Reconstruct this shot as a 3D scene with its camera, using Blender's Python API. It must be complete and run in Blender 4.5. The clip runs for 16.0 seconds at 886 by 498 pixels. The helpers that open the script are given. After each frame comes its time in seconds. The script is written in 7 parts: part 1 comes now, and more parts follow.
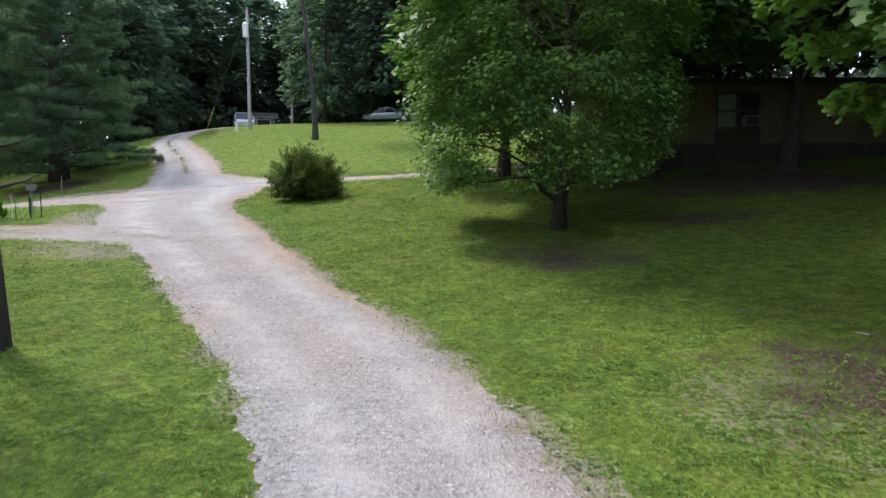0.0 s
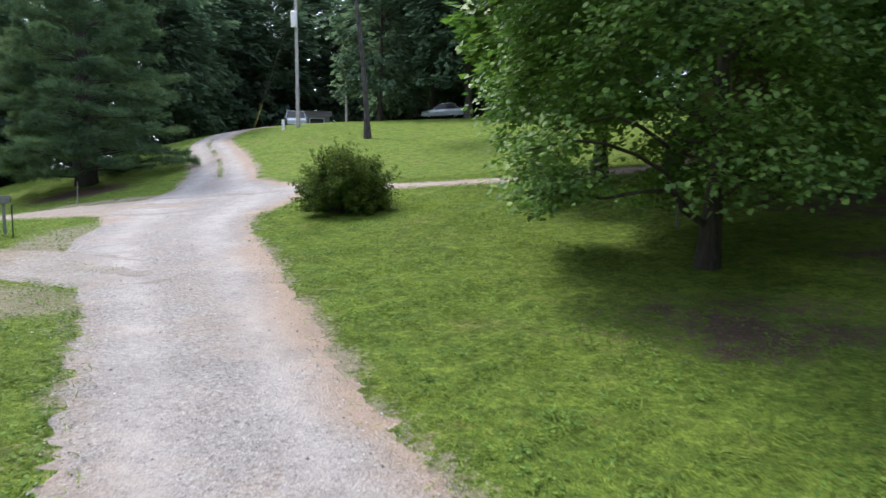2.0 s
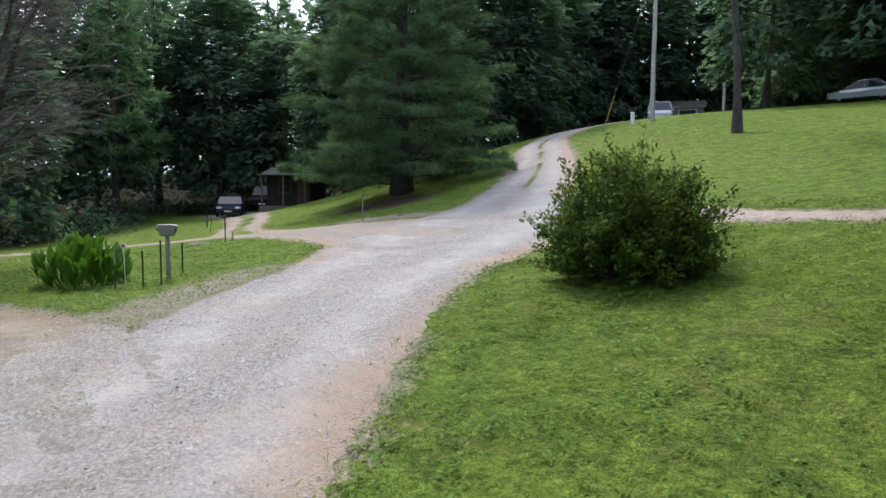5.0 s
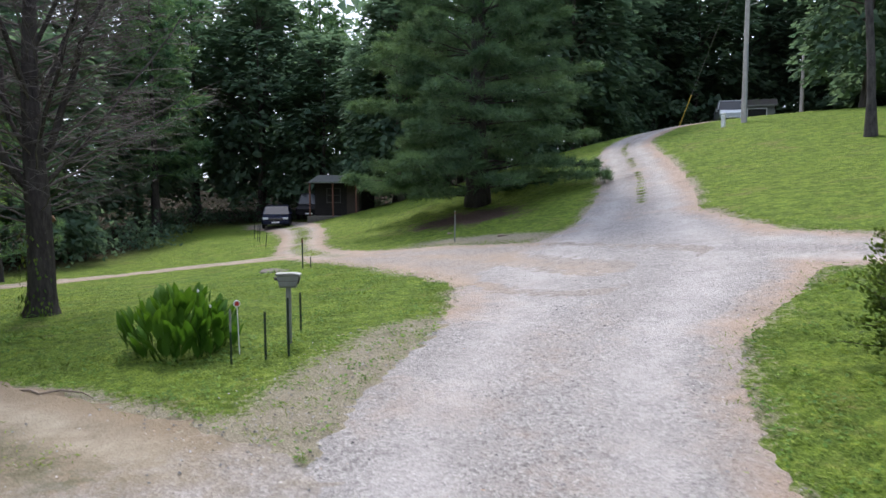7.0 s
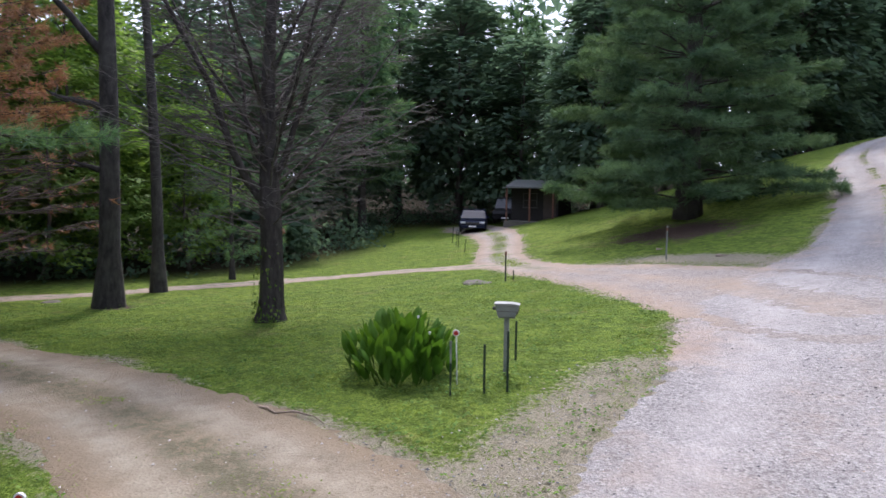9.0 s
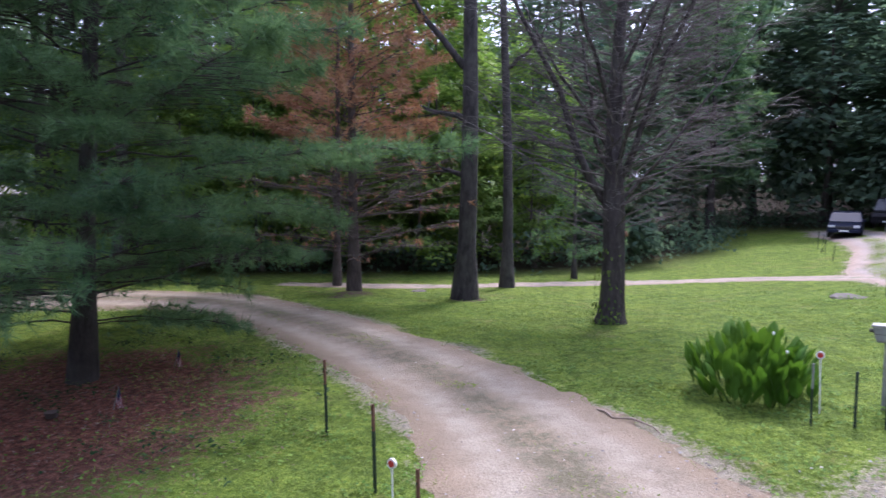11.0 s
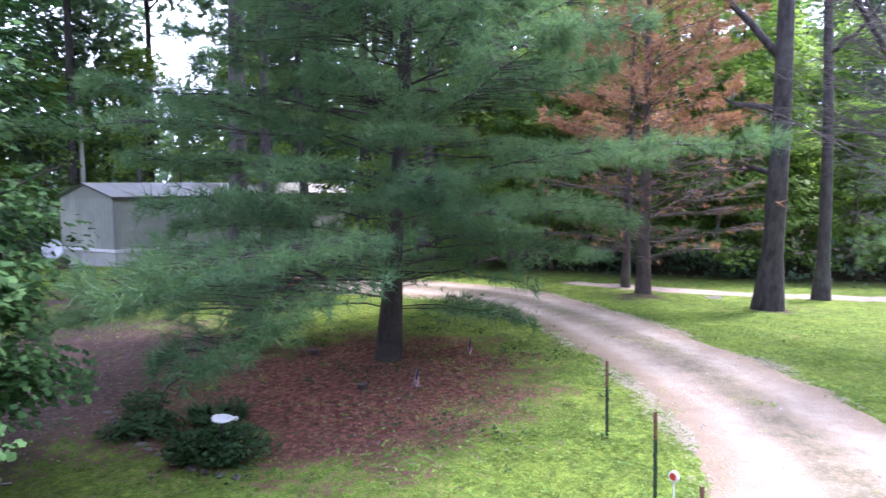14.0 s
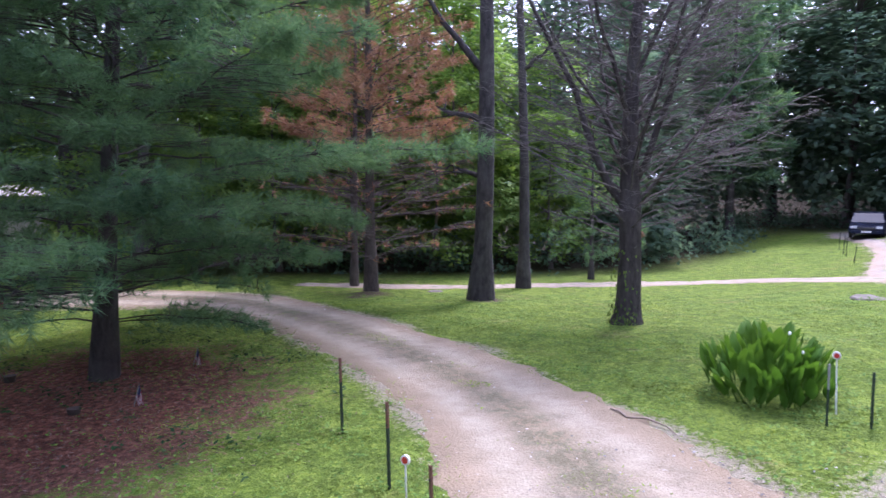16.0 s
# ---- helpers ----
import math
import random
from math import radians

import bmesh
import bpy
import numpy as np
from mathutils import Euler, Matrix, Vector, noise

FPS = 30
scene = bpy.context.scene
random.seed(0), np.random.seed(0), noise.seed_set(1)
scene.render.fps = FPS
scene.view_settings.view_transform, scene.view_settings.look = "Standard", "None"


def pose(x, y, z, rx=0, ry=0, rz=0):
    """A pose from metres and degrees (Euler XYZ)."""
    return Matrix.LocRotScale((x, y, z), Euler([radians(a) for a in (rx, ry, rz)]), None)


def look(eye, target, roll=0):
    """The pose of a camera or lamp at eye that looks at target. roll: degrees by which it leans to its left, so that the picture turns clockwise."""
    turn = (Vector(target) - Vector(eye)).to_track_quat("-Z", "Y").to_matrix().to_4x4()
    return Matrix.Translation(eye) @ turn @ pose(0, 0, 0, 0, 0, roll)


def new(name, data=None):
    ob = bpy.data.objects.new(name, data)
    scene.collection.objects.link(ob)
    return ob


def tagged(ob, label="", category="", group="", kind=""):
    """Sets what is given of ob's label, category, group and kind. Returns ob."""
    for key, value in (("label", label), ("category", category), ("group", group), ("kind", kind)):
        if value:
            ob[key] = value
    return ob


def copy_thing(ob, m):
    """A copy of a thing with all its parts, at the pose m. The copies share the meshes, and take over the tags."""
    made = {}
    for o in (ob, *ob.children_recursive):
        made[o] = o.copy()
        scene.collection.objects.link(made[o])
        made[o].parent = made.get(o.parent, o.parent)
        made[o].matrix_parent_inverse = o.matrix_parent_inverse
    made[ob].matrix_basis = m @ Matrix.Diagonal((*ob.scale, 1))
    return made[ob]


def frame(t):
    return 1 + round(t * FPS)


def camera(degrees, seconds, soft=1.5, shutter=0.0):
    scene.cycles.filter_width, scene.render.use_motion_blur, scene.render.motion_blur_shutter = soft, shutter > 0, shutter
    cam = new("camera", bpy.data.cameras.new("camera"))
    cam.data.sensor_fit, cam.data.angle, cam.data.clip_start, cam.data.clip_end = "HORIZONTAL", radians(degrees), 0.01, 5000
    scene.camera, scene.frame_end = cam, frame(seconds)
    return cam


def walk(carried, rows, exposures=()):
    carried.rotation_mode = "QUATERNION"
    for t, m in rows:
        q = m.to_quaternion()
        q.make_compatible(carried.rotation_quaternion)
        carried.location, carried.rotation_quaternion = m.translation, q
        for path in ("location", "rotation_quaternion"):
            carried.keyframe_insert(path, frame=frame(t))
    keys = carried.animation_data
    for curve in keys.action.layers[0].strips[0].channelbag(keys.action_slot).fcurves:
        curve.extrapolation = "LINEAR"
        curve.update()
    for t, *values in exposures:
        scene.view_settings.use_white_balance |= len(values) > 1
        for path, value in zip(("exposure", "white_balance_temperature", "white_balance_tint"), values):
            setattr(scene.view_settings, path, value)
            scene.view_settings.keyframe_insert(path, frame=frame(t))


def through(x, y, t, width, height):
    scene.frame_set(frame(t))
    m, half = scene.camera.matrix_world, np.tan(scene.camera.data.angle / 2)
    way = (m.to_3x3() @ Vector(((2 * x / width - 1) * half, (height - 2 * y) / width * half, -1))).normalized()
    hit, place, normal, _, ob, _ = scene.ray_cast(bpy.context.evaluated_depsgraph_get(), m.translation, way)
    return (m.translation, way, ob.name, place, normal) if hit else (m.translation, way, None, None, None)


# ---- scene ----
# camera and its flight
cam = camera(63.8, 16.0, soft=1.5, shutter=0.25)
PATH = [
    (0, (3.498, 2.343, 0.922), (1.737, 12.154, 0.114), -0.2),
    (0.5, (3.124, 3.399, 1.163), (1.359, 13.208, 0.352), -0.2),
    (1, (2.740, 4.612, 1.196), (0.924, 14.413, 0.385), -0.2),
    (1.5, (2.370, 6.128, 1.205), (0.119, 15.838, 0.394), -0.3),
    (2, (2.022, 7.815, 1.249), (-0.548, 17.445, 0.440), -0.2),
    (2.5, (1.638, 9.616, 1.313), (-2.244, 18.796, 0.505), 0.2),
    (3, (1.270, 11.457, 1.316), (-3.255, 20.338, 0.517), 0.1),
    (3.5, (0.988, 13.028, 1.566), (-4.929, 21.049, 0.757), 0.2),
    (3.7, (0.874, 13.648, 1.728), (-5.475, 21.330, 0.911), 0.2),
    (5.8, (-1.523, 17.442, 1.941), (-8.690, 24.366, 1.104), 0.2),
    (6, (-1.993, 17.471, 1.918), (-9.201, 24.354, 1.093), 0.1),
    (6.5, (-3.259, 17.276, 2.049), (-10.495, 24.126, 1.203), -0.0),
    (7, (-4.376, 17.032, 2.452), (-11.612, 23.880, 1.583), -0.1),
    (7.5, (-4.815, 16.975, 2.815), (-12.055, 23.816, 1.928), -0.2),
    (8, (-5.002, 16.935, 2.865), (-12.765, 23.173, 1.961), -0.2),
    (8.2, (-5.081, 16.966, 2.831), (-13.090, 22.887, 1.935), 0.0),
    (10.3, (-5.138, 16.913, 2.915), (-14.847, 19.121, 1.995), 0.2),
    (10.5, (-5.142, 16.913, 2.905), (-14.961, 18.568, 1.991), 0.0),
    (11, (-5.140, 16.923, 2.917), (-15.094, 17.156, 1.991), -0.0),
    (11.5, (-5.149, 16.930, 2.907), (-15.024, 15.647, 1.984), -0.1),
    (12, (-5.206, 16.930, 2.892), (-14.754, 14.105, 1.968), -0.0),
    (12.5, (-5.218, 16.918, 2.892), (-14.229, 12.681, 1.965), -0.1),
    (13, (-5.209, 16.927, 2.892), (-13.720, 11.760, 1.962), -0.1),
    (13.5, (-5.185, 16.953, 2.893), (-13.819, 11.994, 1.967), -0.1),
    (14, (-5.179, 16.959, 2.893), (-14.426, 13.265, 1.972), -0.1),
    (14.5, (-5.178, 16.960, 2.893), (-14.713, 14.092, 1.971), -0.1),
    (15, (-5.135, 16.960, 2.897), (-14.894, 14.972, 1.995), 0.1),
    (15.5, (-5.092, 16.959, 2.902), (-14.997, 15.934, 1.987), -0.0),
    (16, (-5.065, 16.966, 2.904), (-15.024, 16.948, 1.996), -0.1),
]
walk(cam, [(t, look(eye, target, roll)) for t, eye, target, roll in PATH],
     exposures=[(0, 0.87, 6080, 18), (0.6, 0.86, 6080, 18), (1.0, 0.91, 6080, 18), (1.6, 0.97, 6090, 17), (2.5, 0.90, 6070, 15), (3.4, 0.76, 6120, 15), (8.2, 0.82, 6100, 20), (10.5, 1.15, 5680, 32), (12.0, 1.83, 5520, 36), (13.2, 2.48, 5540, 38), (14.0, 2.46, 5560, 36), (14.5, 2.24, 5560, 35), (15.2, 1.99, 5470, 37), (16.0, 1.66, 5490, 37)])

# world and sun: a hazy bright day, the sun very high, to the north-west
SUN_TO = Vector((-0.48, 0.27, 0.835)).normalized()
world = bpy.data.worlds.new("world")
scene.world = world
world.use_nodes = True
wt = world.node_tree
sky = wt.nodes.new("ShaderNodeTexSky")
sky.sky_type = "NISHITA"
sky.sun_disc = False
sky.sun_elevation = math.asin(SUN_TO.z)
sky.sun_rotation = math.atan2(SUN_TO.x, SUN_TO.y)
sky.air_density, sky.dust_density, sky.ozone_density = 1.0, 4.0, 1.0
hue = wt.nodes.new("ShaderNodeHueSaturation")
hue.inputs["Saturation"].default_value = 0.75
wt.links.new(sky.outputs[0], hue.inputs["Color"])
haze = wt.nodes.new("ShaderNodeMix")
haze.data_type = "RGBA"
haze.inputs[0].default_value = 0.6
haze.inputs[7].default_value = (7.4, 8.15, 9.5, 1)
wt.links.new(hue.outputs[0], haze.inputs[6])
wt.links.new(haze.outputs[2], wt.nodes["Background"].inputs[0])
wt.nodes["Background"].inputs[1].default_value = 0.15
sun = new("sun", bpy.data.lights.new("sun", "SUN"))
sun.data.energy, sun.data.angle, sun.data.color = 2.2, radians(8), (1.0, 0.93, 0.80)
sun.matrix_world = look(SUN_TO * 60, (0, 0, 0))

# ---------- materials ----------
def material(name):
    m = bpy.data.materials.new(name)
    m.use_nodes = True
    return m, m.node_tree, m.node_tree.nodes["Principled BSDF"]


def node(nt, kind, **values):
    n = nt.nodes.new("ShaderNode" + kind)
    for key, value in values.items():
        n.inputs[key.replace("_", " ")].default_value = value
    return n


def noise_tex(nt, scale, detail=3.0, rough=0.6, coord=None):
    n = node(nt, "TexNoise", Scale=scale, Detail=detail, Roughness=rough)
    if coord is None:
        coord = nt.nodes.new("ShaderNodeNewGeometry").outputs["Position"]
    nt.links.new(coord, n.inputs["Vector"])
    return n.outputs["Fac"]


def ramp(nt, fac, *stops):
    r = nt.nodes.new("ShaderNodeValToRGB")
    while len(r.color_ramp.elements) < len(stops):
        r.color_ramp.elements.new(0.5)
    for e, (p, c) in zip(r.color_ramp.elements, stops):
        e.position = p
        e.color = (*c, 1) if len(c) == 3 else c
    nt.links.new(fac, r.inputs[0])
    return r.outputs[0]


def blend(nt, fac, a, b, mode="MIX"):
    n = nt.nodes.new("ShaderNodeMix")
    n.data_type, n.blend_type = "RGBA", mode
    for sock, value in ((n.inputs[0], fac), (n.inputs[6], a), (n.inputs[7], b)):
        if isinstance(value, (float, int)):
            sock.default_value = value
        elif isinstance(value, tuple):
            sock.default_value = (*value, 1)
        else:
            nt.links.new(value, sock)
    return n.outputs[2]


def calc(nt, op, a, b=0.0, clamp=False):
    n = nt.nodes.new("ShaderNodeMath")
    n.operation, n.use_clamp = op, clamp
    for sock, value in zip(n.inputs, (a, b)):
        if isinstance(value, (float, int)):
            sock.default_value = value
        else:
            nt.links.new(value, sock)
    return n.outputs[0]


def bump(nt, bsdf, height, strength=0.5, distance=0.02):
    b = node(nt, "Bump", Strength=strength, Distance=distance)
    nt.links.new(height, b.inputs["Height"])
    nt.links.new(b.outputs[0], bsdf.inputs["Normal"])


def leaf_material(name, dark, mid, light, through=0.35, rough=0.45, drift=0.35, glow=(1.0, 1.0, 0.55), shine=0.5):
    """Foliage: colour differs from leaf to leaf and drifts over the crown; some light comes through."""
    m, nt, bsdf = material(name)
    geo = nt.nodes.new("ShaderNodeNewGeometry")
    col = ramp(nt, geo.outputs["Random Per Island"], (0.0, dark), (0.55, mid), (1.0, light))
    patch = noise_tex(nt, 0.7, 2.0, 0.5, geo.outputs["Position"])
    col = blend(nt, drift, col, ramp(nt, patch, (0.35, dark), (0.65, light)))
    nt.links.new(col, bsdf.inputs["Base Color"])
    bsdf.inputs["Roughness"].default_value = rough
    bsdf.inputs["Specular IOR Level"].default_value = shine
    tr = nt.nodes.new("ShaderNodeBsdfTranslucent")
    nt.links.new(blend(nt, 1.0, col, glow, "MULTIPLY"), tr.inputs["Color"])
    mix = nt.nodes.new("ShaderNodeMixShader")
    mix.inputs[0].default_value = through
    nt.links.new(bsdf.outputs[0], mix.inputs[1])
    nt.links.new(tr.outputs[0], mix.inputs[2])
    nt.links.new(mix.outputs[0], nt.nodes["Material Output"].inputs["Surface"])
    return m


def rough_material(name, c1, c2, scale=8.0, rough=0.8, metal=0.0, relief=0.3, dist=0.01, stain=None, fine=60.0):
    """A surface with a coarse drift between two colours, a fine grain, stains and relief."""
    m, nt, bsdf = material(name)
    pos = nt.nodes.new("ShaderNodeTexCoord").outputs["Object"]
    a, b = noise_tex(nt, scale, 4.0, 0.6, pos), noise_tex(nt, fine, 2.0, 0.6, pos)
    col = ramp(nt, a, (0.3, c1), (0.7, c2))
    col = blend(nt, 0.25, col, ramp(nt, b, (0.3, tuple(v * 0.55 for v in c1)), (0.7, c2)))
    if stain:
        s = noise_tex(nt, scale * 0.35, 5.0, 0.7, pos)
        col = blend(nt, ramp(nt, s, (0.5, (0, 0, 0)), (0.68, (1, 1, 1))), col, stain)
    nt.links.new(col, bsdf.inputs["Base Color"])
    bsdf.inputs["Roughness"].default_value, bsdf.inputs["Metallic"].default_value = rough, metal
    bump(nt, bsdf, calc(nt, "ADD", a, b), relief, dist)
    return m


def bark_material(name, c1, c2, stretch=0.15, scale=14.0):
    m, nt, bsdf = material(name)
    pos = nt.nodes.new("ShaderNodeNewGeometry").outputs["Position"]
    mp = node(nt, "Mapping", Scale=(1, 1, stretch))
    nt.links.new(pos, mp.inputs["Vector"])
    a = noise_tex(nt, scale, 5.0, 0.7, mp.outputs[0])
    b = noise_tex(nt, 1.3, 3.0, 0.6, pos)
    col = ramp(nt, a, (0.32, c1), (0.68, c2))
    col = blend(nt, ramp(nt, b, (0.5, (0, 0, 0)), (0.75, (0.5, 0.5, 0.5))), col, tuple(0.6 * u + 0.4 * v for u, v in zip(c2, (0.14, 0.145, 0.12))))
    nt.links.new(col, bsdf.inputs["Base Color"])
    bsdf.inputs["Roughness"].default_value = 0.9
    bump(nt, bsdf, a, 0.9, 0.04)
    return m


def ground_material():
    """Lawn: short grass, clover, dry and bare spots, leaf litter and painted shade under the trees (attribute litter),
    worn verges (attribute verge).
    """
    m, nt, bsdf = material("lawn")
    pos = nt.nodes.new("ShaderNodeNewGeometry").outputs["Position"]
    big, mid = noise_tex(nt, 0.16, 4.0, 0.6, pos), noise_tex(nt, 1.1, 4.0, 0.65, pos)
    fine, grit = noise_tex(nt, 11.0, 4.0, 0.7, pos), noise_tex(nt, 55.0, 2.0, 0.6, pos)
    g = ramp(nt, mid, (0.30, (0.090, 0.165, 0.024)), (0.52, (0.155, 0.250, 0.034)), (0.72, (0.245, 0.305, 0.052)))
    g = blend(nt, ramp(nt, big, (0.40, (0, 0, 0)), (0.62, (0.55, 0.55, 0.55))), g, (0.190, 0.255, 0.036))
    g = blend(nt, 0.62, g, ramp(nt, fine, (0.34, (0.046, 0.090, 0.015)), (0.52, (0.150, 0.245, 0.036)), (0.68, (0.275, 0.365, 0.068))))
    tuft = noise_tex(nt, 3.6, 3.0, 0.6, pos)
    g = blend(nt, 0.55, g, blend(nt, 1.0, g, ramp(nt, tuft, (0.34, (0.40, 0.44, 0.50)), (0.64, (1.45, 1.36, 1.25))), "MULTIPLY"))
    speck = noise_tex(nt, 42.0, 3.0, 0.75, pos)
    g = blend(nt, 0.75, g, blend(nt, 1.0, g, ramp(nt, speck, (0.36, (0.55, 0.58, 0.58)), (0.50, (1.0, 1.0, 1.0)), (0.66, (1.55, 1.42, 1.25))), "MULTIPLY"))
    dry = calc(nt, "MULTIPLY", ramp(nt, noise_tex(nt, 0.55, 5.0, 0.7, pos), (0.56, (0, 0, 0)), (0.70, (1, 1, 1))), ramp(nt, fine, (0.40, (0, 0, 0)), (0.60, (1, 1, 1))))
    g = blend(nt, calc(nt, "MULTIPLY", dry, 0.75), g, (0.230, 0.175, 0.095))
    verge = nt.nodes.new("ShaderNodeAttribute")
    verge.attribute_name = "verge"
    v = calc(nt, "ADD", verge.outputs["Fac"], calc(nt, "MULTIPLY", calc(nt, "SUBTRACT", fine, 0.5), 1.6), True)
    v = calc(nt, "MULTIPLY", ramp(nt, v, (0.42, (0, 0, 0)), (0.72, (1, 1, 1))), calc(nt, "MINIMUM", calc(nt, "MULTIPLY", verge.outputs["Fac"], 4.0), 1.0))
    g = blend(nt, calc(nt, "MULTIPLY", v, 0.9), g, ramp(nt, grit, (0.3, (0.24, 0.20, 0.145)), (0.7, (0.52, 0.465, 0.375))))
    litter = nt.nodes.new("ShaderNodeAttribute")
    litter.attribute_name = "litter"
    brown = ramp(nt, fine, (0.30, (0.042, 0.030, 0.025)), (0.50, (0.100, 0.068, 0.056)), (0.72, (0.215, 0.158, 0.132)))
    brown = blend(nt, 0.4, brown, ramp(nt, grit, (0.3, (0.025, 0.018, 0.014)), (0.7, (0.21, 0.145, 0.115))))
    bed = nt.nodes.new("ShaderNodeAttribute")
    bed.attribute_name = "needle_bed"
    brown = blend(nt, calc(nt, "MULTIPLY", bed.outputs["Fac"], 0.8), brown, ramp(nt, fine, (0.32, (0.034, 0.013, 0.009)), (0.50, (0.165, 0.056, 0.034)), (0.68, (0.350, 0.150, 0.098))))
    k = calc(nt, "ADD", litter.outputs["Fac"], calc(nt, "MULTIPLY", calc(nt, "SUBTRACT", mid, 0.5), 1.1))
    k = calc(nt, "ADD", k, calc(nt, "MULTIPLY", calc(nt, "SUBTRACT", fine, 0.5), 1.3))
    g = blend(nt, ramp(nt, k, (0.34, (0, 0, 0)), (0.54, (1, 1, 1))), g, brown)
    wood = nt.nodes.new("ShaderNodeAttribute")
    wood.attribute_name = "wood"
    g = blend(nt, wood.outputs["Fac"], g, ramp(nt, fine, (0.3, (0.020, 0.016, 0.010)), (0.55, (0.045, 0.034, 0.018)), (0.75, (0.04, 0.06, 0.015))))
    nt.links.new(g, bsdf.inputs["Base Color"])
    bsdf.inputs["Roughness"].default_value = 0.9
    bsdf.inputs["Specular IOR Level"].default_value = 0.15
    bump(nt, bsdf, calc(nt, "ADD", fine, grit), 1.0, 0.08)
    return m


def gravel_material(name, pale, grey, tan, dirt=0.35, middle=(0.42, 0.33, 0.24), strong=0.5, wheel=0.45, relief=0.6):
    """Crushed stone: single stones by cells, fine dust between, washed-in tan clay in patches and along the edges."""
    m, nt, bsdf = material(name)
    pos = nt.nodes.new("ShaderNodeNewGeometry").outputs["Position"]
    vor = node(nt, "TexVoronoi", Scale=30.0, Randomness=1.0)
    nt.links.new(pos, vor.inputs["Vector"])
    small = node(nt, "TexVoronoi", Scale=105.0, Randomness=1.0)
    nt.links.new(pos, small.inputs["Vector"])
    sep = nt.nodes.new("ShaderNodeSeparateColor")
    nt.links.new(vor.outputs["Color"], sep.inputs[0])
    sep2 = nt.nodes.new("ShaderNodeSeparateColor")
    nt.links.new(small.outputs["Color"], sep2.inputs[0])
    stone = ramp(nt, sep.outputs[0], (0.0, tuple(v * 0.55 for v in grey)), (0.45, grey), (1.0, pale))
    stone = blend(nt, 0.5, stone, ramp(nt, sep2.outputs[1], (0.0, tuple(v * 0.6 for v in grey)), (1.0, pale)))
    for cell, cut in ((sep.outputs[1], 0.10), (sep2.outputs[0], 0.13)):
        stone = blend(nt, ramp(nt, cell, (cut, (0.85, 0.85, 0.85)), (cut + 0.03, (0, 0, 0))), stone, tuple(v * 0.42 for v in grey))
    edge = nt.nodes.new("ShaderNodeAttribute")
    edge.attribute_name = "edge"
    big, mid = noise_tex(nt, 0.33, 5.0, 0.65, pos), noise_tex(nt, 2.2, 4.0, 0.7, pos)
    k = calc(nt, "ADD", calc(nt, "MULTIPLY", edge.outputs["Fac"], 0.75), calc(nt, "MULTIPLY", calc(nt, "SUBTRACT", big, 0.5), 1.6))
    k = calc(nt, "ADD", k, calc(nt, "MULTIPLY", calc(nt, "SUBTRACT", mid, 0.5), 0.7))
    k = ramp(nt, calc(nt, "ADD", k, dirt), (0.35, (0, 0, 0)), (0.85, (0.85, 0.85, 0.85)))
    dust = ramp(nt, mid, (0.3, tuple(v * 0.8 for v in tan)), (0.7, tan))
    col = blend(nt, k, stone, dust)
    strip = nt.nodes.new("ShaderNodeAttribute")
    strip.attribute_name = "strip"
    col = blend(nt, calc(nt, "MULTIPLY", calc(nt, "MULTIPLY", strip.outputs["Fac"], ramp(nt, noise_tex(nt, 7.0, 4.0, 0.75, pos), (0.40, (0.1, 0.1, 0.1)), (0.60, (0.95, 0.95, 0.95)))), strong), col, middle)
    track = nt.nodes.new("ShaderNodeAttribute")
    track.attribute_name = "track"
    worn = calc(nt, "MULTIPLY", track.outputs["Fac"], calc(nt, "MULTIPLY", ramp(nt, mid, (0.30, (0.2, 0.2, 0.2)), (0.62, (1, 1, 1))), wheel))
    col = blend(nt, worn, col, ramp(nt, noise_tex(nt, 40.0, 3.0, 0.7, pos), (0.3, tuple(v * 0.78 for v in pale)), (0.7, tuple(min(1.0, v * 1.12) for v in pale))))
    mouth = nt.nodes.new("ShaderNodeAttribute")
    mouth.attribute_name = "mouth"
    loose = blend(nt, 0.5, ramp(nt, sep.outputs[0], (0.0, (0.125, 0.118, 0.114)), (0.45, (0.235, 0.222, 0.215)), (1.0, (0.53, 0.50, 0.48))), ramp(nt, sep2.outputs[1], (0.0, (0.125, 0.118, 0.114)), (1.0, (0.47, 0.445, 0.43))))
    col = blend(nt, ramp(nt, calc(nt, "ADD", mouth.outputs["Fac"], calc(nt, "MULTIPLY", calc(nt, "SUBTRACT", mid, 0.5), 1.2)), (0.30, (0, 0, 0)), (0.75, (1, 1, 1))), col, loose)
    streak = noise_tex(nt, 0.9, 5.0, 0.7, pos)
    col = blend(nt, 0.5, col, blend(nt, 1.0, col, ramp(nt, streak, (0.32, (0.62, 0.60, 0.58)), (0.66, (1.12, 1.12, 1.13))), "MULTIPLY"))
    col = blend(nt, 0.3, col, ramp(nt, noise_tex(nt, 130.0, 2.0, 0.6, pos), (0.3, tuple(v * 0.5 for v in grey)), (0.7, pale)))
    nt.links.new(col, bsdf.inputs["Base Color"])
    bsdf.inputs["Roughness"].default_value = 0.92
    bsdf.inputs["Specular IOR Level"].default_value = 0.2
    h = calc(nt, "ADD", vor.outputs["Distance"], calc(nt, "MULTIPLY", small.outputs["Distance"], 0.5))
    bump(nt, bsdf, h, relief, 0.03)
    return m


def glass_material(name, tint):
    m, nt, bsdf = material(name)
    bsdf.inputs["Base Color"].default_value = (*tint, 1)
    bsdf.inputs["Roughness"].default_value = 0.08
    bsdf.inputs["Specular IOR Level"].default_value = 0.3
    return m


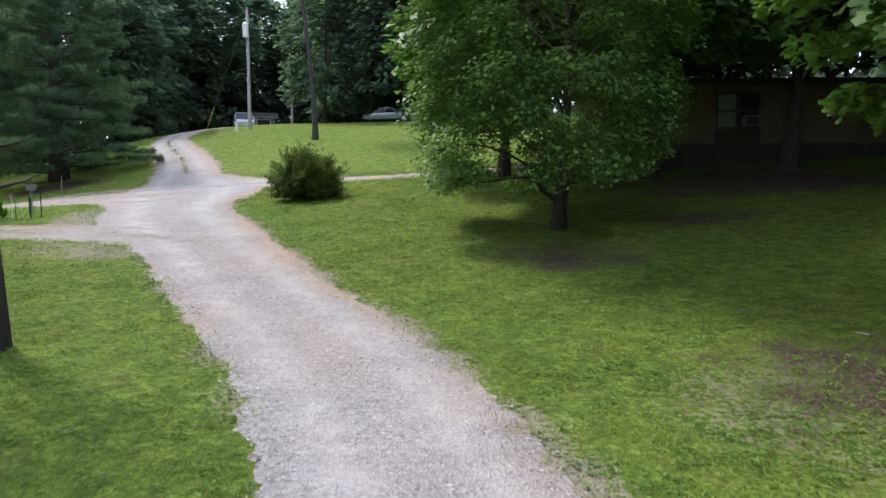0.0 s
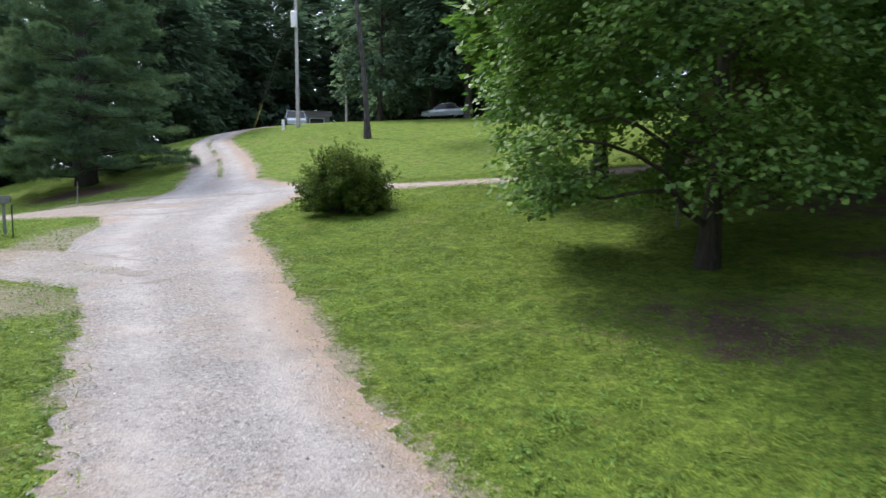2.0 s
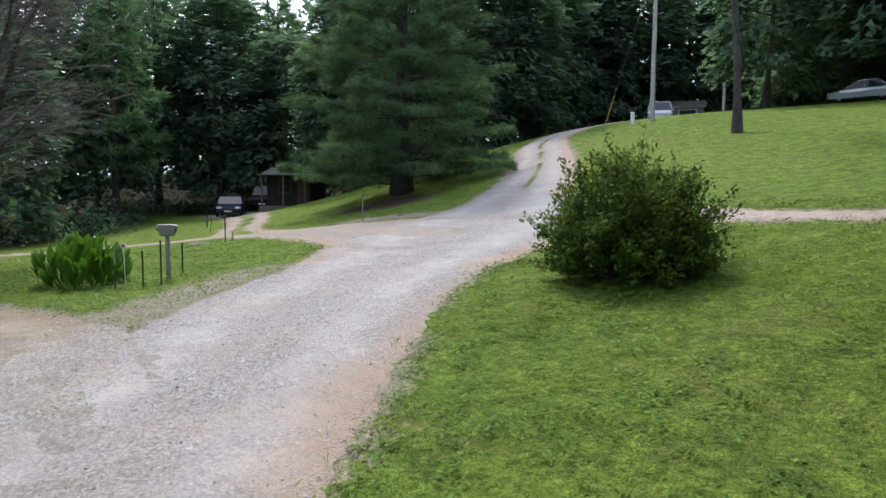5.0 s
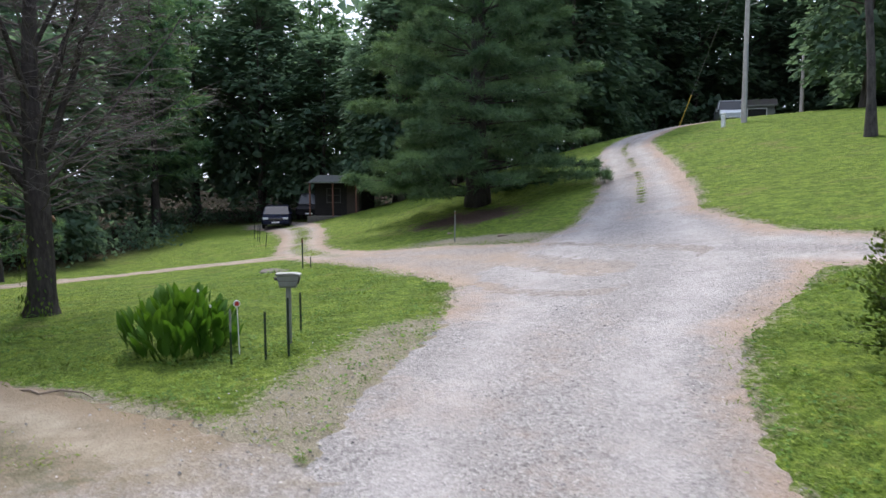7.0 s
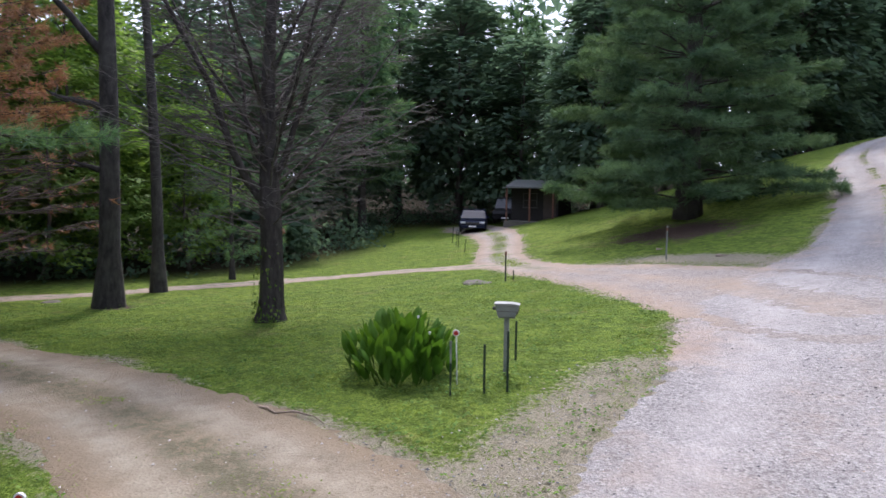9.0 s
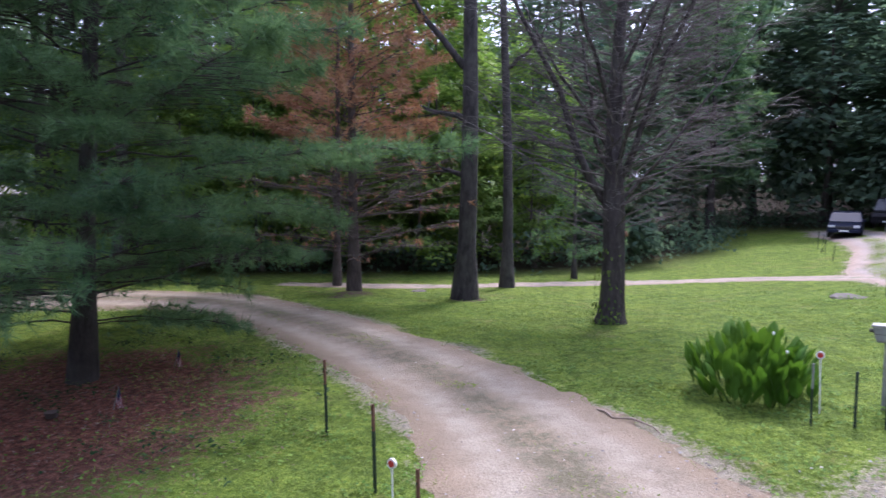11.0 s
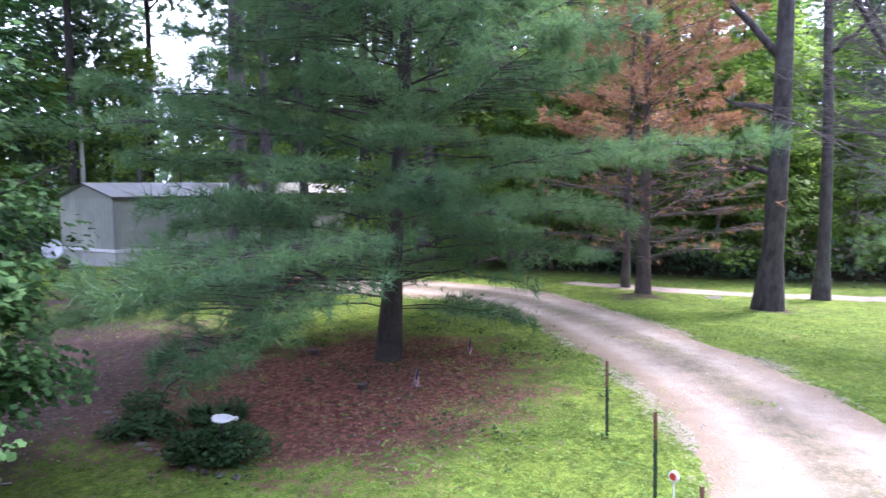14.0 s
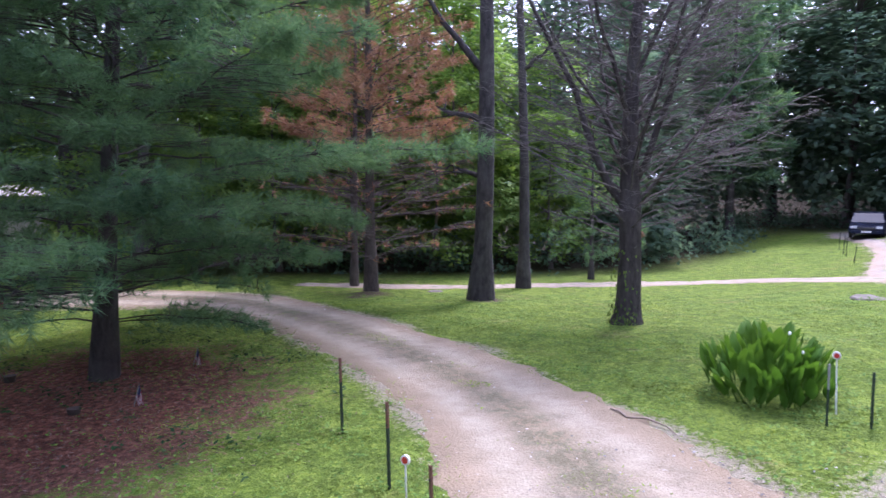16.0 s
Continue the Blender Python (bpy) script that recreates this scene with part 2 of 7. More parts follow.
LAWN = ground_material()
GRAVEL = gravel_material("gravel", (0.565, 0.545, 0.525), (0.228, 0.219, 0.212), (0.420, 0.290, 0.190), 0.29, (0.400, 0.290, 0.200), 0.8, 0.6, 0.75)
CLAY = gravel_material("clay_drive", (0.410, 0.370, 0.285), (0.125, 0.102, 0.068), (0.245, 0.178, 0.108), 0.60, (0.080, 0.080, 0.036), 2.2, 0.95, 0.6)
TRACK = gravel_material("grassy_track", (0.48, 0.44, 0.40), (0.23, 0.21, 0.19), (0.37, 0.275, 0.19), 0.32, (0.095, 0.150, 0.036), 2.8)
WEED_LEAF = leaf_material("weed_leaf", (0.040, 0.105, 0.018), (0.095, 0.200, 0.032), (0.200, 0.320, 0.060), 0.35, 0.7, 0.3, (1.0, 1.0, 0.5), 0.2)
GRASS = leaf_material("grass_blades", (0.088, 0.124, 0.030), (0.160, 0.262, 0.038), (0.285, 0.390, 0.078), 0.35, 0.8, 0.5, (1.0, 1.0, 0.5), 0.15)
# maple leaves with the yard's shade put into their colour
SHADED_MAPLE_LEAF = leaf_material("shaded_maple_leaf", (0.018, 0.058, 0.022), (0.042, 0.105, 0.036), (0.095, 0.190, 0.060), 0.35, 0.6, 0.35, (0.85, 1.0, 0.75), 0.10)
MAPLE_LEAF = leaf_material("maple_leaf", (0.052, 0.125, 0.034), (0.112, 0.230, 0.050), (0.240, 0.375, 0.074), 0.34, 0.5, 0.35, (0.88, 1.0, 0.70), 0.3)
BUSH_LEAF = leaf_material("bush_leaf", (0.036, 0.076, 0.015), (0.078, 0.140, 0.024), (0.185, 0.250, 0.050), 0.3, 0.6, 0.35, (1.0, 1.0, 0.55), 0.15)
# forest green with the blue of distant haze put into it
WOOD_LEAF = leaf_material("forest_leaf", (0.068, 0.122, 0.090), (0.112, 0.182, 0.124), (0.178, 0.256, 0.156), 0.58, 0.8, 0.5, (0.95, 1.0, 0.8), 0.06)
# lighter leaf green that paints sun coming through the wood's edge
SUNLIT_LEAF = leaf_material("sunlit_leaf", (0.085, 0.175, 0.045), (0.165, 0.285, 0.066), (0.290, 0.410, 0.100), 0.62, 0.6, 0.4, (0.95, 1.0, 0.6), 0.2)
PINE_NEEDLE = leaf_material("pine_needle", (0.044, 0.104, 0.062), (0.100, 0.200, 0.112), (0.205, 0.335, 0.165), 0.52, 0.6, 0.4, (1.0, 1.0, 0.6), 0.12)
DARK_NEEDLE = leaf_material("dark_needle", (0.038, 0.086, 0.052), (0.090, 0.170, 0.096), (0.200, 0.305, 0.158), 0.4, 0.6, 0.4, (1.0, 1.0, 0.6), 0.2)
RUST_NEEDLE = leaf_material("rust_needle", (0.190, 0.090, 0.055), (0.360, 0.180, 0.115), (0.500, 0.300, 0.200), 0.4, 0.6, 0.4)
CANNA_LEAF = leaf_material("canna_leaf", (0.022, 0.076, 0.013), (0.060, 0.160, 0.021), (0.230, 0.360, 0.040), 0.38, 0.5, 0.15, (1.0, 1.0, 0.45), 0.22)
FLOWER_LEAF = leaf_material("bed_leaf", (0.012, 0.036, 0.014), (0.025, 0.066, 0.024), (0.056, 0.108, 0.036), 0.3, 0.75, 0.3, (1.0, 1.0, 0.55), 0.15)
DEAD_LEAF = leaf_material("dead_leaf", (0.045, 0.027, 0.022), (0.125, 0.074, 0.058), (0.310, 0.215, 0.180), 0.15, 0.8, 0.3)
BARK = bark_material("bark", (0.030, 0.024, 0.020), (0.105, 0.088, 0.074))
PINE_BARK = bark_material("pine_bark", (0.011, 0.009, 0.008), (0.056, 0.045, 0.040), 0.4, 9.0)
GREY_BARK = bark_material("grey_bark", (0.010, 0.009, 0.009), (0.068, 0.060, 0.056), 0.35, 9.0)
TRUNK_BARK = bark_material("trunk_bark", (0.014, 0.011, 0.010), (0.066, 0.054, 0.050), 0.3, 11.0)
DEAD_TWIG = bark_material("dead_twig", (0.060, 0.049, 0.046), (0.150, 0.134, 0.128), 0.4, 16.0)
DYING_BARK = bark_material("dying_bark", (0.030, 0.022, 0.019), (0.098, 0.076, 0.066), 0.3, 12.0)
# ---------- building helpers ----------
rng = np.random.default_rng(7)


def np_mesh(name, verts, faces, mat=None, smooth=False):
    """A mesh from an (n, 3) array and a list of (m, k) index arrays."""
    me = bpy.data.meshes.new(name)
    verts = np.ascontiguousarray(verts, np.float32)
    faces = [np.asarray(f, np.int32) for f in (faces if isinstance(faces, list) else [faces]) if len(f)]
    sizes = np.concatenate([np.full(len(f), f.shape[1], np.int32) for f in faces])
    loops = np.concatenate([f.ravel() for f in faces])
    me.vertices.add(len(verts))
    me.vertices.foreach_set("co", verts.ravel())
    me.loops.add(len(loops))
    me.loops.foreach_set("vertex_index", loops)
    me.polygons.add(len(sizes))
    me.polygons.foreach_set("loop_start", np.concatenate(([0], np.cumsum(sizes)[:-1])).astype(np.int32))
    me.polygons.foreach_set("loop_total", sizes)
    me.polygons.foreach_set("use_smooth", np.full(len(sizes), smooth, bool))
    me.update(calc_edges=True)
    if mat:
        me.materials.append(mat)
    return me


def part(name, bm, mat, parent, label=""):
    """Links a bmesh or a mesh as one part of a thing."""
    if isinstance(bm, bmesh.types.BMesh):
        me = bpy.data.meshes.new(name)
        bm.normal_update()
        bm.to_mesh(me)
        bm.free()
        me.materials.append(mat)
    else:
        me = bm
        if mat and not me.materials:
            me.materials.append(mat)
    ob = new(name, me)
    ob.parent = parent
    return tagged(ob, label)


def thing(name, m, label, category, group="", kind=""):
    ob = new(name)
    ob.empty_display_size = 0.2
    ob.matrix_world = m
    return tagged(ob, label, category, group, kind)


def box(bm, x0, x1, y0, y1, z0, z1, bevel=0.0):
    m = Matrix.LocRotScale(((x0 + x1) / 2, (y0 + y1) / 2, (z0 + z1) / 2), None, (x1 - x0, y1 - y0, z1 - z0))
    made = bmesh.ops.create_cube(bm, size=1, matrix=m)["verts"]
    if bevel:
        edges = list({e for v in made for e in v.link_edges})
        bmesh.ops.bevel(bm, geom=edges, offset=bevel, segments=2, affect="EDGES", profile=0.6)
    return bm


def boxed(*dims, bevel=0.01):
    return box(bmesh.new(), *dims, bevel=bevel)


def rod(bm, a, b, r0, r1=None, sides=10):
    a, b = Vector(a), Vector(b)
    m = Matrix.Translation((a + b) / 2) @ (b - a).to_track_quat("Z", "Y").to_matrix().to_4x4()
    bmesh.ops.create_cone(bm, cap_ends=True, segments=sides, radius1=r0, radius2=r0 if r1 is None else r1, depth=(b - a).length, matrix=m)
    return bm


def prism(outline, y0, y1, bevel=0.0):
    """An outline in x and z, drawn out from y0 to y1."""
    bm = bmesh.new()
    f = bm.faces.new([bm.verts.new((x, y0, z)) for x, z in outline])
    out = bmesh.ops.extrude_face_region(bm, geom=[f])["geom"]
    bmesh.ops.translate(bm, vec=(0, y1 - y0, 0), verts=[v for v in out if isinstance(v, bmesh.types.BMVert)])
    bmesh.ops.recalc_face_normals(bm, faces=bm.faces)
    if bevel:
        bmesh.ops.bevel(bm, geom=list(bm.edges), offset=bevel, segments=2, affect="EDGES")
    return bm


class Shape:
    """Gathers tubes and leaves as arrays and turns them into one mesh."""

    def __init__(self):
        self.v, self.f, self.n = [], [], 0

    def add(self, verts, faces):
        self.v.append(np.asarray(verts, float))
        self.f.append(np.asarray(faces, int) + self.n)
        self.n += len(verts)

    def tube(self, pts, radii, sides=6):
        pts, radii = np.asarray(pts, float), np.asarray(radii, float)
        d = np.gradient(pts, axis=0)
        d /= np.linalg.norm(d, axis=1)[:, None] + 1e-9
        ref = np.array([0.0, 0, 1]) if abs(d[:, 2].mean()) < 0.8 else np.array([1.0, 0, 0])
        u = np.cross(d, ref)
        u /= np.linalg.norm(u, axis=1)[:, None] + 1e-9
        w = np.cross(d, u)
        a = np.linspace(0, 2 * np.pi, sides, endpoint=False)
        ring = pts[:, None] + radii[:, None, None] * (np.cos(a)[None, :, None] * u[:, None] + np.sin(a)[None, :, None] * w[:, None])
        k, s = np.meshgrid(np.arange(len(pts) - 1), np.arange(sides), indexing="ij")
        t = (s + 1) % sides
        self.add(ring.reshape(-1, 3), np.stack([k * sides + s, k * sides + t, (k + 1) * sides + t, (k + 1) * sides + s], -1).reshape(-1, 4))

    def leaves(self, centres, normals, heads, sizes, outline, cup=0.25):
        """Leaves of one outline (k, 2), whose second axis points along heads, bent down towards the rim."""
        n, k = len(centres), len(outline)
        z = normals / (np.linalg.norm(normals, axis=1)[:, None] + 1e-9)
        y = heads - (heads * z).sum(1)[:, None] * z
        y /= np.linalg.norm(y, axis=1)[:, None] + 1e-9
        x = np.cross(y, z)
        o = np.asarray(outline, float)
        drop = -cup * (o**2).sum(1)
        v = centres[:, None] + sizes[:, None, None] * (o[None, :, :1] * x[:, None] + o[None, :, 1:] * y[:, None] + drop[None, :, None] * z[:, None])
        self.add(v.reshape(-1, 3), np.arange(n * k).reshape(n, k))

    def mesh(self, name, mat, smooth=False):
        by = {}
        for f in self.f:
            by.setdefault(f.shape[1], []).append(f)
        return np_mesh(name, np.concatenate(self.v), [np.concatenate(f) for f in by.values()], mat, smooth)


def unit(n):
    v = rng.normal(size=(n, 3))
    return v / np.linalg.norm(v, axis=1)[:, None]


MAPLE = [(0, -0.42), (0.5, -0.26), (0.33, 0.26), (0, 0.64), (-0.36, 0.22), (-0.5, -0.26)]
LOBED = [(0, -0.45), (0.52, -0.34), (0.25, 0.0), (0.46, 0.34), (0, 0.66), (-0.46, 0.34), (-0.25, 0.0), (-0.52, -0.34)]
OVAL = [(0, -0.5), (0.25, -0.1), (0.17, 0.3), (0, 0.55), (-0.25, 0.0)]
SPRAY = [(0, -0.5), (0.40, -0.06), (0.06, 0.56), (-0.38, 0.10)]
LANCE = [(0, -0.5), (0.13, 0.0), (0, 0.5), (-0.13, 0.0)]
CHIP = [(0, -0.5), (0.42, 0.16), (-0.30, 0.42)]
NEEDLE = [(-0.5, 0.0), (0.5, 0.0), (0.0, 1.0)]


# ---------- the lie of the land ----------
BUMP_X, BUMP_Y, BUMP_R = np.arange(-60, 26, 10.0), np.arange(-15, 85, 10.0), 11.0
BUMPS = np.array([
    (1.61, 1.09, 0.45, 0.25, 0.21, 0.29, 0.23, -0.04, 0.16),
    (0.19, 0.18, 0.10, 0.07, 0.16, -0.04, -0.33, -0.19, 0.06),
    (-0.46, -0.01, -0.12, -0.25, 0.40, 0.35, -0.23, 0.03, 0.29),
    (-0.98, 0.17, 0.08, -0.19, 0.29, -0.12, -0.73, -0.38, 0.05),
    (-0.88, 0.17, -0.09, -0.31, 0.04, -0.13, 0.16, 0.32, -0.02),
    (-0.33, -0.23, -0.77, -0.77, -0.30, 0.01, 0.46, 0.36, 0.39),
    (-0.23, -0.30, -0.24, 0.42, 0.46, 0.25, 0.13, -0.07, 1.41),
    (-0.84, -0.34, 0.30, 1.20, 0.94, 0.60, 0.68, 0.35, 1.60),
    (-0.98, -0.36, 0.05, 0.38, 0.09, 0.30, 0.92, 0.63, 0.91),
    (0.27, 0.44, 0.67, 1.17, 1.09, 0.74, 0.63, 0.48, 1.41),
])


def land(x, y):
    """Height of the ground: a slope that rises to the north and soft swells."""
    x, y = np.asarray(x, float), np.asarray(y, float)
    gx = np.exp(-((x[..., None] - BUMP_X) ** 2) / (2 * BUMP_R**2))
    gy = np.exp(-((y[..., None] - BUMP_Y) ** 2) / (2 * BUMP_R**2))
    return -1.0 + 0.06 * np.clip(y, -30, 100) + np.einsum("...j,ji,...i->...", gy, BUMPS, gx)


def on(x, y, dz=0.0):
    return Vector((x, y, float(land(x, y)) + dz))


def wavy(x, y, s, seed=0.0):
    """Cheap smooth noise between -1 and 1 at about s metres."""
    a = np.sin(x / s * 2.1 + seed) * np.cos(y / s * 1.7 - seed * 1.3)
    b = np.sin((x + y) / s * 3.7 + seed * 2.1) * np.cos((x - y) / s * 4.3 + seed)
    c = np.sin(x / s * 9.1 - y / s * 5.3 + seed * 0.7)
    return 0.5 * a + 0.3 * b + 0.2 * c


# centre lines: x, y, half width
ROAD = [(7.0, -25, 1.4), (6.5, -12, 1.4), (5.6, -4, 1.35), (4.6, 1, 1.3), (3.6, 4.5, 1.25), (2.45, 7.3, 1.15), (1.62, 9.0, 1.2), (0.2, 11.2, 1.28), (-1.8, 13.7, 1.36), (-3.45, 15.9, 1.42), (-5.1, 18.0, 1.55),
        (-7.4, 20.75, 1.85), (-9.05, 22.9, 1.98), (-10.2, 25.3, 2.1), (-12.0, 29.3, 3.3), (-14.0, 32.4, 2.7), (-15.2, 34.6, 1.85), (-16.4, 37.0, 1.65), (-19.2, 41.5, 1.45),
        (-22.0, 45.3, 1.3), (-24.2, 48.3, 1.2), (-25.6, 52, 1.2), (-26.2, 56, 1.2), (-25.6, 61, 1.2), (-24.0, 66, 1.3), (-23, 72, 1.5)]
WEST = [(-12.5, 29.0, 2.6), (-16.5, 30.0, 2.1), (-20.5, 30.6, 1.5), (-25, 31.2, 0.95), (-29.5, 32.8, 0.95), (-33, 35.0, 1.0), (-38, 38.2, 1.1), (-43, 40.6, 1.3), (-50, 43.2, 1.8)]
LANE = [(-27.5, 32.0, 0.7), (-30.6, 29.6, 0.65), (-31.0, 26.5, 0.6), (-30.6, 23.4, 0.6), (-29.4, 20.0, 0.55), (-28.4, 16.6, 0.5), (-28.6, 12.5, 0.5)]
EAST = [(-11.5, 31.0, 1.9), (-8.6, 30.9, 1.25), (-6.0, 30.45, 0.6), (-2.8, 30.1, 0.42), (2.5, 30.5, 0.4), (8, 32.5, 0.6), (14, 34, 0.9)]
DRIVE = [(-6.5, 18.6, 1.0), (-9.2, 18.9, 1.35), (-12, 18.45, 1.4), (-14.8, 17.65, 1.2), (-17.0, 16.6, 1.2), (-19.6, 15.0, 1.2), (-22.3, 12.9, 1.25), (-24.2, 10.6, 1.6), (-24.6, 7.0, 2.0), (-24.0, 4.0, 1.5), (-24, 1.5, 0.9)]


def smooth_line(line, step=0.5):
    """The line through the given stations as a Catmull-Rom curve, in short steps."""
    p = np.array(line, float)
    p = np.vstack([2 * p[0] - p[1], p, 2 * p[-1] - p[-2]])
    out = []
    for a, b, c, d in zip(p[:-3], p[1:-2], p[2:-1], p[3:]):
        t = np.linspace(0, 1, max(2, int(np.linalg.norm((c - b)[:2]) / step)), endpoint=False)[:, None]
        out.append(0.5 * (2 * b + (c - a) * t + (2 * a - 5 * b + 4 * c - d) * t**2 + (3 * b - a - 3 * c + d) * t**3))
    return np.vstack(out + [p[-2:-1]])


LINES = {k: smooth_line(v) for k, v in (("road", ROAD), ("west", WEST), ("lane", LANE), ("east", EAST), ("drive", DRIVE))}


def beside(x, y, names):
    """Distance outside (+) or inside (-) the nearest of the lines' edges, and the distance from its middle over its half width."""
    x, y = np.asarray(x, float).ravel(), np.asarray(y, float).ravel()
    best, mid = np.full(x.shape, 1e3), np.full(x.shape, 9.0)
    for name in names:
        for q in np.array_split(LINES[name], max(1, len(LINES[name]) // 12)):
            near = (x > q[:, 0].min() - 8) & (x < q[:, 0].max() + 8) & (y > q[:, 1].min() - 8) & (y < q[:, 1].max() + 8)
            if not near.any():
                continue
            r = np.hypot(x[near][:, None] - q[:, 0], y[near][:, None] - q[:, 1])
            s = r - q[:, 2]
            i = s.argmin(1)
            s, k = s[np.arange(len(i)), i], (r / q[:, 2])[np.arange(len(i)), i]
            better = s < best[near]
            idx = np.flatnonzero(near)[better]
            best[idx], mid[idx] = s[better], k[better]
    return best, mid


# the clearing: outside it stand the woods
CLEARING = np.array([(-31, 8), (-33, 19), (-36, 26), (-44, 33), (-56, 39), (-54, 47), (-44, 47), (-36, 48), (-31, 55), (-34, 66), (-34, 82), (-22, 82), (-14, 72), (-6, 66), (4, 62), (18, 52), (34, 44), (34, 18),
                     (22, 6), (22, -14), (12, -34), (0, -34), (-8, -16), (-22, -17), (-46, -12), (-46, 0), (-38, 5)], float)


def inside(x, y, poly):
    x, y = np.asarray(x, float), np.asarray(y, float)
    hit = np.zeros(x.shape, bool)
    for (x0, y0), (x1, y1) in zip(poly, np.roll(poly, -1, 0)):
        hit ^= ((y0 > y) != (y1 > y)) & (x < (x1 - x0) * (y - y0) / (y1 - y0 + 1e-12) + x0)
    return hit


def from_edge(x, y, poly):
    """Distance to the outline of a polygon, negative inside."""
    x, y = np.asarray(x, float).ravel(), np.asarray(y, float).ravel()
    best = np.full(x.shape, 1e9)
    for a, b in zip(poly, np.roll(poly, -1, 0)):
        d = b - a
        t = np.clip(((x - a[0]) * d[0] + (y - a[1]) * d[1]) / (d @ d), 0, 1)
        best = np.minimum(best, np.hypot(x - a[0] - t * d[0], y - a[1] - t * d[1]))
    return np.where(inside(x, y, poly), -best, best)


def shoulder_at(x, y):
    """The weedy gravel shoulders: round the mailbox lawn's rim and on the point between lane and drive."""
    s = beside(x, y, ["road", "west"])[0].reshape(np.shape(x))
    a = np.clip(1.8 - s / 1.0, 0, 1) * np.clip(3 * (1 - np.hypot((x + 11.0) / 2.9, (y - 22.6) / 4.4)), 0, 1)
    b = 0.5 * np.clip(1.3 - s / 1.0, 0, 1) * np.clip(3 * (1 - np.hypot((x + 6.6) / 3.0, (y - 16.2) / 2.0)), 0, 1)
    return np.maximum(a, b)


def litter_shade_at(x, y):
    """How much needle and leaf litter, and painted shade, lies on the ground."""
    a = 1.25 - np.hypot((x + 14.7) / 4.0, (y - 11.7) / 3.4)
    b = 1.35 - np.hypot((x + 12.9) / 5.2, (y - 6.2) / 4.0)
    c = 0.80 - np.hypot((x - 7.2) / 4.4, (y - 10.2) / 3.4)
    d = 0.72 - np.hypot((x - 3.6) / 4.4, (y - 17.2) / 3.0)
    j = 0.95 - np.hypot((x + 24.4) / 4.8, (y - 37.3) / 3.0)
    i = 1.0 - np.hypot((x + 24.9) / 1.0, (y - 18.1) / 0.9)
    e = 0.7 - np.hypot((x + 26.0) / 3.4, (y - 14.6) / 2.0)
    # h, g and f also put tree shade into the lawn's colour
    h = 0.56 - 0.5 * np.hypot((x + 19.5) / 7.5, (y - 1.0) / 6.0)
    g = 0.7 - np.hypot((x - 6.6) / 4.6, (y - 20.8) / 2.4)
    f = 0.85 - np.hypot((x - 9.0) / 9.0, (y - 25.0) / 4.5)
    return np.clip(np.max([a, b, c, d, e, f, g, h, i, j], axis=0), 0, 1)


def grid_axis(lo, hi, step, far):
    """Even steps between lo and hi, and steps that grow out to far on both sides."""
    out, d = [], step
    while (out[-1] if out else 0) < far:
        d *= 1.22
        out.append((out[-1] if out else 0) + d)
    return np.concatenate([lo - np.array(out[::-1]), np.arange(lo, hi, step), hi + np.array(out)])


def build_ground():
    gx, gy = grid_axis(-34, 12, 0.32, 900), grid_axis(1, 50, 0.32, 900)
    x, y = np.meshgrid(gx, gy)
    near = (np.abs(x) < 90) & (np.abs(y) < 110)
    z = land(x, y) + np.where(near, 0.025 * wavy(x, y, 1.6) + 0.02 * wavy(x, y, 0.55, 2.0), 0)
    s, _ = beside(x, y, LINES)
    s = s.reshape(x.shape)
    z -= 0.035 * np.clip(-s / 0.3, 0, 1)
    n, m = x.shape
    i, j = np.meshgrid(np.arange(n - 1), np.arange(m - 1), indexing="ij")
    a = i * m + j
    me = np_mesh("ground", np.stack([x, y, z], -1).reshape(-1, 3), np.stack([a, a + 1, a + m + 1, a + m], -1).reshape(-1, 4), LAWN, True)
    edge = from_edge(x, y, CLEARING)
    worn = np.clip(1 - s / 0.7, 0, 1) * np.clip(0.72 + 0.7 * wavy(x, y, 2.2, 7.0), 0, 1)
    worn = np.maximum(worn, shoulder_at(x, y))
    worn = np.maximum(worn, np.clip(1.25 - np.hypot((x + 19.2) / 4.6, (y - 33.0) / 1.1), 0, 0.8))
    worn = np.maximum(worn, np.clip(1.0 - np.hypot((x - 6.6) / 3.4, (y - 9.6) / 2.7), 0, 0.5))
    worn = np.maximum(worn, np.clip(1.25 - np.hypot((x + 7.2) / 2.2, (y - 16.4) / 1.3), 0, 0.8))
    for name, values in (("verge", worn), ("litter", litter_shade_at(x, y)), ("needle_bed", np.clip(1.6 - np.hypot((x + 15.2) / 3.6, (y - 11.8) / 2.6), 0, 1)), ("wood", np.clip((edge + 1.5) / 3.5, 0, 1))):
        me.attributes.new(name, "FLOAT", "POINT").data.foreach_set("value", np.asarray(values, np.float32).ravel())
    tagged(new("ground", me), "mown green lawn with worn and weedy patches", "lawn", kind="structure")


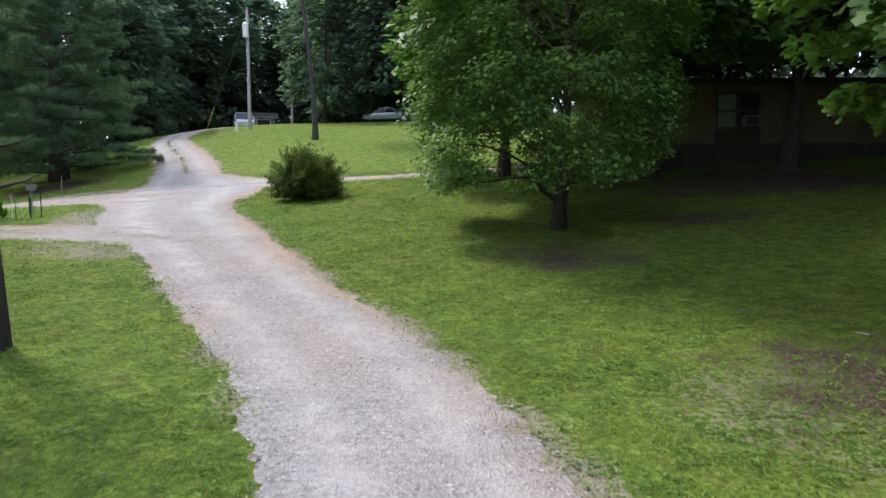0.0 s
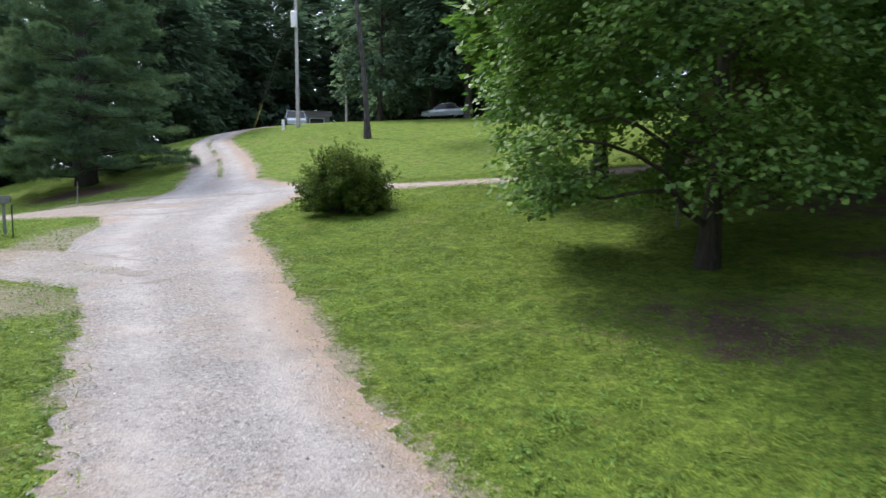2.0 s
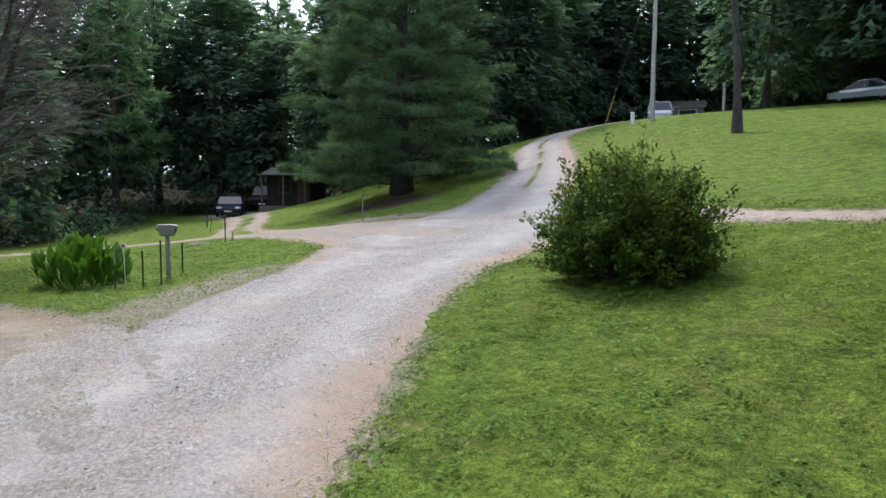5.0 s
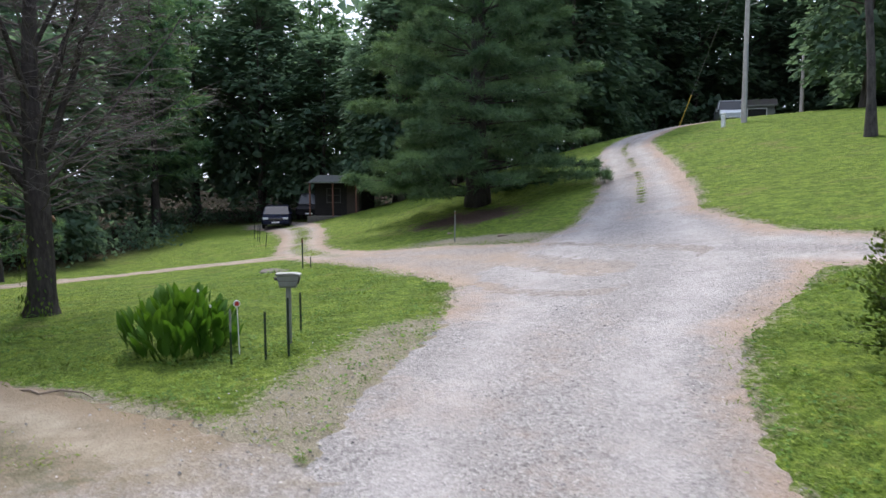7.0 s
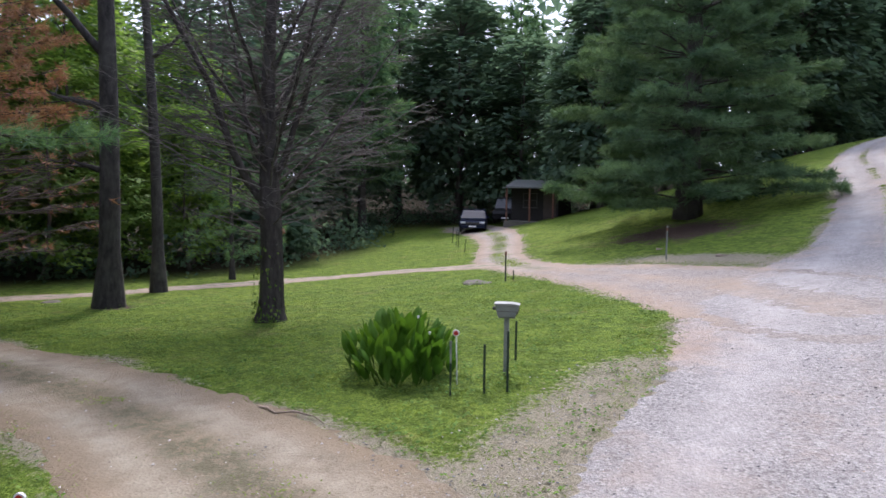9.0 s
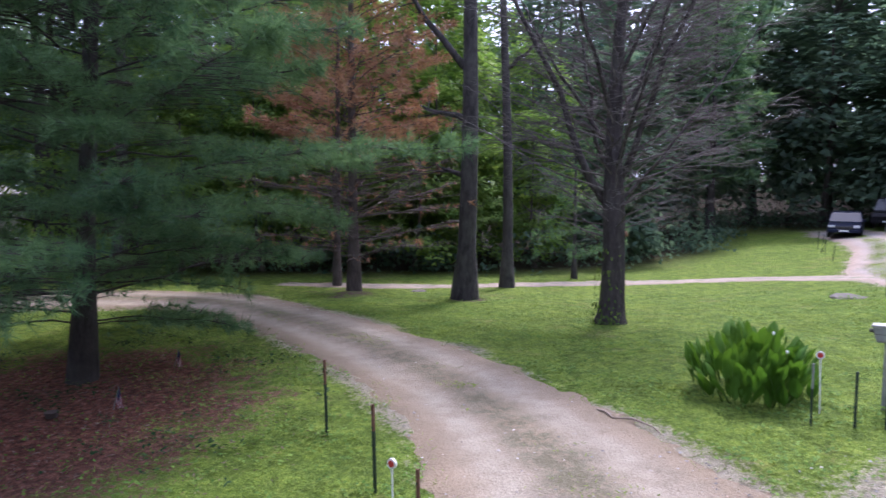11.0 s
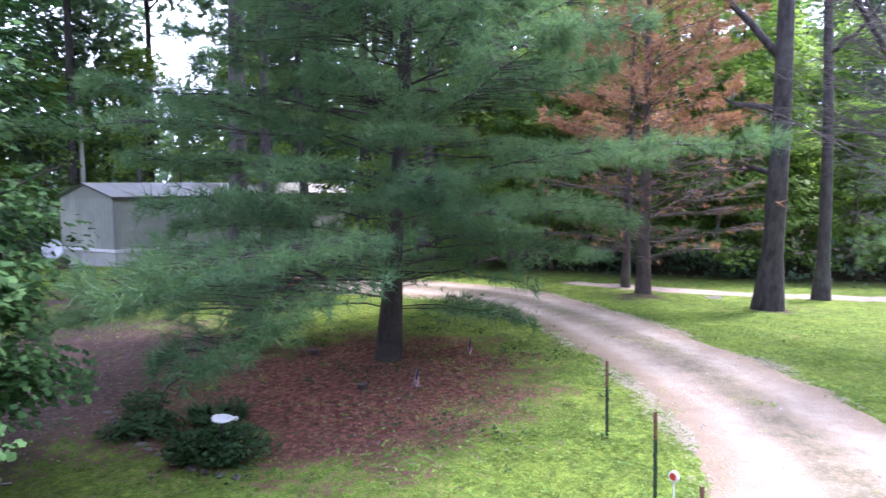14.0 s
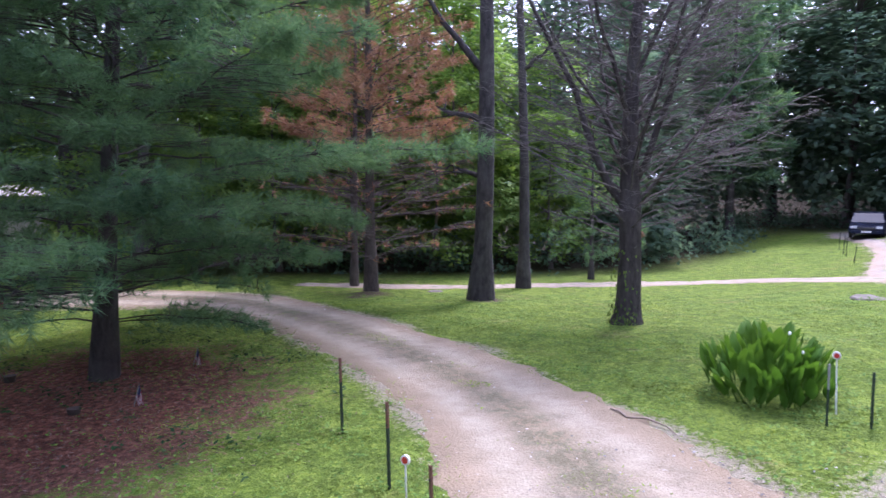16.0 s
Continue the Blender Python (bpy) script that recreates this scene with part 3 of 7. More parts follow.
def build_road(name, lines, mat, box4, step, label, rut=0.0, over=0.0, strip_from=None):
    """A strip of loose stone on the ground: its ragged rim dips under the turf."""
    x0, x1, y0, y1 = box4
    gx, gy = np.arange(x0, x1, step), np.arange(y0, y1, step)
    x, y = np.meshgrid(gx, gy)
    s, mid = (v.reshape(x.shape) for v in beside(x, y, lines))
    ragged = 0.12 * wavy(x, y, 1.7, 1.0) + 0.11 * wavy(x, y, 0.37, 4.0) + 0.06 * rng.normal(size=x.shape)
    lift = np.clip((-s + ragged) * 0.16, -0.09, 0.022)
    tracks = np.exp(-(((np.abs(mid) - 0.52) / 0.22) ** 2))
    z = land(x, y) + 0.015 * wavy(x, y, 1.6) + lift + over - rut * tracks * (s < 0) + 0.006 * wavy(x, y, 0.33, 3.0)
    n, m = x.shape
    i, j = np.meshgrid(np.arange(n - 1), np.arange(m - 1), indexing="ij")
    a = (i * m + j).ravel()
    quads = np.stack([a, a + 1, a + m + 1, a + m], -1)
    keep = (s.ravel()[quads] < 0.45).any(1)
    quads = quads[keep]
    used, back = np.unique(quads, return_inverse=True)
    me = np_mesh(name, np.stack([x, y, z], -1).reshape(-1, 3)[used], back.reshape(-1, 4), mat, True)
    me.attributes.new("track", "FLOAT", "POINT").data.foreach_set("value", (tracks * (s < 0) * (1 if strip_from is None else np.clip((strip_from - x) / 2.5, 0, 1))).ravel()[used].astype(np.float32))
    around = beside(x, y, LINES)[0].reshape(x.shape)
    edge = np.clip(1 + around / 0.9, 0, 1) * 0.9 + 0.5 * np.exp(-((mid / 0.25) ** 2)) * (rut > 0)
    # clay shows along the lane's east side, loose grey stone on the other side and at the drive's mouth
    edge = edge * np.clip((np.hypot((x + 10.2) / 3.8, (y - 21.4) / 4.6) - 0.7) / 0.4, 0.12, 1)
    if name == "road":
        east = x > np.interp(y, LINES["road"][:, 1], LINES["road"][:, 0])
        edge = edge * np.where(east, 1.0, 0.4) * np.clip((y - 8) / 6, 0.25, 1)
    me.attributes.new("edge", "FLOAT", "POINT").data.foreach_set("value", edge.ravel()[used].astype(np.float32))
    strip = np.exp(-((mid / 0.26) ** 2)) * np.clip(0.75 + 0.6 * wavy(x, y, 2.4, 3.0), 0, 1)
    if name == "road":
        strip = np.where(y < 36, np.exp(-((mid / 0.34) ** 2)) * np.clip(0.40 + 1.0 * wavy(x, y, 3.6, 3.0), 0, 1) * np.clip((26 - y) / 3, 0.15, 1), strip)
    if strip_from is not None:
        strip = strip * np.clip((strip_from - x) / 2.5, 0, 1)
        if name == "driveway":
            me.attributes.new("mouth", "FLOAT", "POINT").data.foreach_set("value", np.clip((x - strip_from + 3.0) / 3.5, 0, 1).ravel()[used].astype(np.float32))
    me.attributes.new("strip", "FLOAT", "POINT").data.foreach_set("value", strip.ravel()[used].astype(np.float32))
    tagged(new(name, me), label, "road", kind="structure")


build_ground()
build_road("road", ["road", "east"], GRAVEL, (-29, 15, -26, 73), 0.16, "pale grey gravel lane with tan clay edges")
build_road("road_west", ["west", "lane"], TRACK, (-52, -11, 11, 46), 0.17, "narrow pale gravel track with a grass strip", 0.01, 0.003, -23.5)
build_road("driveway", ["drive"], CLAY, (-28, -5, -0.5, 22), 0.15, "rutted tan clay and gravel driveway", 0.02, 0.006, -9.0)
# ---------- trees ----------
def limb_line(start, way, length, droop, wander, n=7):
    """A bent limb: starts along way, sags or rises by droop over its length."""
    t = np.linspace(0, 1, n)[:, None]
    side = np.cumsum(rng.normal(size=(n, 3)) * wander * length / n, axis=0)
    side[0] = 0
    return np.asarray(start) + np.asarray(way) * length * t + np.array([0, 0, 1.0]) * droop * length * t**2 + side


def broadleaf(name, height, reach, trunk_r, base, clumps, per, leaf, outline, leaf_mat, bark, squash=1.0, lean=(0, 0), skew=(0, 0), spread=0.55, hollow=0.35, low=0.75, limbs=46, prune=None, shoulder=0.0, fine_to=None):
    """A leafy tree: bent tapered trunk, limbs to every clump, and clumps of single leaves that leave gaps between them."""
    wood, crown = Shape(), Shape()
    t = np.linspace(0, 1, 9)
    spine = np.stack([lean[0] * t + 0.12 * np.sin(t * 5), lean[1] * t + 0.1 * np.sin(t * 4 + 1), t * height * 0.9], 1)
    flare = 1 + 0.7 * np.exp(-t * height / 0.35)
    wood.tube(spine, trunk_r * (1 - 0.85 * t) * flare, 10)
    u = rng.random((clumps, 4))
    hz = base + (height - base) * u[:, 0] ** 0.9
    # the crown is widest at about a third of its height
    k = (hz - base) / (height - base)
    wide = reach * np.clip(low + (1 - low) * np.sin(np.pi * np.clip(k / 0.66, 0, 1) * 0.5), 0, 1) * np.sqrt(np.clip(1 - np.clip((k - 0.3) / 0.72, 0, 1) ** 2, 0.03, 1))
    wide *= 1 + shoulder * np.clip((k - 0.36) / 0.2, 0, 1)
    ang = u[:, 1] * 2 * np.pi
    r = wide * (hollow + (1 - hollow) * np.sqrt(u[:, 2]))
    cx, cy = r * np.cos(ang) + skew[0] * (1 - k), r * squash * np.sin(ang) + skew[1] * (1 - k)
    centres = np.stack([cx + np.interp(hz, spine[:, 2], spine[:, 0]), cy + np.interp(hz, spine[:, 2], spine[:, 1]), hz], 1)
    if prune:
        # few low boughs on one side
        turned = np.abs((ang - prune[0] + np.pi) % (2 * np.pi) - np.pi) < prune[1]
        centres = centres[~(turned & (hz < prune[2] + 0.5 * rng.random(clumps)))]
        clumps = len(centres)
    for c in centres[:: max(1, clumps // limbs)]:
        z0 = max(0.25 * base + 0.4, min(c[2] - 0.45 * np.hypot(c[0], c[1]), height * 0.8))
        a = np.array([np.interp(z0, spine[:, 2], spine[:, 0]), np.interp(z0, spine[:, 2], spine[:, 1]), z0])
        line = limb_line(a, (c - a) / (np.linalg.norm(c - a) + 1e-6), np.linalg.norm(c - a), 0.0, 0.25)
        line[:, 2] += 0.10 * np.linalg.norm(c - a) * np.sin(np.linspace(0, np.pi, len(line)))
        r0 = trunk_r * (0.16 + 0.22 * (1 - z0 / height))
        wood.tube(line, np.linspace(r0, 0.012, len(line)), 5)
    size = spread * (0.7 + 0.6 * rng.random(clumps))
    # the upper crown has fewer, larger leaves
    high = (centres[:, 2] > fine_to) if fine_to else np.zeros(clumps, bool)
    which = np.repeat(np.arange(clumps), np.where(high, int(per * 0.4), per))
    n = len(which)
    off = unit(n) * (rng.random(n) ** 0.45)[:, None]
    off[:, 2] *= 0.55
    pos = centres[which] + off * size[which][:, None]
    out = pos - np.array([0, 0, base + 0.35 * (height - base)])
    out /= np.linalg.norm(out, axis=1)[:, None]
    normal = 0.40 * out + np.array([0, 0, 0.9]) + 0.45 * unit(n)
    head = out + np.array([0, 0, -0.5]) + 0.6 * unit(n)
    crown.leaves(pos, normal, head, leaf * (0.65 + 0.7 * rng.random(n)) * np.where(high[which], 1.6, 1.0), outline)
    return name, wood.mesh("trunk", bark, True), crown.mesh("crown", leaf_mat)


def needles(crown, at, way, per, length, width):
    """Brushes of needles round twig ends."""
    n = len(at)
    w = np.repeat(way, per, 0) * 0.75 + unit(n * per) * 0.85
    w[:, 2] += 0.12
    w /= np.linalg.norm(w, axis=1)[:, None]
    crown.leaves(np.repeat(at, per, 0) + 0.05 * length * unit(n * per), unit(n * per), w, length * (0.7 + 0.6 * rng.random(n * per)), [(a * width / length, b) for a, b in NEEDLE], 0.06)


def pine(name, height, reach, trunk_r, base, whorl, arms, tufts, per, length, width, leaf_mat, bark, droop=-0.12, lean=(0, 0), thin=1.0, bare=0.25, top=1.0, rise=0.22, full=0.75, twigs=3, bunch=0, gap=None, leafy_from=0.0, sparse=None, short=None, first=0.66, upper_bulk=1.0):
    """A white pine: straight trunk, tiers of long level arms, flat sprays of twigs that end in soft brushes."""
    wood, crown = Shape(), Shape()
    t = np.linspace(0, 1, 9)
    wood.tube(np.stack([lean[0] * t, lean[1] * t, t * height], 1), trunk_r * (1 - 0.93 * t) * (1 + 0.5 * np.exp(-t * height / 0.3)), 10)
    tiers = np.arange(base, height * top - 0.4, whorl)
    for z in tiers:
        k = (z - base) / (height - base)
        wide = reach * (1 - k) ** full * (first if z < base + whorl * 0.5 else 1.0)
        turn = rng.random() * 6.28
        for a in range(arms):
            ang = turn + a * 2 * np.pi / arms + rng.normal() * 0.22
            l = wide * (0.72 + 0.4 * rng.random())
            if gap and abs((ang - gap[0] + np.pi) % (2 * np.pi) - np.pi) < gap[1]:
                if rng.random() < gap[2] or z < base + 1.0:
                    continue
                l *= gap[3]
            for mid, wide_by, z0, z1, factor in short or ():
                if z0 < z < z1 and abs((ang - mid + np.pi) % (2 * np.pi) - np.pi) < wide_by:
                    l *= factor
            if l < 0.3:
                continue
            way = np.array([np.cos(ang), np.sin(ang), rise * rng.random() + 0.55 * k])
            foot = np.array([lean[0] * z / height, lean[1] * z / height, z + rng.normal() * 0.12])
            line = limb_line(foot, way / np.linalg.norm(way), l, droop * (1 - k), 0.10, 9)
            wood.tube(line, np.linspace(trunk_r * 0.105 * (0.35 + l / reach), 0.005, 9), 5)
            n = max(4, int(tufts * (thin if k > 0.42 else 1.0) * (l / reach) ** 1.4 * (0.7 + 0.6 * rng.random())))
            leafless = z < leafy_from
            if leafless:
                n = max(6, int(n * 0.8))
            few = max(2, n // bunch) if bunch else n
            pick = rng.integers(0, few, n)
            s = (bare + (1 - bare) * rng.random(few) ** 0.8)[pick]
            if bunch:
                s = np.clip(s + 0.20 / l * rng.normal(size=n), 0, 1.03)
            p = np.stack([np.interp(s, np.linspace(0, 1, 9), line[:, i]) for i in range(3)], 1)
            side = np.array([-np.sin(ang), np.cos(ang), 0.0])
            ahead = np.array([np.cos(ang), np.sin(ang), 0.0])
            lat = (rng.uniform(-1, 1, few)[pick] + (0.55 / l * rng.normal(size=n) if bunch else 0)) * 0.42 * l * (1.12 - s) * (0.4 + 0.6 * np.minimum(1, s * 2))
            q = p + side * lat[:, None] + ahead * (0.55 * np.abs(lat))[:, None] + np.array([0, 0, 1.0]) * (0.05 * np.abs(lat) + 0.07 * rng.normal(size=n))[:, None]
            dead = sparse and z < sparse[2] and abs((ang - sparse[0] + np.pi) % (2 * np.pi) - np.pi) < sparse[1]
            for i in range(0, n, 1 if leafless else 4 * twigs if dead else twigs) if twigs else ():
                m = 0.5 * (p[i] + q[i]) + np.array([0, 0, 0.03])
                wood.tube([p[i], m, q[i]], [0.010, 0.007, 0.003], 3)
            if leafless:
                keep = rng.random(n) < 0.10
                p, q, lat, n = p[keep], q[keep], lat[keep], int(keep.sum())
                if not n:
                    continue
            tip = ahead + np.sign(lat)[:, None] * side * 0.7
            tip = tip + 0.25 * unit(n)
            brushes = Shape() if dead else crown
            needles(brushes, q, tip, per, length * min(upper_bulk, 1.3) if k > 0.42 else length, width * upper_bulk if k > 0.42 else width)
            if dead:
                # an old low arm that has lost most of its needles
                state = rng.bit_generator.state
                few = int(n * sparse[3])
                needles(crown, q[:few], tip[:few], per, length, width)
                rng.bit_generator.state = state
    return name, wood.mesh("trunk", bark, True), crown.mesh("crown", leaf_mat)


def plant_tree(made, x, y, label, category="tree", group="", dz=-0.06):
    name, wood, crown = made
    ob = thing(name, Matrix.Translation(on(x, y, dz)), label, category, group)
    part("trunk", wood, None, ob)
    part("crown", crown, None, ob)
    return ob


def again(ob, x, y, turn, scale, dz=-0.08):
    return copy_thing(ob, Matrix.LocRotScale(on(x, y, dz), Euler((0, 0, turn)), Vector((scale[0], scale[0], scale[1]))))


# trees that stand free
rng = np.random.default_rng(11)
plant_tree(broadleaf("maple_tree", 13.5, 3.2, 0.135, 1.15, 820, 185, 0.080, MAPLE, MAPLE_LEAF, BARK, 1.0, (0.25, 0.2), (-0.6, -0.15), 0.6, 0.55, 0.93, prune=(0.4, 0.7, 1.6), shoulder=1.0, fine_to=5.6),
           3.2, 20.0, "leafy green maple with low sweeping branches on the lawn", "tree")
plant_tree(broadleaf("maple_tree", 9.0, 3.1, 0.17, 0.9, 260, 160, 0.086, LOBED, SHADED_MAPLE_LEAF, BARK, 1.0, (0, 0), (0, 0.8), 0.6, 0.35, 0.85),
           -8.5, 7.9, "leafy maple with shaded blue-green colour beside the littered yard", "tree")
plant_tree(broadleaf("maple_tree", 8.0, 2.6, 0.14, 2.9, 170, 130, 0.12, LOBED, MAPLE_LEAF, BARK, 1.0, (0.2, 0), (0.4, 0), 0.55, 0.4, 0.8),
           7.55, 10.9, "tall maple with leaves overhanging the lawn", "tree")
house_tree = plant_tree(broadleaf("shade_tree", 13, 5.2, 0.22, 3.6, 560, 30, 0.46, CHIP, MAPLE_LEAF, BARK, 1.0, (0.3, 0.2), (0, 0), 0.85, 0.2, 0.9),
                        10.4, 27.0, "tall shade tree in front of the brown mobile home", "tree", "shade trees by the house")
# the first copy is added behind the maple to shade the home's end
for x, y, a, s in ((1.0, 28.4, 5.2, (0.85, 0.85)), (6.1, 26.6, 2.0, (0.9, 0.95)), (15.5, 25.5, 4.1, (1.05, 1.0)), (5.5, 35.5, 1.0, (1.1, 1.1)), (12, 36, 3.3, (1.1, 1.05)), (19, 33, 0.4, (1.2, 1.1)),
                   # three unseen trees, added to keep sky light off the lawn
                   (15.2, 15.0, 2.6, (1.0, 1.1)), (12.5, 1.5, 0.2, (1.0, 1.0)), (19.5, 21.0, 3.0, (1.1, 1.1))):
    again(house_tree, x, y, a, s)

rng = np.random.default_rng(12)
plant_tree(pine("white_pine", 23, 5.7, 0.42, 0.75, 0.95, 10, 240, 12, 0.30, 0.024, DARK_NEEDLE, PINE_BARK, -0.07, bare=0.3, rise=0.16, twigs=8, bunch=5, first=0.95),
           -26.0, 39.6, "broad dark green white pine beside the gravel lane", "pine tree")
rng = np.random.default_rng(13)
# needles of the unseen upper crown are widened to shade the ground
near_pine = plant_tree(pine("white_pine", 14.5, 6.0, 0.168, 0.95, 0.52, 7, 360, 19, 0.185, 0.0100, PINE_NEEDLE, PINE_BARK, -0.16, (-0.45, 0.78), thin=0.55, bare=0.2, full=0.62, upper_bulk=2.3, bunch=7, gap=(0.455, 0.42, 0.3, 0.62), sparse=(1.6, 0.75, 1.9, 0.45), short=((-1.02, 0.6, 1.75, 2.9, 0.75), (2.1, 0.7, 2.0, 9.0, 0.86), (1.6, 0.85, 0.0, 2.0, 0.58)), first=0.85),
                       -16.15, 11.55, "soft-needled white pine in a bed of brown needles", "pine tree")
plant_tree(pine("dying_pine", 15, 4.6, 0.17, 1.2, 0.5, 7, 66, 9, 0.2, 0.026, RUST_NEEDLE, DYING_BARK, -0.02, (0.2, 0), bare=0.3, rise=0.3, leafy_from=3.8, bunch=5),
           -26.9, 14.7, "dying pine with rust-brown needles and bare lower limbs", "pine tree")
plant_tree(pine("dying_pine", 14, 3.4, 0.11, 1.6, 0.7, 6, 40, 8, 0.2, 0.026, RUST_NEEDLE, DYING_BARK, -0.05, (-0.3, 0.2), bare=0.35, leafy_from=3.8, bunch=5),
           -28.3, 14.0, "thin dying pine with sparse rusty needles", "pine tree")
plant_tree(pine("young_pine", 6.5, 2.4, 0.1, 0.9, 0.5, 5, 24, 8, 0.2, 0.022, PINE_NEEDLE, GREY_BARK, -0.1, bare=0.4),
           -32.2, 22.6, "young pine with drooping branches at the wood's edge", "pine tree")


def tall_trunk(name, height, r, x, y, lean, forks, label, crown_z, bark, seed_limbs=14, knee=None):
    """A tall bare-stemmed tree whose crown begins high up."""
    wood, crown = Shape(), Shape()
    t = np.linspace(0, 1, 14)
    spine = np.stack([lean[0] * t + 0.08 * np.sin(t * 9), lean[1] * t + 0.06 * np.sin(t * 7), t * height], 1)
    wood.tube(spine, r * (1 - 0.75 * t) * (1 + 0.55 * np.exp(-t * height / 0.3)), 12)
    for z, ang, l, up in forks:
        a = np.array([np.interp(z, spine[:, 2], spine[:, i]) for i in range(3)])
        line = limb_line(a, np.array([np.cos(ang), np.sin(ang), up]), l, 0.25, 0.16, 8)
        wood.tube(line, np.linspace(r * 0.42, 0.02, 8), 6)
        for _ in range(4):
            b = line[rng.integers(3, 8)]
            w = unit(1)[0] * np.array([1, 1, 0.5])
            wood.tube(limb_line(b, w, 0.8 + 0.8 * rng.random(), 0.1, 0.2, 5), np.linspace(0.025, 0.005, 5), 4)
    for _ in range(seed_limbs):
        z = rng.uniform(crown_z, height * 0.97)
        ang, l = rng.random() * 6.28, rng.uniform(1.5, 3.6)
        a = np.array([np.interp(z, spine[:, 2], spine[:, i]) for i in range(3)])
        line = limb_line(a, np.array([np.cos(ang), np.sin(ang), 0.35]), l, 0.1, 0.15, 6)
        wood.tube(line, np.linspace(r * 0.25, 0.012, 6), 5)
        n = 150
        c = line[rng.integers(2, 6, n)] + unit(n) * (0.75 * rng.random(n) ** 0.5)[:, None]
        crown.leaves(c, unit(n) * 0.6 + np.array([0, 0, 0.7]), unit(n), 0.26 * (0.6 + 0.8 * rng.random(n)), SPRAY)
    plant_tree((name, wood.mesh("trunk", bark, True), crown.mesh("crown", WOOD_LEAF)), x, y, label, "tree")


tall_trunk("oak_tree", 19, 0.275, -25.1, 18.0, (0.5, 0.3), [(6.3, -1.6, 2.6, 1.0), (5.1, -1.5, 1.5, 0.02), (3.6, -1.7, 0.9, 0.1)], "tall oak with a straight furrowed trunk on the lawn", 10.5, GREY_BARK)
tall_trunk("oak_tree", 18, 0.185, -28.6, 19.6, (0.1, -0.3), [(7.2, 0.5, 1.8, 0.5)], "slender tall oak at the wood's edge", 10, GREY_BARK)
tall_trunk("tall_pine", 19, 0.16, -12.6, 46.1, (-1.5, 0.3), [], "tall leaning trunk with a high crown on the grassy bank", 12, GREY_BARK, 18)


def bare_tree():
    """The leafless tree: a stout trunk, an upright leader and steep side limbs from two and a half metres up, long thin level branches all round and fine twigs; ivy at its foot."""
    wood, fine, ivy = Shape(), Shape(), Shape()
    z = np.array([0, 0.25, 0.6, 1.2, 2.0, 2.6, 3.4, 4.6, 6.0, 8.0, 10.0, 11.5])
    spine = np.stack([0.06 * np.sin(z), 0.05 * np.sin(z * 0.8 + 1) + 0.02 * z, z], 1)
    wood.tube(spine, [0.40, 0.31, 0.27, 0.25, 0.235, 0.24, 0.19, 0.165, 0.13, 0.085, 0.045, 0.012], 14)

    def along(line, u):
        return np.array([np.interp(u, np.linspace(0, 1, len(line)), line[:, j]) for j in range(3)])

    def twiggy(a, ang, rise, l, r, subs):
        """A thin branch with forked side twigs that all reach forwards."""
        way = np.array([np.cos(ang), np.sin(ang), rise])
        b = limb_line(a, way / np.linalg.norm(way), l, -0.06 + 0.16 * rng.random(), 0.09, 8)
        fine.tube(b, np.linspace(r, 0.004, 8), 4)
        for _ in range(subs):
            u = rng.uniform(0.22, 0.98)
            turn = ang + rng.choice((-1, 1)) * rng.uniform(0.4, 1.0)
            c = limb_line(along(b, u), np.array([np.cos(turn), np.sin(turn), rng.uniform(-0.15, 0.5)]), l * (1.08 - u) * rng.uniform(0.25, 0.55) + 0.15, -0.08, 0.13, 5)
            fine.tube(c, np.linspace(max(0.0045, r * 0.45), 0.0025, 5), 3)
            for _ in range(3):
                t2 = turn + rng.normal() * 0.7
                fine.tube(limb_line(along(c, rng.uniform(0.3, 1)), np.array([np.cos(t2), np.sin(t2), rng.uniform(-0.3, 0.5)]), rng.uniform(0.2, 0.55), -0.1, 0.15, 4), np.linspace(0.0042, 0.002, 4), 3)

    limbs = [(2.45, -1.82, 0.42, 8.0, 0.095), (2.9, 1.32, 0.30, 7.6, 0.08), (2.6, 1.9, 0.75, 5.0, 0.045), (3.3, 0.2, 0.50, 5.5, 0.05), (3.1, 3.3, 0.45, 6.0, 0.055), (4.0, 2.2, 0.45, 5.5, 0.06), (4.3, -0.9, 0.45, 5.2, 0.06), (3.6, -2.3, 0.6, 4.6, 0.055), (5.2, 0.9, 0.4, 4.6, 0.05)]
    for z0, ang, tilt, l, r in limbs:
        a = np.array([np.interp(z0, spine[:, 2], spine[:, j]) for j in range(3)])
        way = np.array([np.cos(ang) * tilt, np.sin(ang) * tilt, 0.75])
        line = limb_line(a, way / np.linalg.norm(way), l, 0.12, 0.09, 12)
        wood.tube(line, np.linspace(r, 0.012, 12), 8)
        for _ in range(int(4.0 * l)):
            u = rng.uniform(0.12, 0.98)
            twiggy(along(line, u), ang + rng.normal() * 1.1, rng.uniform(0.05, 0.7), rng.uniform(0.9, 2.6) * (1.2 - 0.6 * u), 0.016 * (1.2 - 0.5 * u), 5)
    for z0 in np.arange(2.15, 10.0, 0.36):
        a = np.array([np.interp(z0, spine[:, 2], spine[:, j]) for j in range(3)])
        first = rng.random() * 6.28
        for i in range(6):
            l = 4.6 * (1 - (z0 - 1.4) / 11) * rng.uniform(0.55, 1.1) * (0.55 if z0 < 2.4 else 1)
            twiggy(a, first + i * 1.047 + rng.normal() * 0.25, rng.uniform(0.12, 0.55) + 0.03 * z0, l, 0.019 * (0.5 + l / 5), 8)
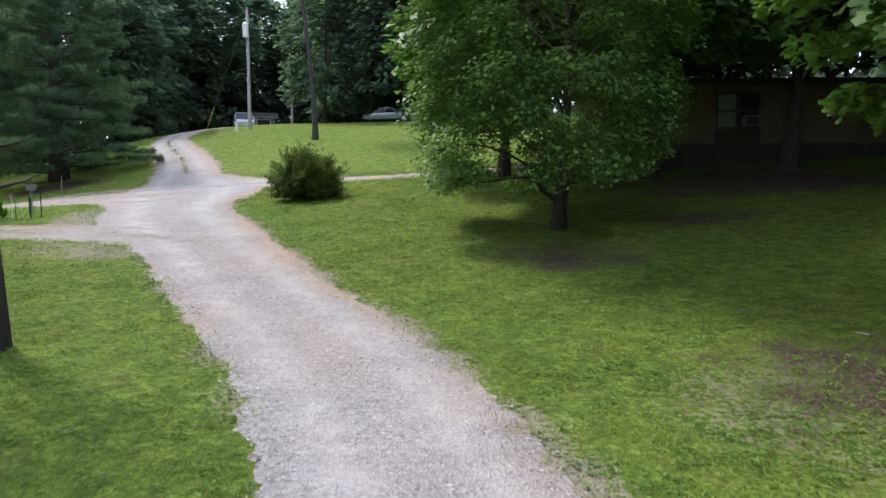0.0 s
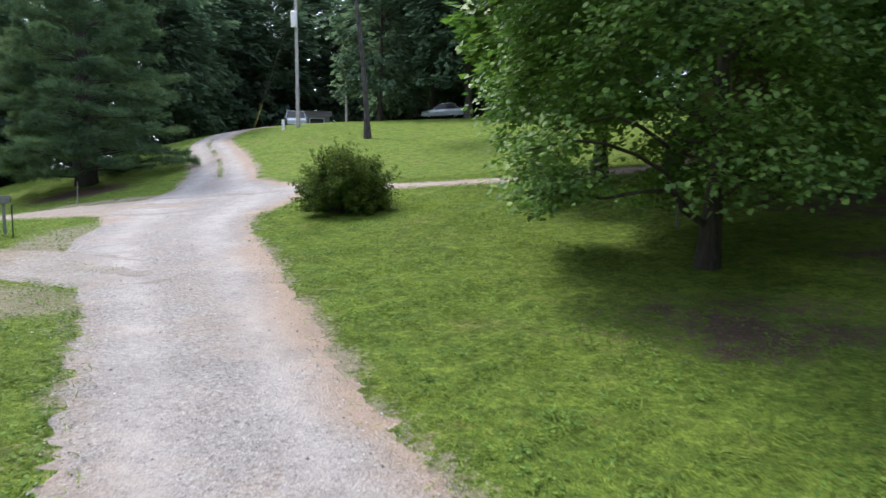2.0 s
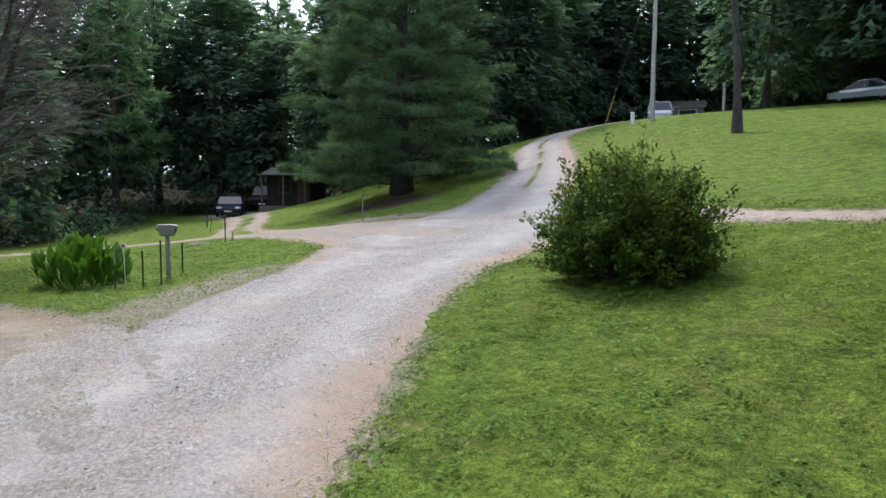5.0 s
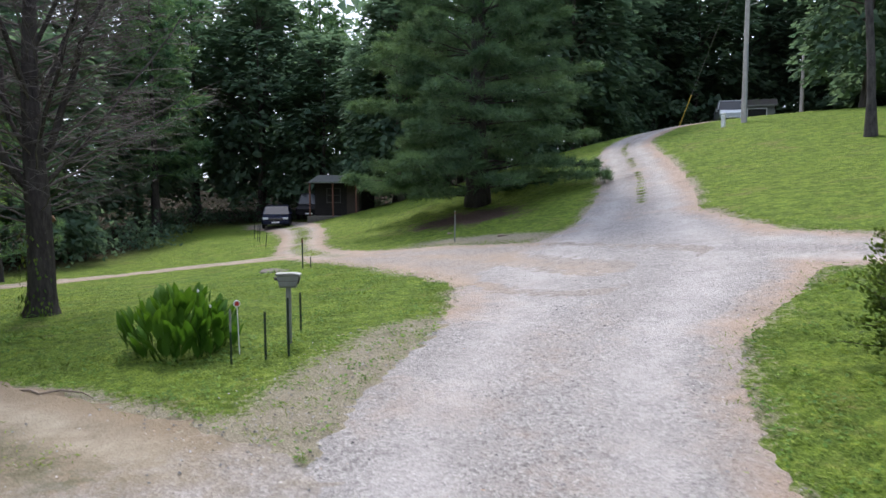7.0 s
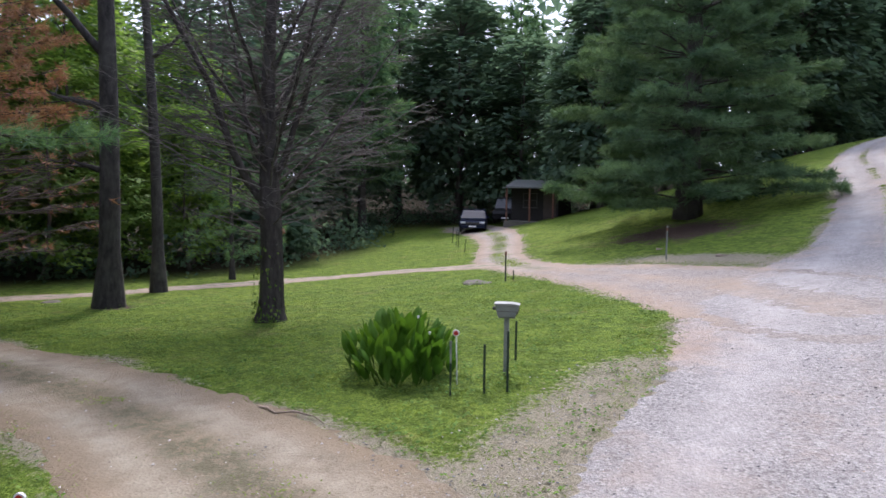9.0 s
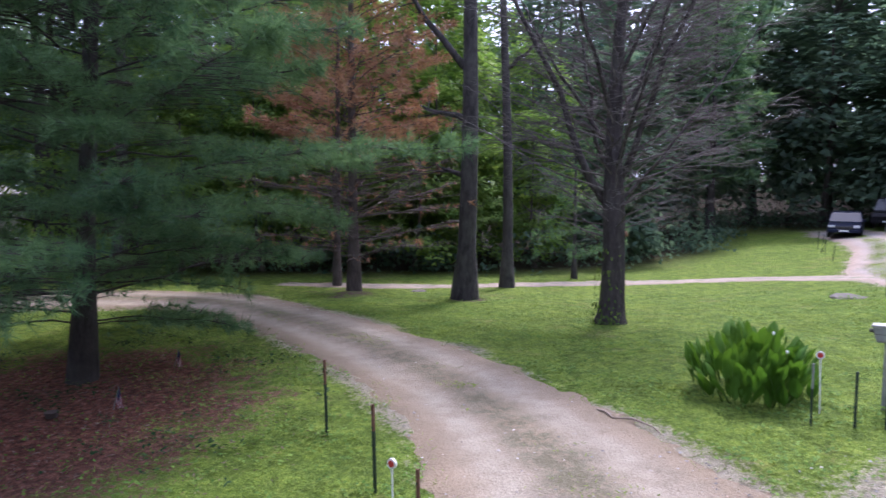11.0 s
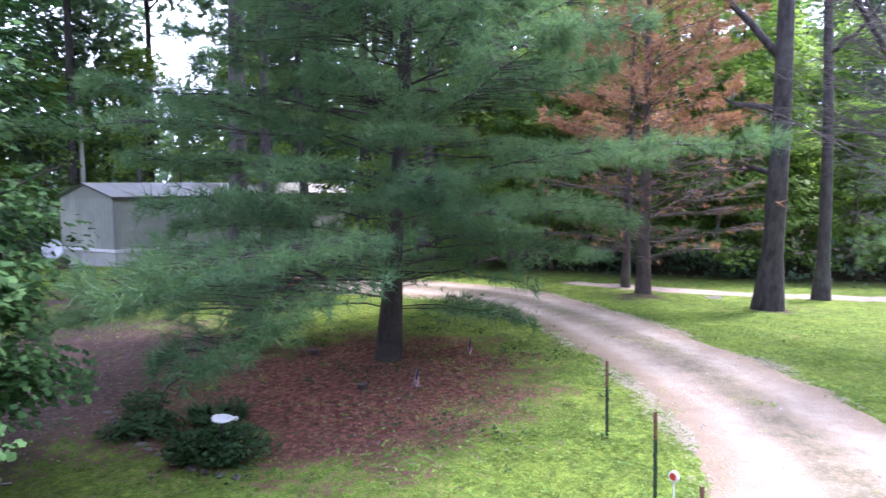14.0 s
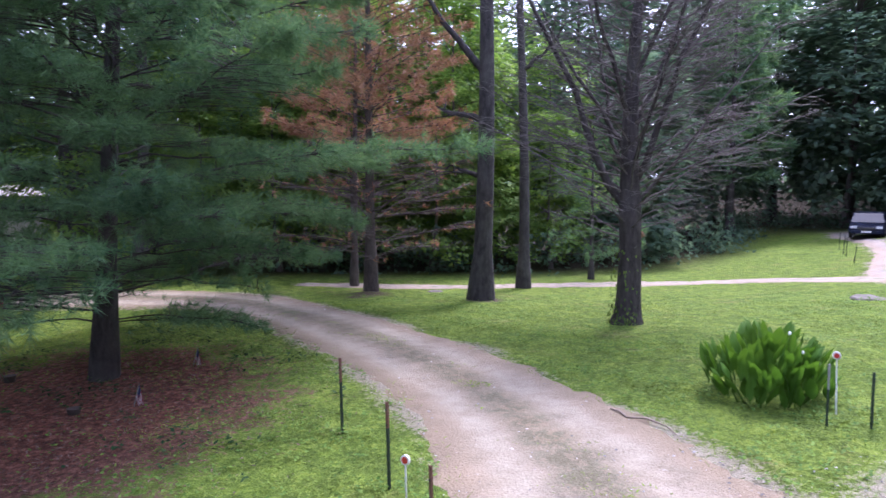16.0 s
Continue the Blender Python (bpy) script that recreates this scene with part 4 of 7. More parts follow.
    # broken dry stubs below the fork
    for z0, ang, l in ((1.9, -1.7, 1.2), (2.0, -2.2, 0.9), (2.25, 1.5, 1.3), (1.6, 0.4, 0.4)):
        fine.tube(limb_line((0, 0, z0), np.array([np.cos(ang), np.sin(ang), 0.35]), l, 0.1, 0.12, 6), np.linspace(0.028, 0.008, 6), 5)
    n = 420
    ang, z = rng.random(n) * 6.28, rng.random(n) ** 1.2 * 1.9
    r = 0.27 + 0.06 * rng.random(n) + 0.12 * np.exp(-z * 3)
    c = np.stack([r * np.cos(ang), r * np.sin(ang), z], 1)
    o = np.stack([np.cos(ang), np.sin(ang), 0.4 + 0 * z], 1)
    keep = rng.random(n) < np.clip(1.1 - z * 0.45, 0.15, 1)
    ivy.leaves(c[keep], (o + 0.4 * unit(n))[keep], np.tile([0, 0, -1.0], (keep.sum(), 1)), np.full(keep.sum(), 0.09), OVAL)
    ob = thing("bare_tree", Matrix.Translation(on(-20.4, 20.9, -0.05)), "leafless grey tree with fine twigs and ivy at its foot", "tree")
    part("trunk", wood.mesh("trunk", TRUNK_BARK, True), None, ob)
    part("twig_crown", fine.mesh("twig_crown", DEAD_TWIG), None, ob, "thin pale leafless branches and twigs")
    part("ivy", ivy.mesh("ivy", BUSH_LEAF), None, ob, "green ivy on the trunk")
    stub = bmesh.new()
    rod(stub, (0.03, 0.16, 1.95), (0.10, 0.34, 2.03), 0.075, 0.065, 12)
    part("cut_stub", stub, FRESH_WOOD, ob, "pale sawn branch stub")


FRESH_WOOD = rough_material("fresh_wood", (0.22, 0.115, 0.065), (0.34, 0.20, 0.12), 12, 0.8)
rng = np.random.default_rng(14)
bare_tree()

# near-black trunk at the roadside with bare low boughs
edge_wood, shading_crown = Shape(), Shape()
edge_wood.tube([(0, 0, 0), (-0.03, 0, 1), (-0.16, 0.02, 2.6), (-0.1, 0, 6), (-0.1, 0.1, 9)], [0.24, 0.2, 0.18, 0.14, 0.05], 12)
for z, ang, l, up in ((1.95, 1.3, 0.8, 0.3), (2.5, 1.5, 0.9, 0.15), (2.7, 3.4, 2.2, 0.4), (3.2, 4.6, 2.4, 0.5)):
    edge_wood.tube(limb_line((0, 0, z), np.array([np.cos(ang), np.sin(ang), up]), l, 0.1, 0.15, 7), np.linspace(0.035, 0.006, 7), 5)
# unseen leaf crown, set off to one side to shade the lawn
for _ in range(48):
    c = np.array([-2.6, -1.7, 7.2]) + unit(1)[0] * rng.uniform(0.6, 2.4)
    n = 70
    shading_crown.leaves(c + unit(n) * 0.6, unit(n) + np.array([0, 0, 0.8]), unit(n), np.full(n, 0.17), MAPLE)
plant_tree(("roadside_tree", edge_wood.mesh("trunk", PINE_BARK, True), shading_crown.mesh("crown", MAPLE_LEAF)), -3.5, 9.85, "dark trunk with bare low boughs beside the lane", "tree")


def bush():
    """A rounded shrub: many stems from one foot, fans of twigs and a close skin of small leaves with a ragged top."""
    wood, crown = Shape(), Shape()
    for k in range(205):
        ang, lift = rng.random() * 6.28, rng.random() ** 0.6
        wide = 1.18 * (1 + 0.10 * np.sin(3 * ang) + 0.08 * np.sin(5 * ang + 1))
        tilt = lift * 1.5
        tip = np.array([np.cos(ang) * np.sin(tilt) * wide, np.sin(ang) * np.sin(tilt) * wide, 0.36 + 1.2 * np.cos(tilt) ** 0.75 * rng.uniform(0.85, 1.08)])
        tip *= rng.uniform(0.72, 1.06)
        if k >= 150:
            # low arms that spread over the lawn
            out = rng.uniform(0.75, 1.12)
            tip = np.array([np.cos(ang) * out, np.sin(ang) * out, rng.uniform(0.10, 0.42)])
        foot = np.array([0.16 * np.cos(ang), 0.16 * np.sin(ang), 0.0])
        way = tip - foot
        line = limb_line(foot, way / np.linalg.norm(way), np.linalg.norm(way), 0.0, 0.10, 7)
        wood.tube(line, np.linspace(0.015, 0.004, 7), 4)
        for _ in range(7):
            i = rng.uniform(3.0, 6)
            a = np.array([np.interp(i, np.arange(7), line[:, j]) for j in range(3)])
            w = unit(1)[0] * 0.7 + way / np.linalg.norm(way) * 0.7 + np.array([0, 0, 0.25])
            b = limb_line(a, w, rng.uniform(0.15, 0.36), 0, 0.15, 4)
            wood.tube(b, [0.006, 0.005, 0.004, 0.002], 3)
            n = 40
            c = b[rng.integers(1, 4, n)] + unit(n) * (0.12 * rng.random(n))[:, None]
            c[:, 2] = np.maximum(c[:, 2], 0.06)
            crown.leaves(c, unit(n) + np.array([0, 0, 0.7]), unit(n) + w, 0.060 * (0.6 + 0.8 * rng.random(n)), OVAL)
    ob = thing("bush", Matrix.Translation(on(-5.5, 25.7, -0.02)), "round dense green shrub on the lawn", "bush")
    part("framework", wood.mesh("framework", BARK), None, ob)
    part("foliage", crown.mesh("foliage", BUSH_LEAF), None, ob)


bush()

# ---------- the woods ----------
rng = np.random.default_rng(31)
forest = [
    plant_tree(broadleaf("forest_tree", 17, 4.2, 0.2, 1.4, 250, 27, 0.58, CHIP, WOOD_LEAF, BARK, 1, (0.5, 0), (0, 0), 1.3, 0.5, 0.85, 22), -55, 31, "dense leafy forest tree", "tree", "forest trees"),
    plant_tree(broadleaf("forest_tree", 20, 3.8, 0.22, 2.6, 250, 27, 0.58, CHIP, WOOD_LEAF, BARK, 1, (-0.4, 0.3), (0, 0), 1.3, 0.45, 0.85, 22), -49, 25, "tall leafy forest tree", "tree", "forest trees"),
    plant_tree(broadleaf("forest_tree", 14, 3.6, 0.16, 0.6, 240, 28, 0.54, CHIP, WOOD_LEAF, BARK, 1, (0.3, -0.3), (0, 0), 1.15, 0.5, 0.9, 22), -53, 20, "leafy forest tree with low branches", "tree", "forest trees"),
    plant_tree(pine("forest_pine", 19, 3.6, 0.24, 4.0, 1.0, 6, 30, 6, 0.62, 0.12, PINE_NEEDLE, PINE_BARK, -0.05, bare=0.3, full=0.5, twigs=0), -36, 50, "tall dark forest pine", "pine tree", "forest pines"),
]


def fill_woods():
    """Trees in an uneven belt round the clearing, thickest along its edge."""
    spots, tries = [(-55, 31), (-49, 25), (-53, 20), (-36, 50)], 0
    while len(spots) < 72 and tries < 9000:
        tries += 1
        x, y = rng.uniform(-88, 52), rng.uniform(-52, 112)
        d = float(from_edge(x, y, CLEARING)[0])
        if d < 1.2 or d > 26 or rng.random() > math.exp(-d / 11):
            continue
        # a clearing behind the first trees lets the sun in
        if -62 < x < -31 and 1 < y < 25:
            continue
        if -50 < x < -36 and 24 < y < 35:
            continue
        # the sky shows through thin woods to the south
        gap = (3.0 if y > 26 or x > -25 else 5.4) if y > 5 else 7.6
        if min(math.hypot(x - a, y - b) for a, b in spots) < gap + 0.05 * d:
            continue
        spots.append((x, y))
        pick = forest[3] if rng.random() < (0.25 if y > 45 else 0.10) else forest[int(rng.integers(0, 3))]
        if y < 8 and pick is forest[2]:
            pick = forest[1]
        s = rng.uniform(0.8, 1.2)
        again(pick, x, y, rng.random() * 6.28, (s, s * rng.uniform(0.9, 1.15)))


fill_woods()
for x, y, k, a, s in ((-9.6, 58.6, 1, 0.3, (1.0, 0.9)), (-17.0, 60.5, 0, 1.3, (0.9, 0.9)), (-5.5, 60, 1, 2.2, (1.0, 0.95)), (-14.0, 64.5, 1, 4.0, (1.1, 1.0)), (-1, 56, 0, 5.0, (1.0, 1.0)), (-49.5, 47.5, 0, 2.5, (0.9, 0.8)), (-43.0, 49.0, 2, 0.9, (1.0, 0.9)), (-40.2, 47.2, 0, 3.9, (0.8, 0.8)), 
                      (-41.5, 26.2, 2, 3.0, (0.8, 0.75)), (-44.5, -7.0, 1, 2.0, (0.9, 1.05))):
    again(forest[k], x, y, a, s)

for x, y, k, a, s in ((-34.5, 53, 2, 0.6, (0.9, 0.8)), (-38.5, 51, 2, 1.9, (0.9, 0.8)), (-33.8, 58.5, 2, 2.9, (0.9, 0.8)), (-35, 76, 0, 0.6, (1.1, 1.0)), (-38.5, 71, 1, 1.6, (1.1, 1.0)), (-33.5, 84, 0, 2.6, (1.2, 1.1)), (-29, 89, 0, 3.6, (1.2, 1.1)), (-41, 80, 1, 4.6, (1.2, 1.1)), (-23, 92, 0, 5.6, (1.2, 1.1)), (-37, 64, 0, 0.1, (1.0, 0.95)), (-38.5, -20, 1, 2.1, (1.1, 1.1)), (-30.5, -18, 1, 3.1, (1.1, 1.1)), (-20.5, -18, 0, 3.3, (1.1, 1.0)), (-57, -5, 0, 0.5, (1.2, 1.1)), (-62, 4, 1, 1.7, (1.3, 1.1)), (-51, -12, 1, 2.7, (1.2, 1.1)), (-19, 76, 0, 0.5, (1.2, 1.1)), (-15.5, 70, 1, 1.5, (1.1, 1.0)), (-10.5, 68.5, 0, 2.5, (1.1, 1.1)), (-20.5, 83, 0, 3.5, (1.3, 1.2)), (-13, 78, 0, 4.5, (1.3, 1.2)), (-7, 73, 0, 5.5, (1.2, 1.2)), (-25, 84, 0, 0.8, (1.2, 1.2)), (-56.5, 45.8, 0, 0.4, (1.1, 1.1)), (-60.5, 42.5, 3, 1.4, (1.2, 1.0)), (-61, 49, 0, 2.4, (1.2, 1.15)), (-55, 51, 3, 0.9, (1.2, 1.0)), (-52.5, 36.0, 3, 2.9, (1.1, 1.0)), (-58.5, 37.0, 0, 5.0, (1.1, 1.1)), (-66, 45, 1, 3.4, (1.2, 1.1))):
    again(forest[k], x, y, a, s)
# tall trees with high crowns round the grey mobile home
rng = np.random.default_rng(47)
tall = plant_tree(broadleaf("tall_tree", 25, 5.8, 0.26, 12.2, 210, 32, 0.48, CHIP, WOOD_LEAF, GREY_BARK, 1, (0.5, 0.3), (0, 0), 1.3, 0.2, 0.8, 26), -26.8, 1.5, "tall straight tree with a high crown near the grey mobile home", "tree", "tall yard trees")
# copies added so that their unseen high crowns shade the yard
for x, y, a, s in ((-20.0, 5.3, 0.7, (1.0, 0.9)), (-38.2, 0.4, 4.2, (1.0, 0.95)), (-34.0, -1.4, 5.2, (1.0, 0.9)), (-31.8, 2.6, 0.6, (1.0, 0.95)), (-30.6, 6.0, 1.8, (0.95, 0.9)), (-36.5, 4.0, 2.8, (1.0, 0.95)), (-29.4, -11.2, 1.0, (1.0, 1.05)), (-34.5, -11.5, 2.5, (0.9, 1.0)), (-24.0, -13.2, 4.0, (1.0, 1.0)), (-17.5, -10.5, 3.2, (1.0, 1.0))):
    again(tall, x, y, a, s)

# added young trees along the wood's edge, sunlight put into their leaf colour
sapling = plant_tree(broadleaf("sapling", 7.5, 2.3, 0.09, 0.7, 120, 56, 0.215, CHIP, SUNLIT_LEAF, BARK, 1, (0.4, 0.2), (0, 0), 0.6, 0.3, 0.8, 3), -33.4, 13.2, "slender young tree with sunlit yellow-green put into its leaves", "tree", "saplings")
for x, y, a, s in ((-34.2, 16.4, 1.5, (1.0, 1.1)), (-34.6, 18.9, 2.5, (0.8, 0.75)), (-33.6, 10.4, 4.5, (1.0, 1.2)), (-32.0, 7.6, 0.9, (1.0, 1.0)),
                   (-36.6, 21.8, 3.5, (0.9, 0.9)), (-40.0, 22.4, 4.4, (1.2, 1.4)), (-44.0, 20, 3.4, (1.5, 1.9)), (-36.0, 13.6, 2.2, (1.3, 1.6)), (-37.0, 17.2, 0.2, (1.3, 1.7)), (-35.2, 11.2, 0.9, (1.2, 1.5)), (-35.0, 8.2, 1.9, (1.3, 1.6)), (-39.5, 12.6, 3.1, (1.5, 1.9)), (-41, 16, 0.4, (1.6, 2.0)), (-43, 9, 1.4, (1.6, 2.0)), (-45.5, 13.5, 2.4, (1.8, 2.3)), (-48, 18, 4.4, (1.8, 2.3)), (-53, 14, 3.3, (2.0, 2.5)), (-37.5, 5.5, 4.3, (1.4, 1.8)), (-56, 5, 5.3, (2.0, 2.5)), (-40.5, 2.5, 0.3, (1.6, 1.9)), (-50, 9, 5.4, (2.0, 2.4)), (-47, 4, 0.7, (1.8, 2.2)), (-31.4, 3.2, 3.0, (1.0, 1.1)), (-29.0, -12.6, 1.0, (1.1, 1.2)), (-33.2, -10.0, 5.0, (1.1, 1.3)), (-25.4, -14.6, 2.7, (1.2, 1.3)), (-37.0, -7.0, 4.1, (1.2, 1.3))):
    again(sapling, x, y, a, s)


def undergrowth():
    """Low leaves, saplings and brush along the foot of the woods."""
    leaves = Shape()
    pts = []
    while len(pts) < 700:
        x, y = rng.uniform(-66, 40), rng.uniform(-30, 92)
        d = float(from_edge(x, y, CLEARING)[0])
        if 0.2 < d < 9 and not (-40 < x < -22 and -9 < y < 9) and rng.random() < math.exp(-d / 5):
            pts.append((x, y))
    for x, y in pts:
        n = 60
        h = rng.uniform(0.5, 2.2)
        c = np.stack([x + rng.normal(size=n) * 0.6, y + rng.normal(size=n) * 0.6, float(land(x, y)) + h * rng.random(n) ** 0.8], 1)
        leaves.leaves(c, unit(n) * 0.7 + np.array([0, 0, 0.6]), unit(n), rng.uniform(0.18, 0.34, n), CHIP)
    tagged(new("undergrowth", leaves.mesh("undergrowth", WOOD_LEAF)), "tangled low green brush along the wood's edge", "undergrowth", kind="stuff")


undergrowth()


def far_woods():
    """The mass of woods behind the first rows: large leaf clumps with uneven tops and gaps."""
    leaves = Shape()
    n = 55000
    ang = rng.random(n) * 2 * np.pi
    r = rng.uniform(66, 105, n)
    x, y = -18 + r * np.cos(ang), 28 + r * np.sin(ang)
    top = 21 + 5 * wavy(x, y, 9.0) + 3 * wavy(x, y, 3.0)
    south = np.clip((-8 - y) / 30, 0, 1)
    z = land(x, y) + top * (1 - 0.45 * south) * rng.random(n) ** 0.9
    leaves.leaves(np.stack([x, y, z], 1), unit(n), unit(n), rng.uniform(0.9, 2.1, n), CHIP)
    tagged(new("far_woods", leaves.mesh("far_woods", WOOD_LEAF)), "distant dark green woods all round the clearing", "woods", kind="stuff")


far_woods()
# ---------- materials of made things ----------
def paint(name, c, rough=0.35, metal=0.0, coat=0.0, dust=0.35, sheen=0.5):
    m, nt, bsdf = material(name)
    pos = nt.nodes.new("ShaderNodeTexCoord").outputs["Object"]
    dirt = noise_tex(nt, 3.0, 5.0, 0.7, pos)
    nt.links.new(blend(nt, ramp(nt, dirt, (0.45, (0, 0, 0)), (0.8, (dust, dust, dust))), c, (0.16, 0.14, 0.11)), bsdf.inputs["Base Color"])
    bsdf.inputs["Roughness"].default_value, bsdf.inputs["Metallic"].default_value = rough, metal
    bsdf.inputs["Coat Weight"].default_value = coat
    bsdf.inputs["Specular IOR Level"].default_value = sheen
    return m


ALU_SIDING = rough_material("aluminium_siding", (0.215, 0.232, 0.195), (0.29, 0.305, 0.258), 1.2, 0.5, 0.0, 0.1, 0.004, (0.36, 0.37, 0.30), 30)
ALU_SKIRT = rough_material("aluminium_skirt", (0.31, 0.32, 0.29), (0.42, 0.425, 0.39), 1.5, 0.5, 0.0, 0.1, 0.004, (0.30, 0.33, 0.22), 30)
ROOF_METAL = rough_material("roof_metal", (0.38, 0.39, 0.37), (0.55, 0.55, 0.52), 1.0, 0.5, 0.2, 0.1, 0.004, (0.20, 0.20, 0.16), 20)
BROWN_SIDING = rough_material("brown_siding", (0.150, 0.105, 0.070), (0.200, 0.145, 0.100), 2.0, 0.7, 0, 0.15, 0.004, (0.10, 0.075, 0.05), 40)
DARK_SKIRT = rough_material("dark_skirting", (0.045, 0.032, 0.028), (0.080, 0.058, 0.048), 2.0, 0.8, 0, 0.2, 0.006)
DARK_ROOF = rough_material("dark_shingle", (0.036, 0.032, 0.030), (0.070, 0.062, 0.056), 4.0, 0.9, 0, 0.4, 0.01, (0.05, 0.06, 0.03))
WHITE_TRIM = rough_material("white_trim", (0.66, 0.66, 0.64), (0.76, 0.76, 0.74), 3.0, 0.5, 0, 0.05)
DARK_TRIM = rough_material("dark_trim", (0.040, 0.036, 0.034), (0.065, 0.058, 0.055), 3.0, 0.6)
WINDOW = glass_material("window_glass", (0.030, 0.036, 0.042))
CURTAIN = rough_material("curtain", (0.22, 0.24, 0.235), (0.31, 0.33, 0.32), 6.0, 0.9)
GALVANISED = rough_material("galvanised", (0.20, 0.22, 0.22), (0.30, 0.32, 0.315), 5.0, 0.4, 0.5, 0.1, 0.003, (0.26, 0.25, 0.22))
POLE_WOOD = rough_material("pole_wood", (0.33, 0.31, 0.29), (0.46, 0.44, 0.41), 5.0, 0.85, 0, 0.3, 0.01, None, 40)
LID_METAL = rough_material("lid_metal", (0.26, 0.28, 0.265), (0.37, 0.39, 0.37), 6.0, 0.5, 0.1, 0.1, 0.003, (0.28, 0.28, 0.24))
POST_WOOD = rough_material("post_wood", (0.15, 0.165, 0.145), (0.25, 0.265, 0.235), 8.0, 0.85, 0, 0.3, 0.004)
STAKE_GREEN = rough_material("stake_green", (0.014, 0.030, 0.020), (0.028, 0.052, 0.034), 12.0, 0.6, 0.1)
STAKE_RUST = rough_material("stake_rust", (0.110, 0.050, 0.034), (0.200, 0.090, 0.060), 14.0, 0.8)
WHITE_PLASTIC = rough_material("white_plastic", (0.70, 0.71, 0.70), (0.80, 0.80, 0.79), 8.0, 0.4)
RED_PLASTIC = paint("red_plastic", (0.42, 0.025, 0.020), 0.3)
BLACK_PLASTIC = paint("black_plastic", (0.018, 0.018, 0.020), 0.5)
YELLOW_PLASTIC = paint("yellow_plastic", (0.62, 0.48, 0.06), 0.5)
BLUE_CLOTH = paint("blue_cloth", (0.040, 0.044, 0.11), 0.9)
RED_CLOTH = paint("red_cloth", (0.30, 0.085, 0.095), 0.9)
WHITE_CLOTH = paint("white_cloth", (0.46, 0.40, 0.40), 0.9)
CERAMIC = paint("white_ceramic", (0.55, 0.57, 0.57), 0.3, 0.0, 0.0, 0.8)
TERRACOTTA = rough_material("terracotta", (0.14, 0.05, 0.04), (0.22, 0.08, 0.06), 8.0, 0.8)
TYRE = rough_material("tyre", (0.014, 0.014, 0.014), (0.026, 0.026, 0.026), 20.0, 0.85)
RIM = paint("rim", (0.45, 0.46, 0.48), 0.3, 0.8)
LAMP_CLEAR = paint("lamp_clear", (0.60, 0.62, 0.64), 0.1)
LAMP_RED = paint("lamp_red", (0.35, 0.02, 0.02), 0.15)
STONE = rough_material("stone", (0.085, 0.078, 0.066), (0.17, 0.155, 0.13), 7.0, 0.9, 0, 0.5, 0.02)
PALE_ROOT = rough_material("pale_root", (0.19, 0.15, 0.11), (0.33, 0.27, 0.21), 12.0, 0.9)


# ---------- buildings ----------
def window_unit(parent, x, y, z, w, h, frame_mat, pane_mat, sill=True, name="window"):
    """A sash window whose outside faces -y: frame, two panes with a rail between, sill."""
    win = part(name, boxed(x - w / 2, x + w / 2, y + 0.02, y + 0.05, z, z + h, bevel=0), UNLIT_INSIDE, parent)
    f = bmesh.new()
    for a in ((x - w / 2 - 0.04, x - w / 2 + 0.02, z - 0.04, z + h + 0.04), (x + w / 2 - 0.02, x + w / 2 + 0.04, z - 0.04, z + h + 0.04),
              (x - w / 2 + 0.02, x + w / 2 - 0.02, z - 0.04, z + 0.02), (x - w / 2 + 0.02, x + w / 2 - 0.02, z + h - 0.02, z + h + 0.04), (x - w / 2 + 0.02, x + w / 2 - 0.02, z + h / 2 - 0.025, z + h / 2 + 0.025)):
        box(f, a[0], a[1], y - 0.035, y + 0.02, a[2], a[3], 0.006)
    part("frame", f, frame_mat, win)
    for lo, hi in ((z + 0.02, z + h / 2 - 0.025), (z + h / 2 + 0.025, z + h - 0.02)):
        part("pane", boxed(x - w / 2 + 0.02, x + w / 2 - 0.02, y - 0.006, y + 0.002, lo, hi, bevel=0), pane_mat, win)
    if sill:
        part("sill", boxed(x - w / 2 - 0.06, x + w / 2 + 0.06, y - 0.07, y - 0.036, z - 0.07, z - 0.03, bevel=0.006), frame_mat, win)
    return win


# flat dark colour that stands for unlit rooms behind openings
UNLIT_INSIDE = rough_material("unlit_inside", (0.02, 0.02, 0.02), (0.03, 0.03, 0.03), 5.0, 0.9)


def ribbed(x0, x1, z0, z1, y, pitch, depth, axis="x"):
    """A sheet of ribbed metal siding: a stepped profile drawn upwards."""
    bm = bmesh.new()
    n = max(1, round((x1 - x0) / pitch))
    xs, p = [], (x1 - x0) / n
    for i in range(n):
        a = x0 + i * p
        xs += [(a, y), (a + 0.80 * p, y), (a + 0.86 * p, y - depth), (a + 0.94 * p, y - depth)]
    xs.append((x1, y))
    lo, hi = [], []
    for a, b in xs:
        q = (a, b) if axis == "x" else (b, a)
        lo.append(bm.verts.new((*q, z0)))
        hi.append(bm.verts.new((*q, z1)))
    for i in range(len(xs) - 1):
        bm.faces.new((lo[i], lo[i + 1], hi[i + 1], hi[i]))
    return bm


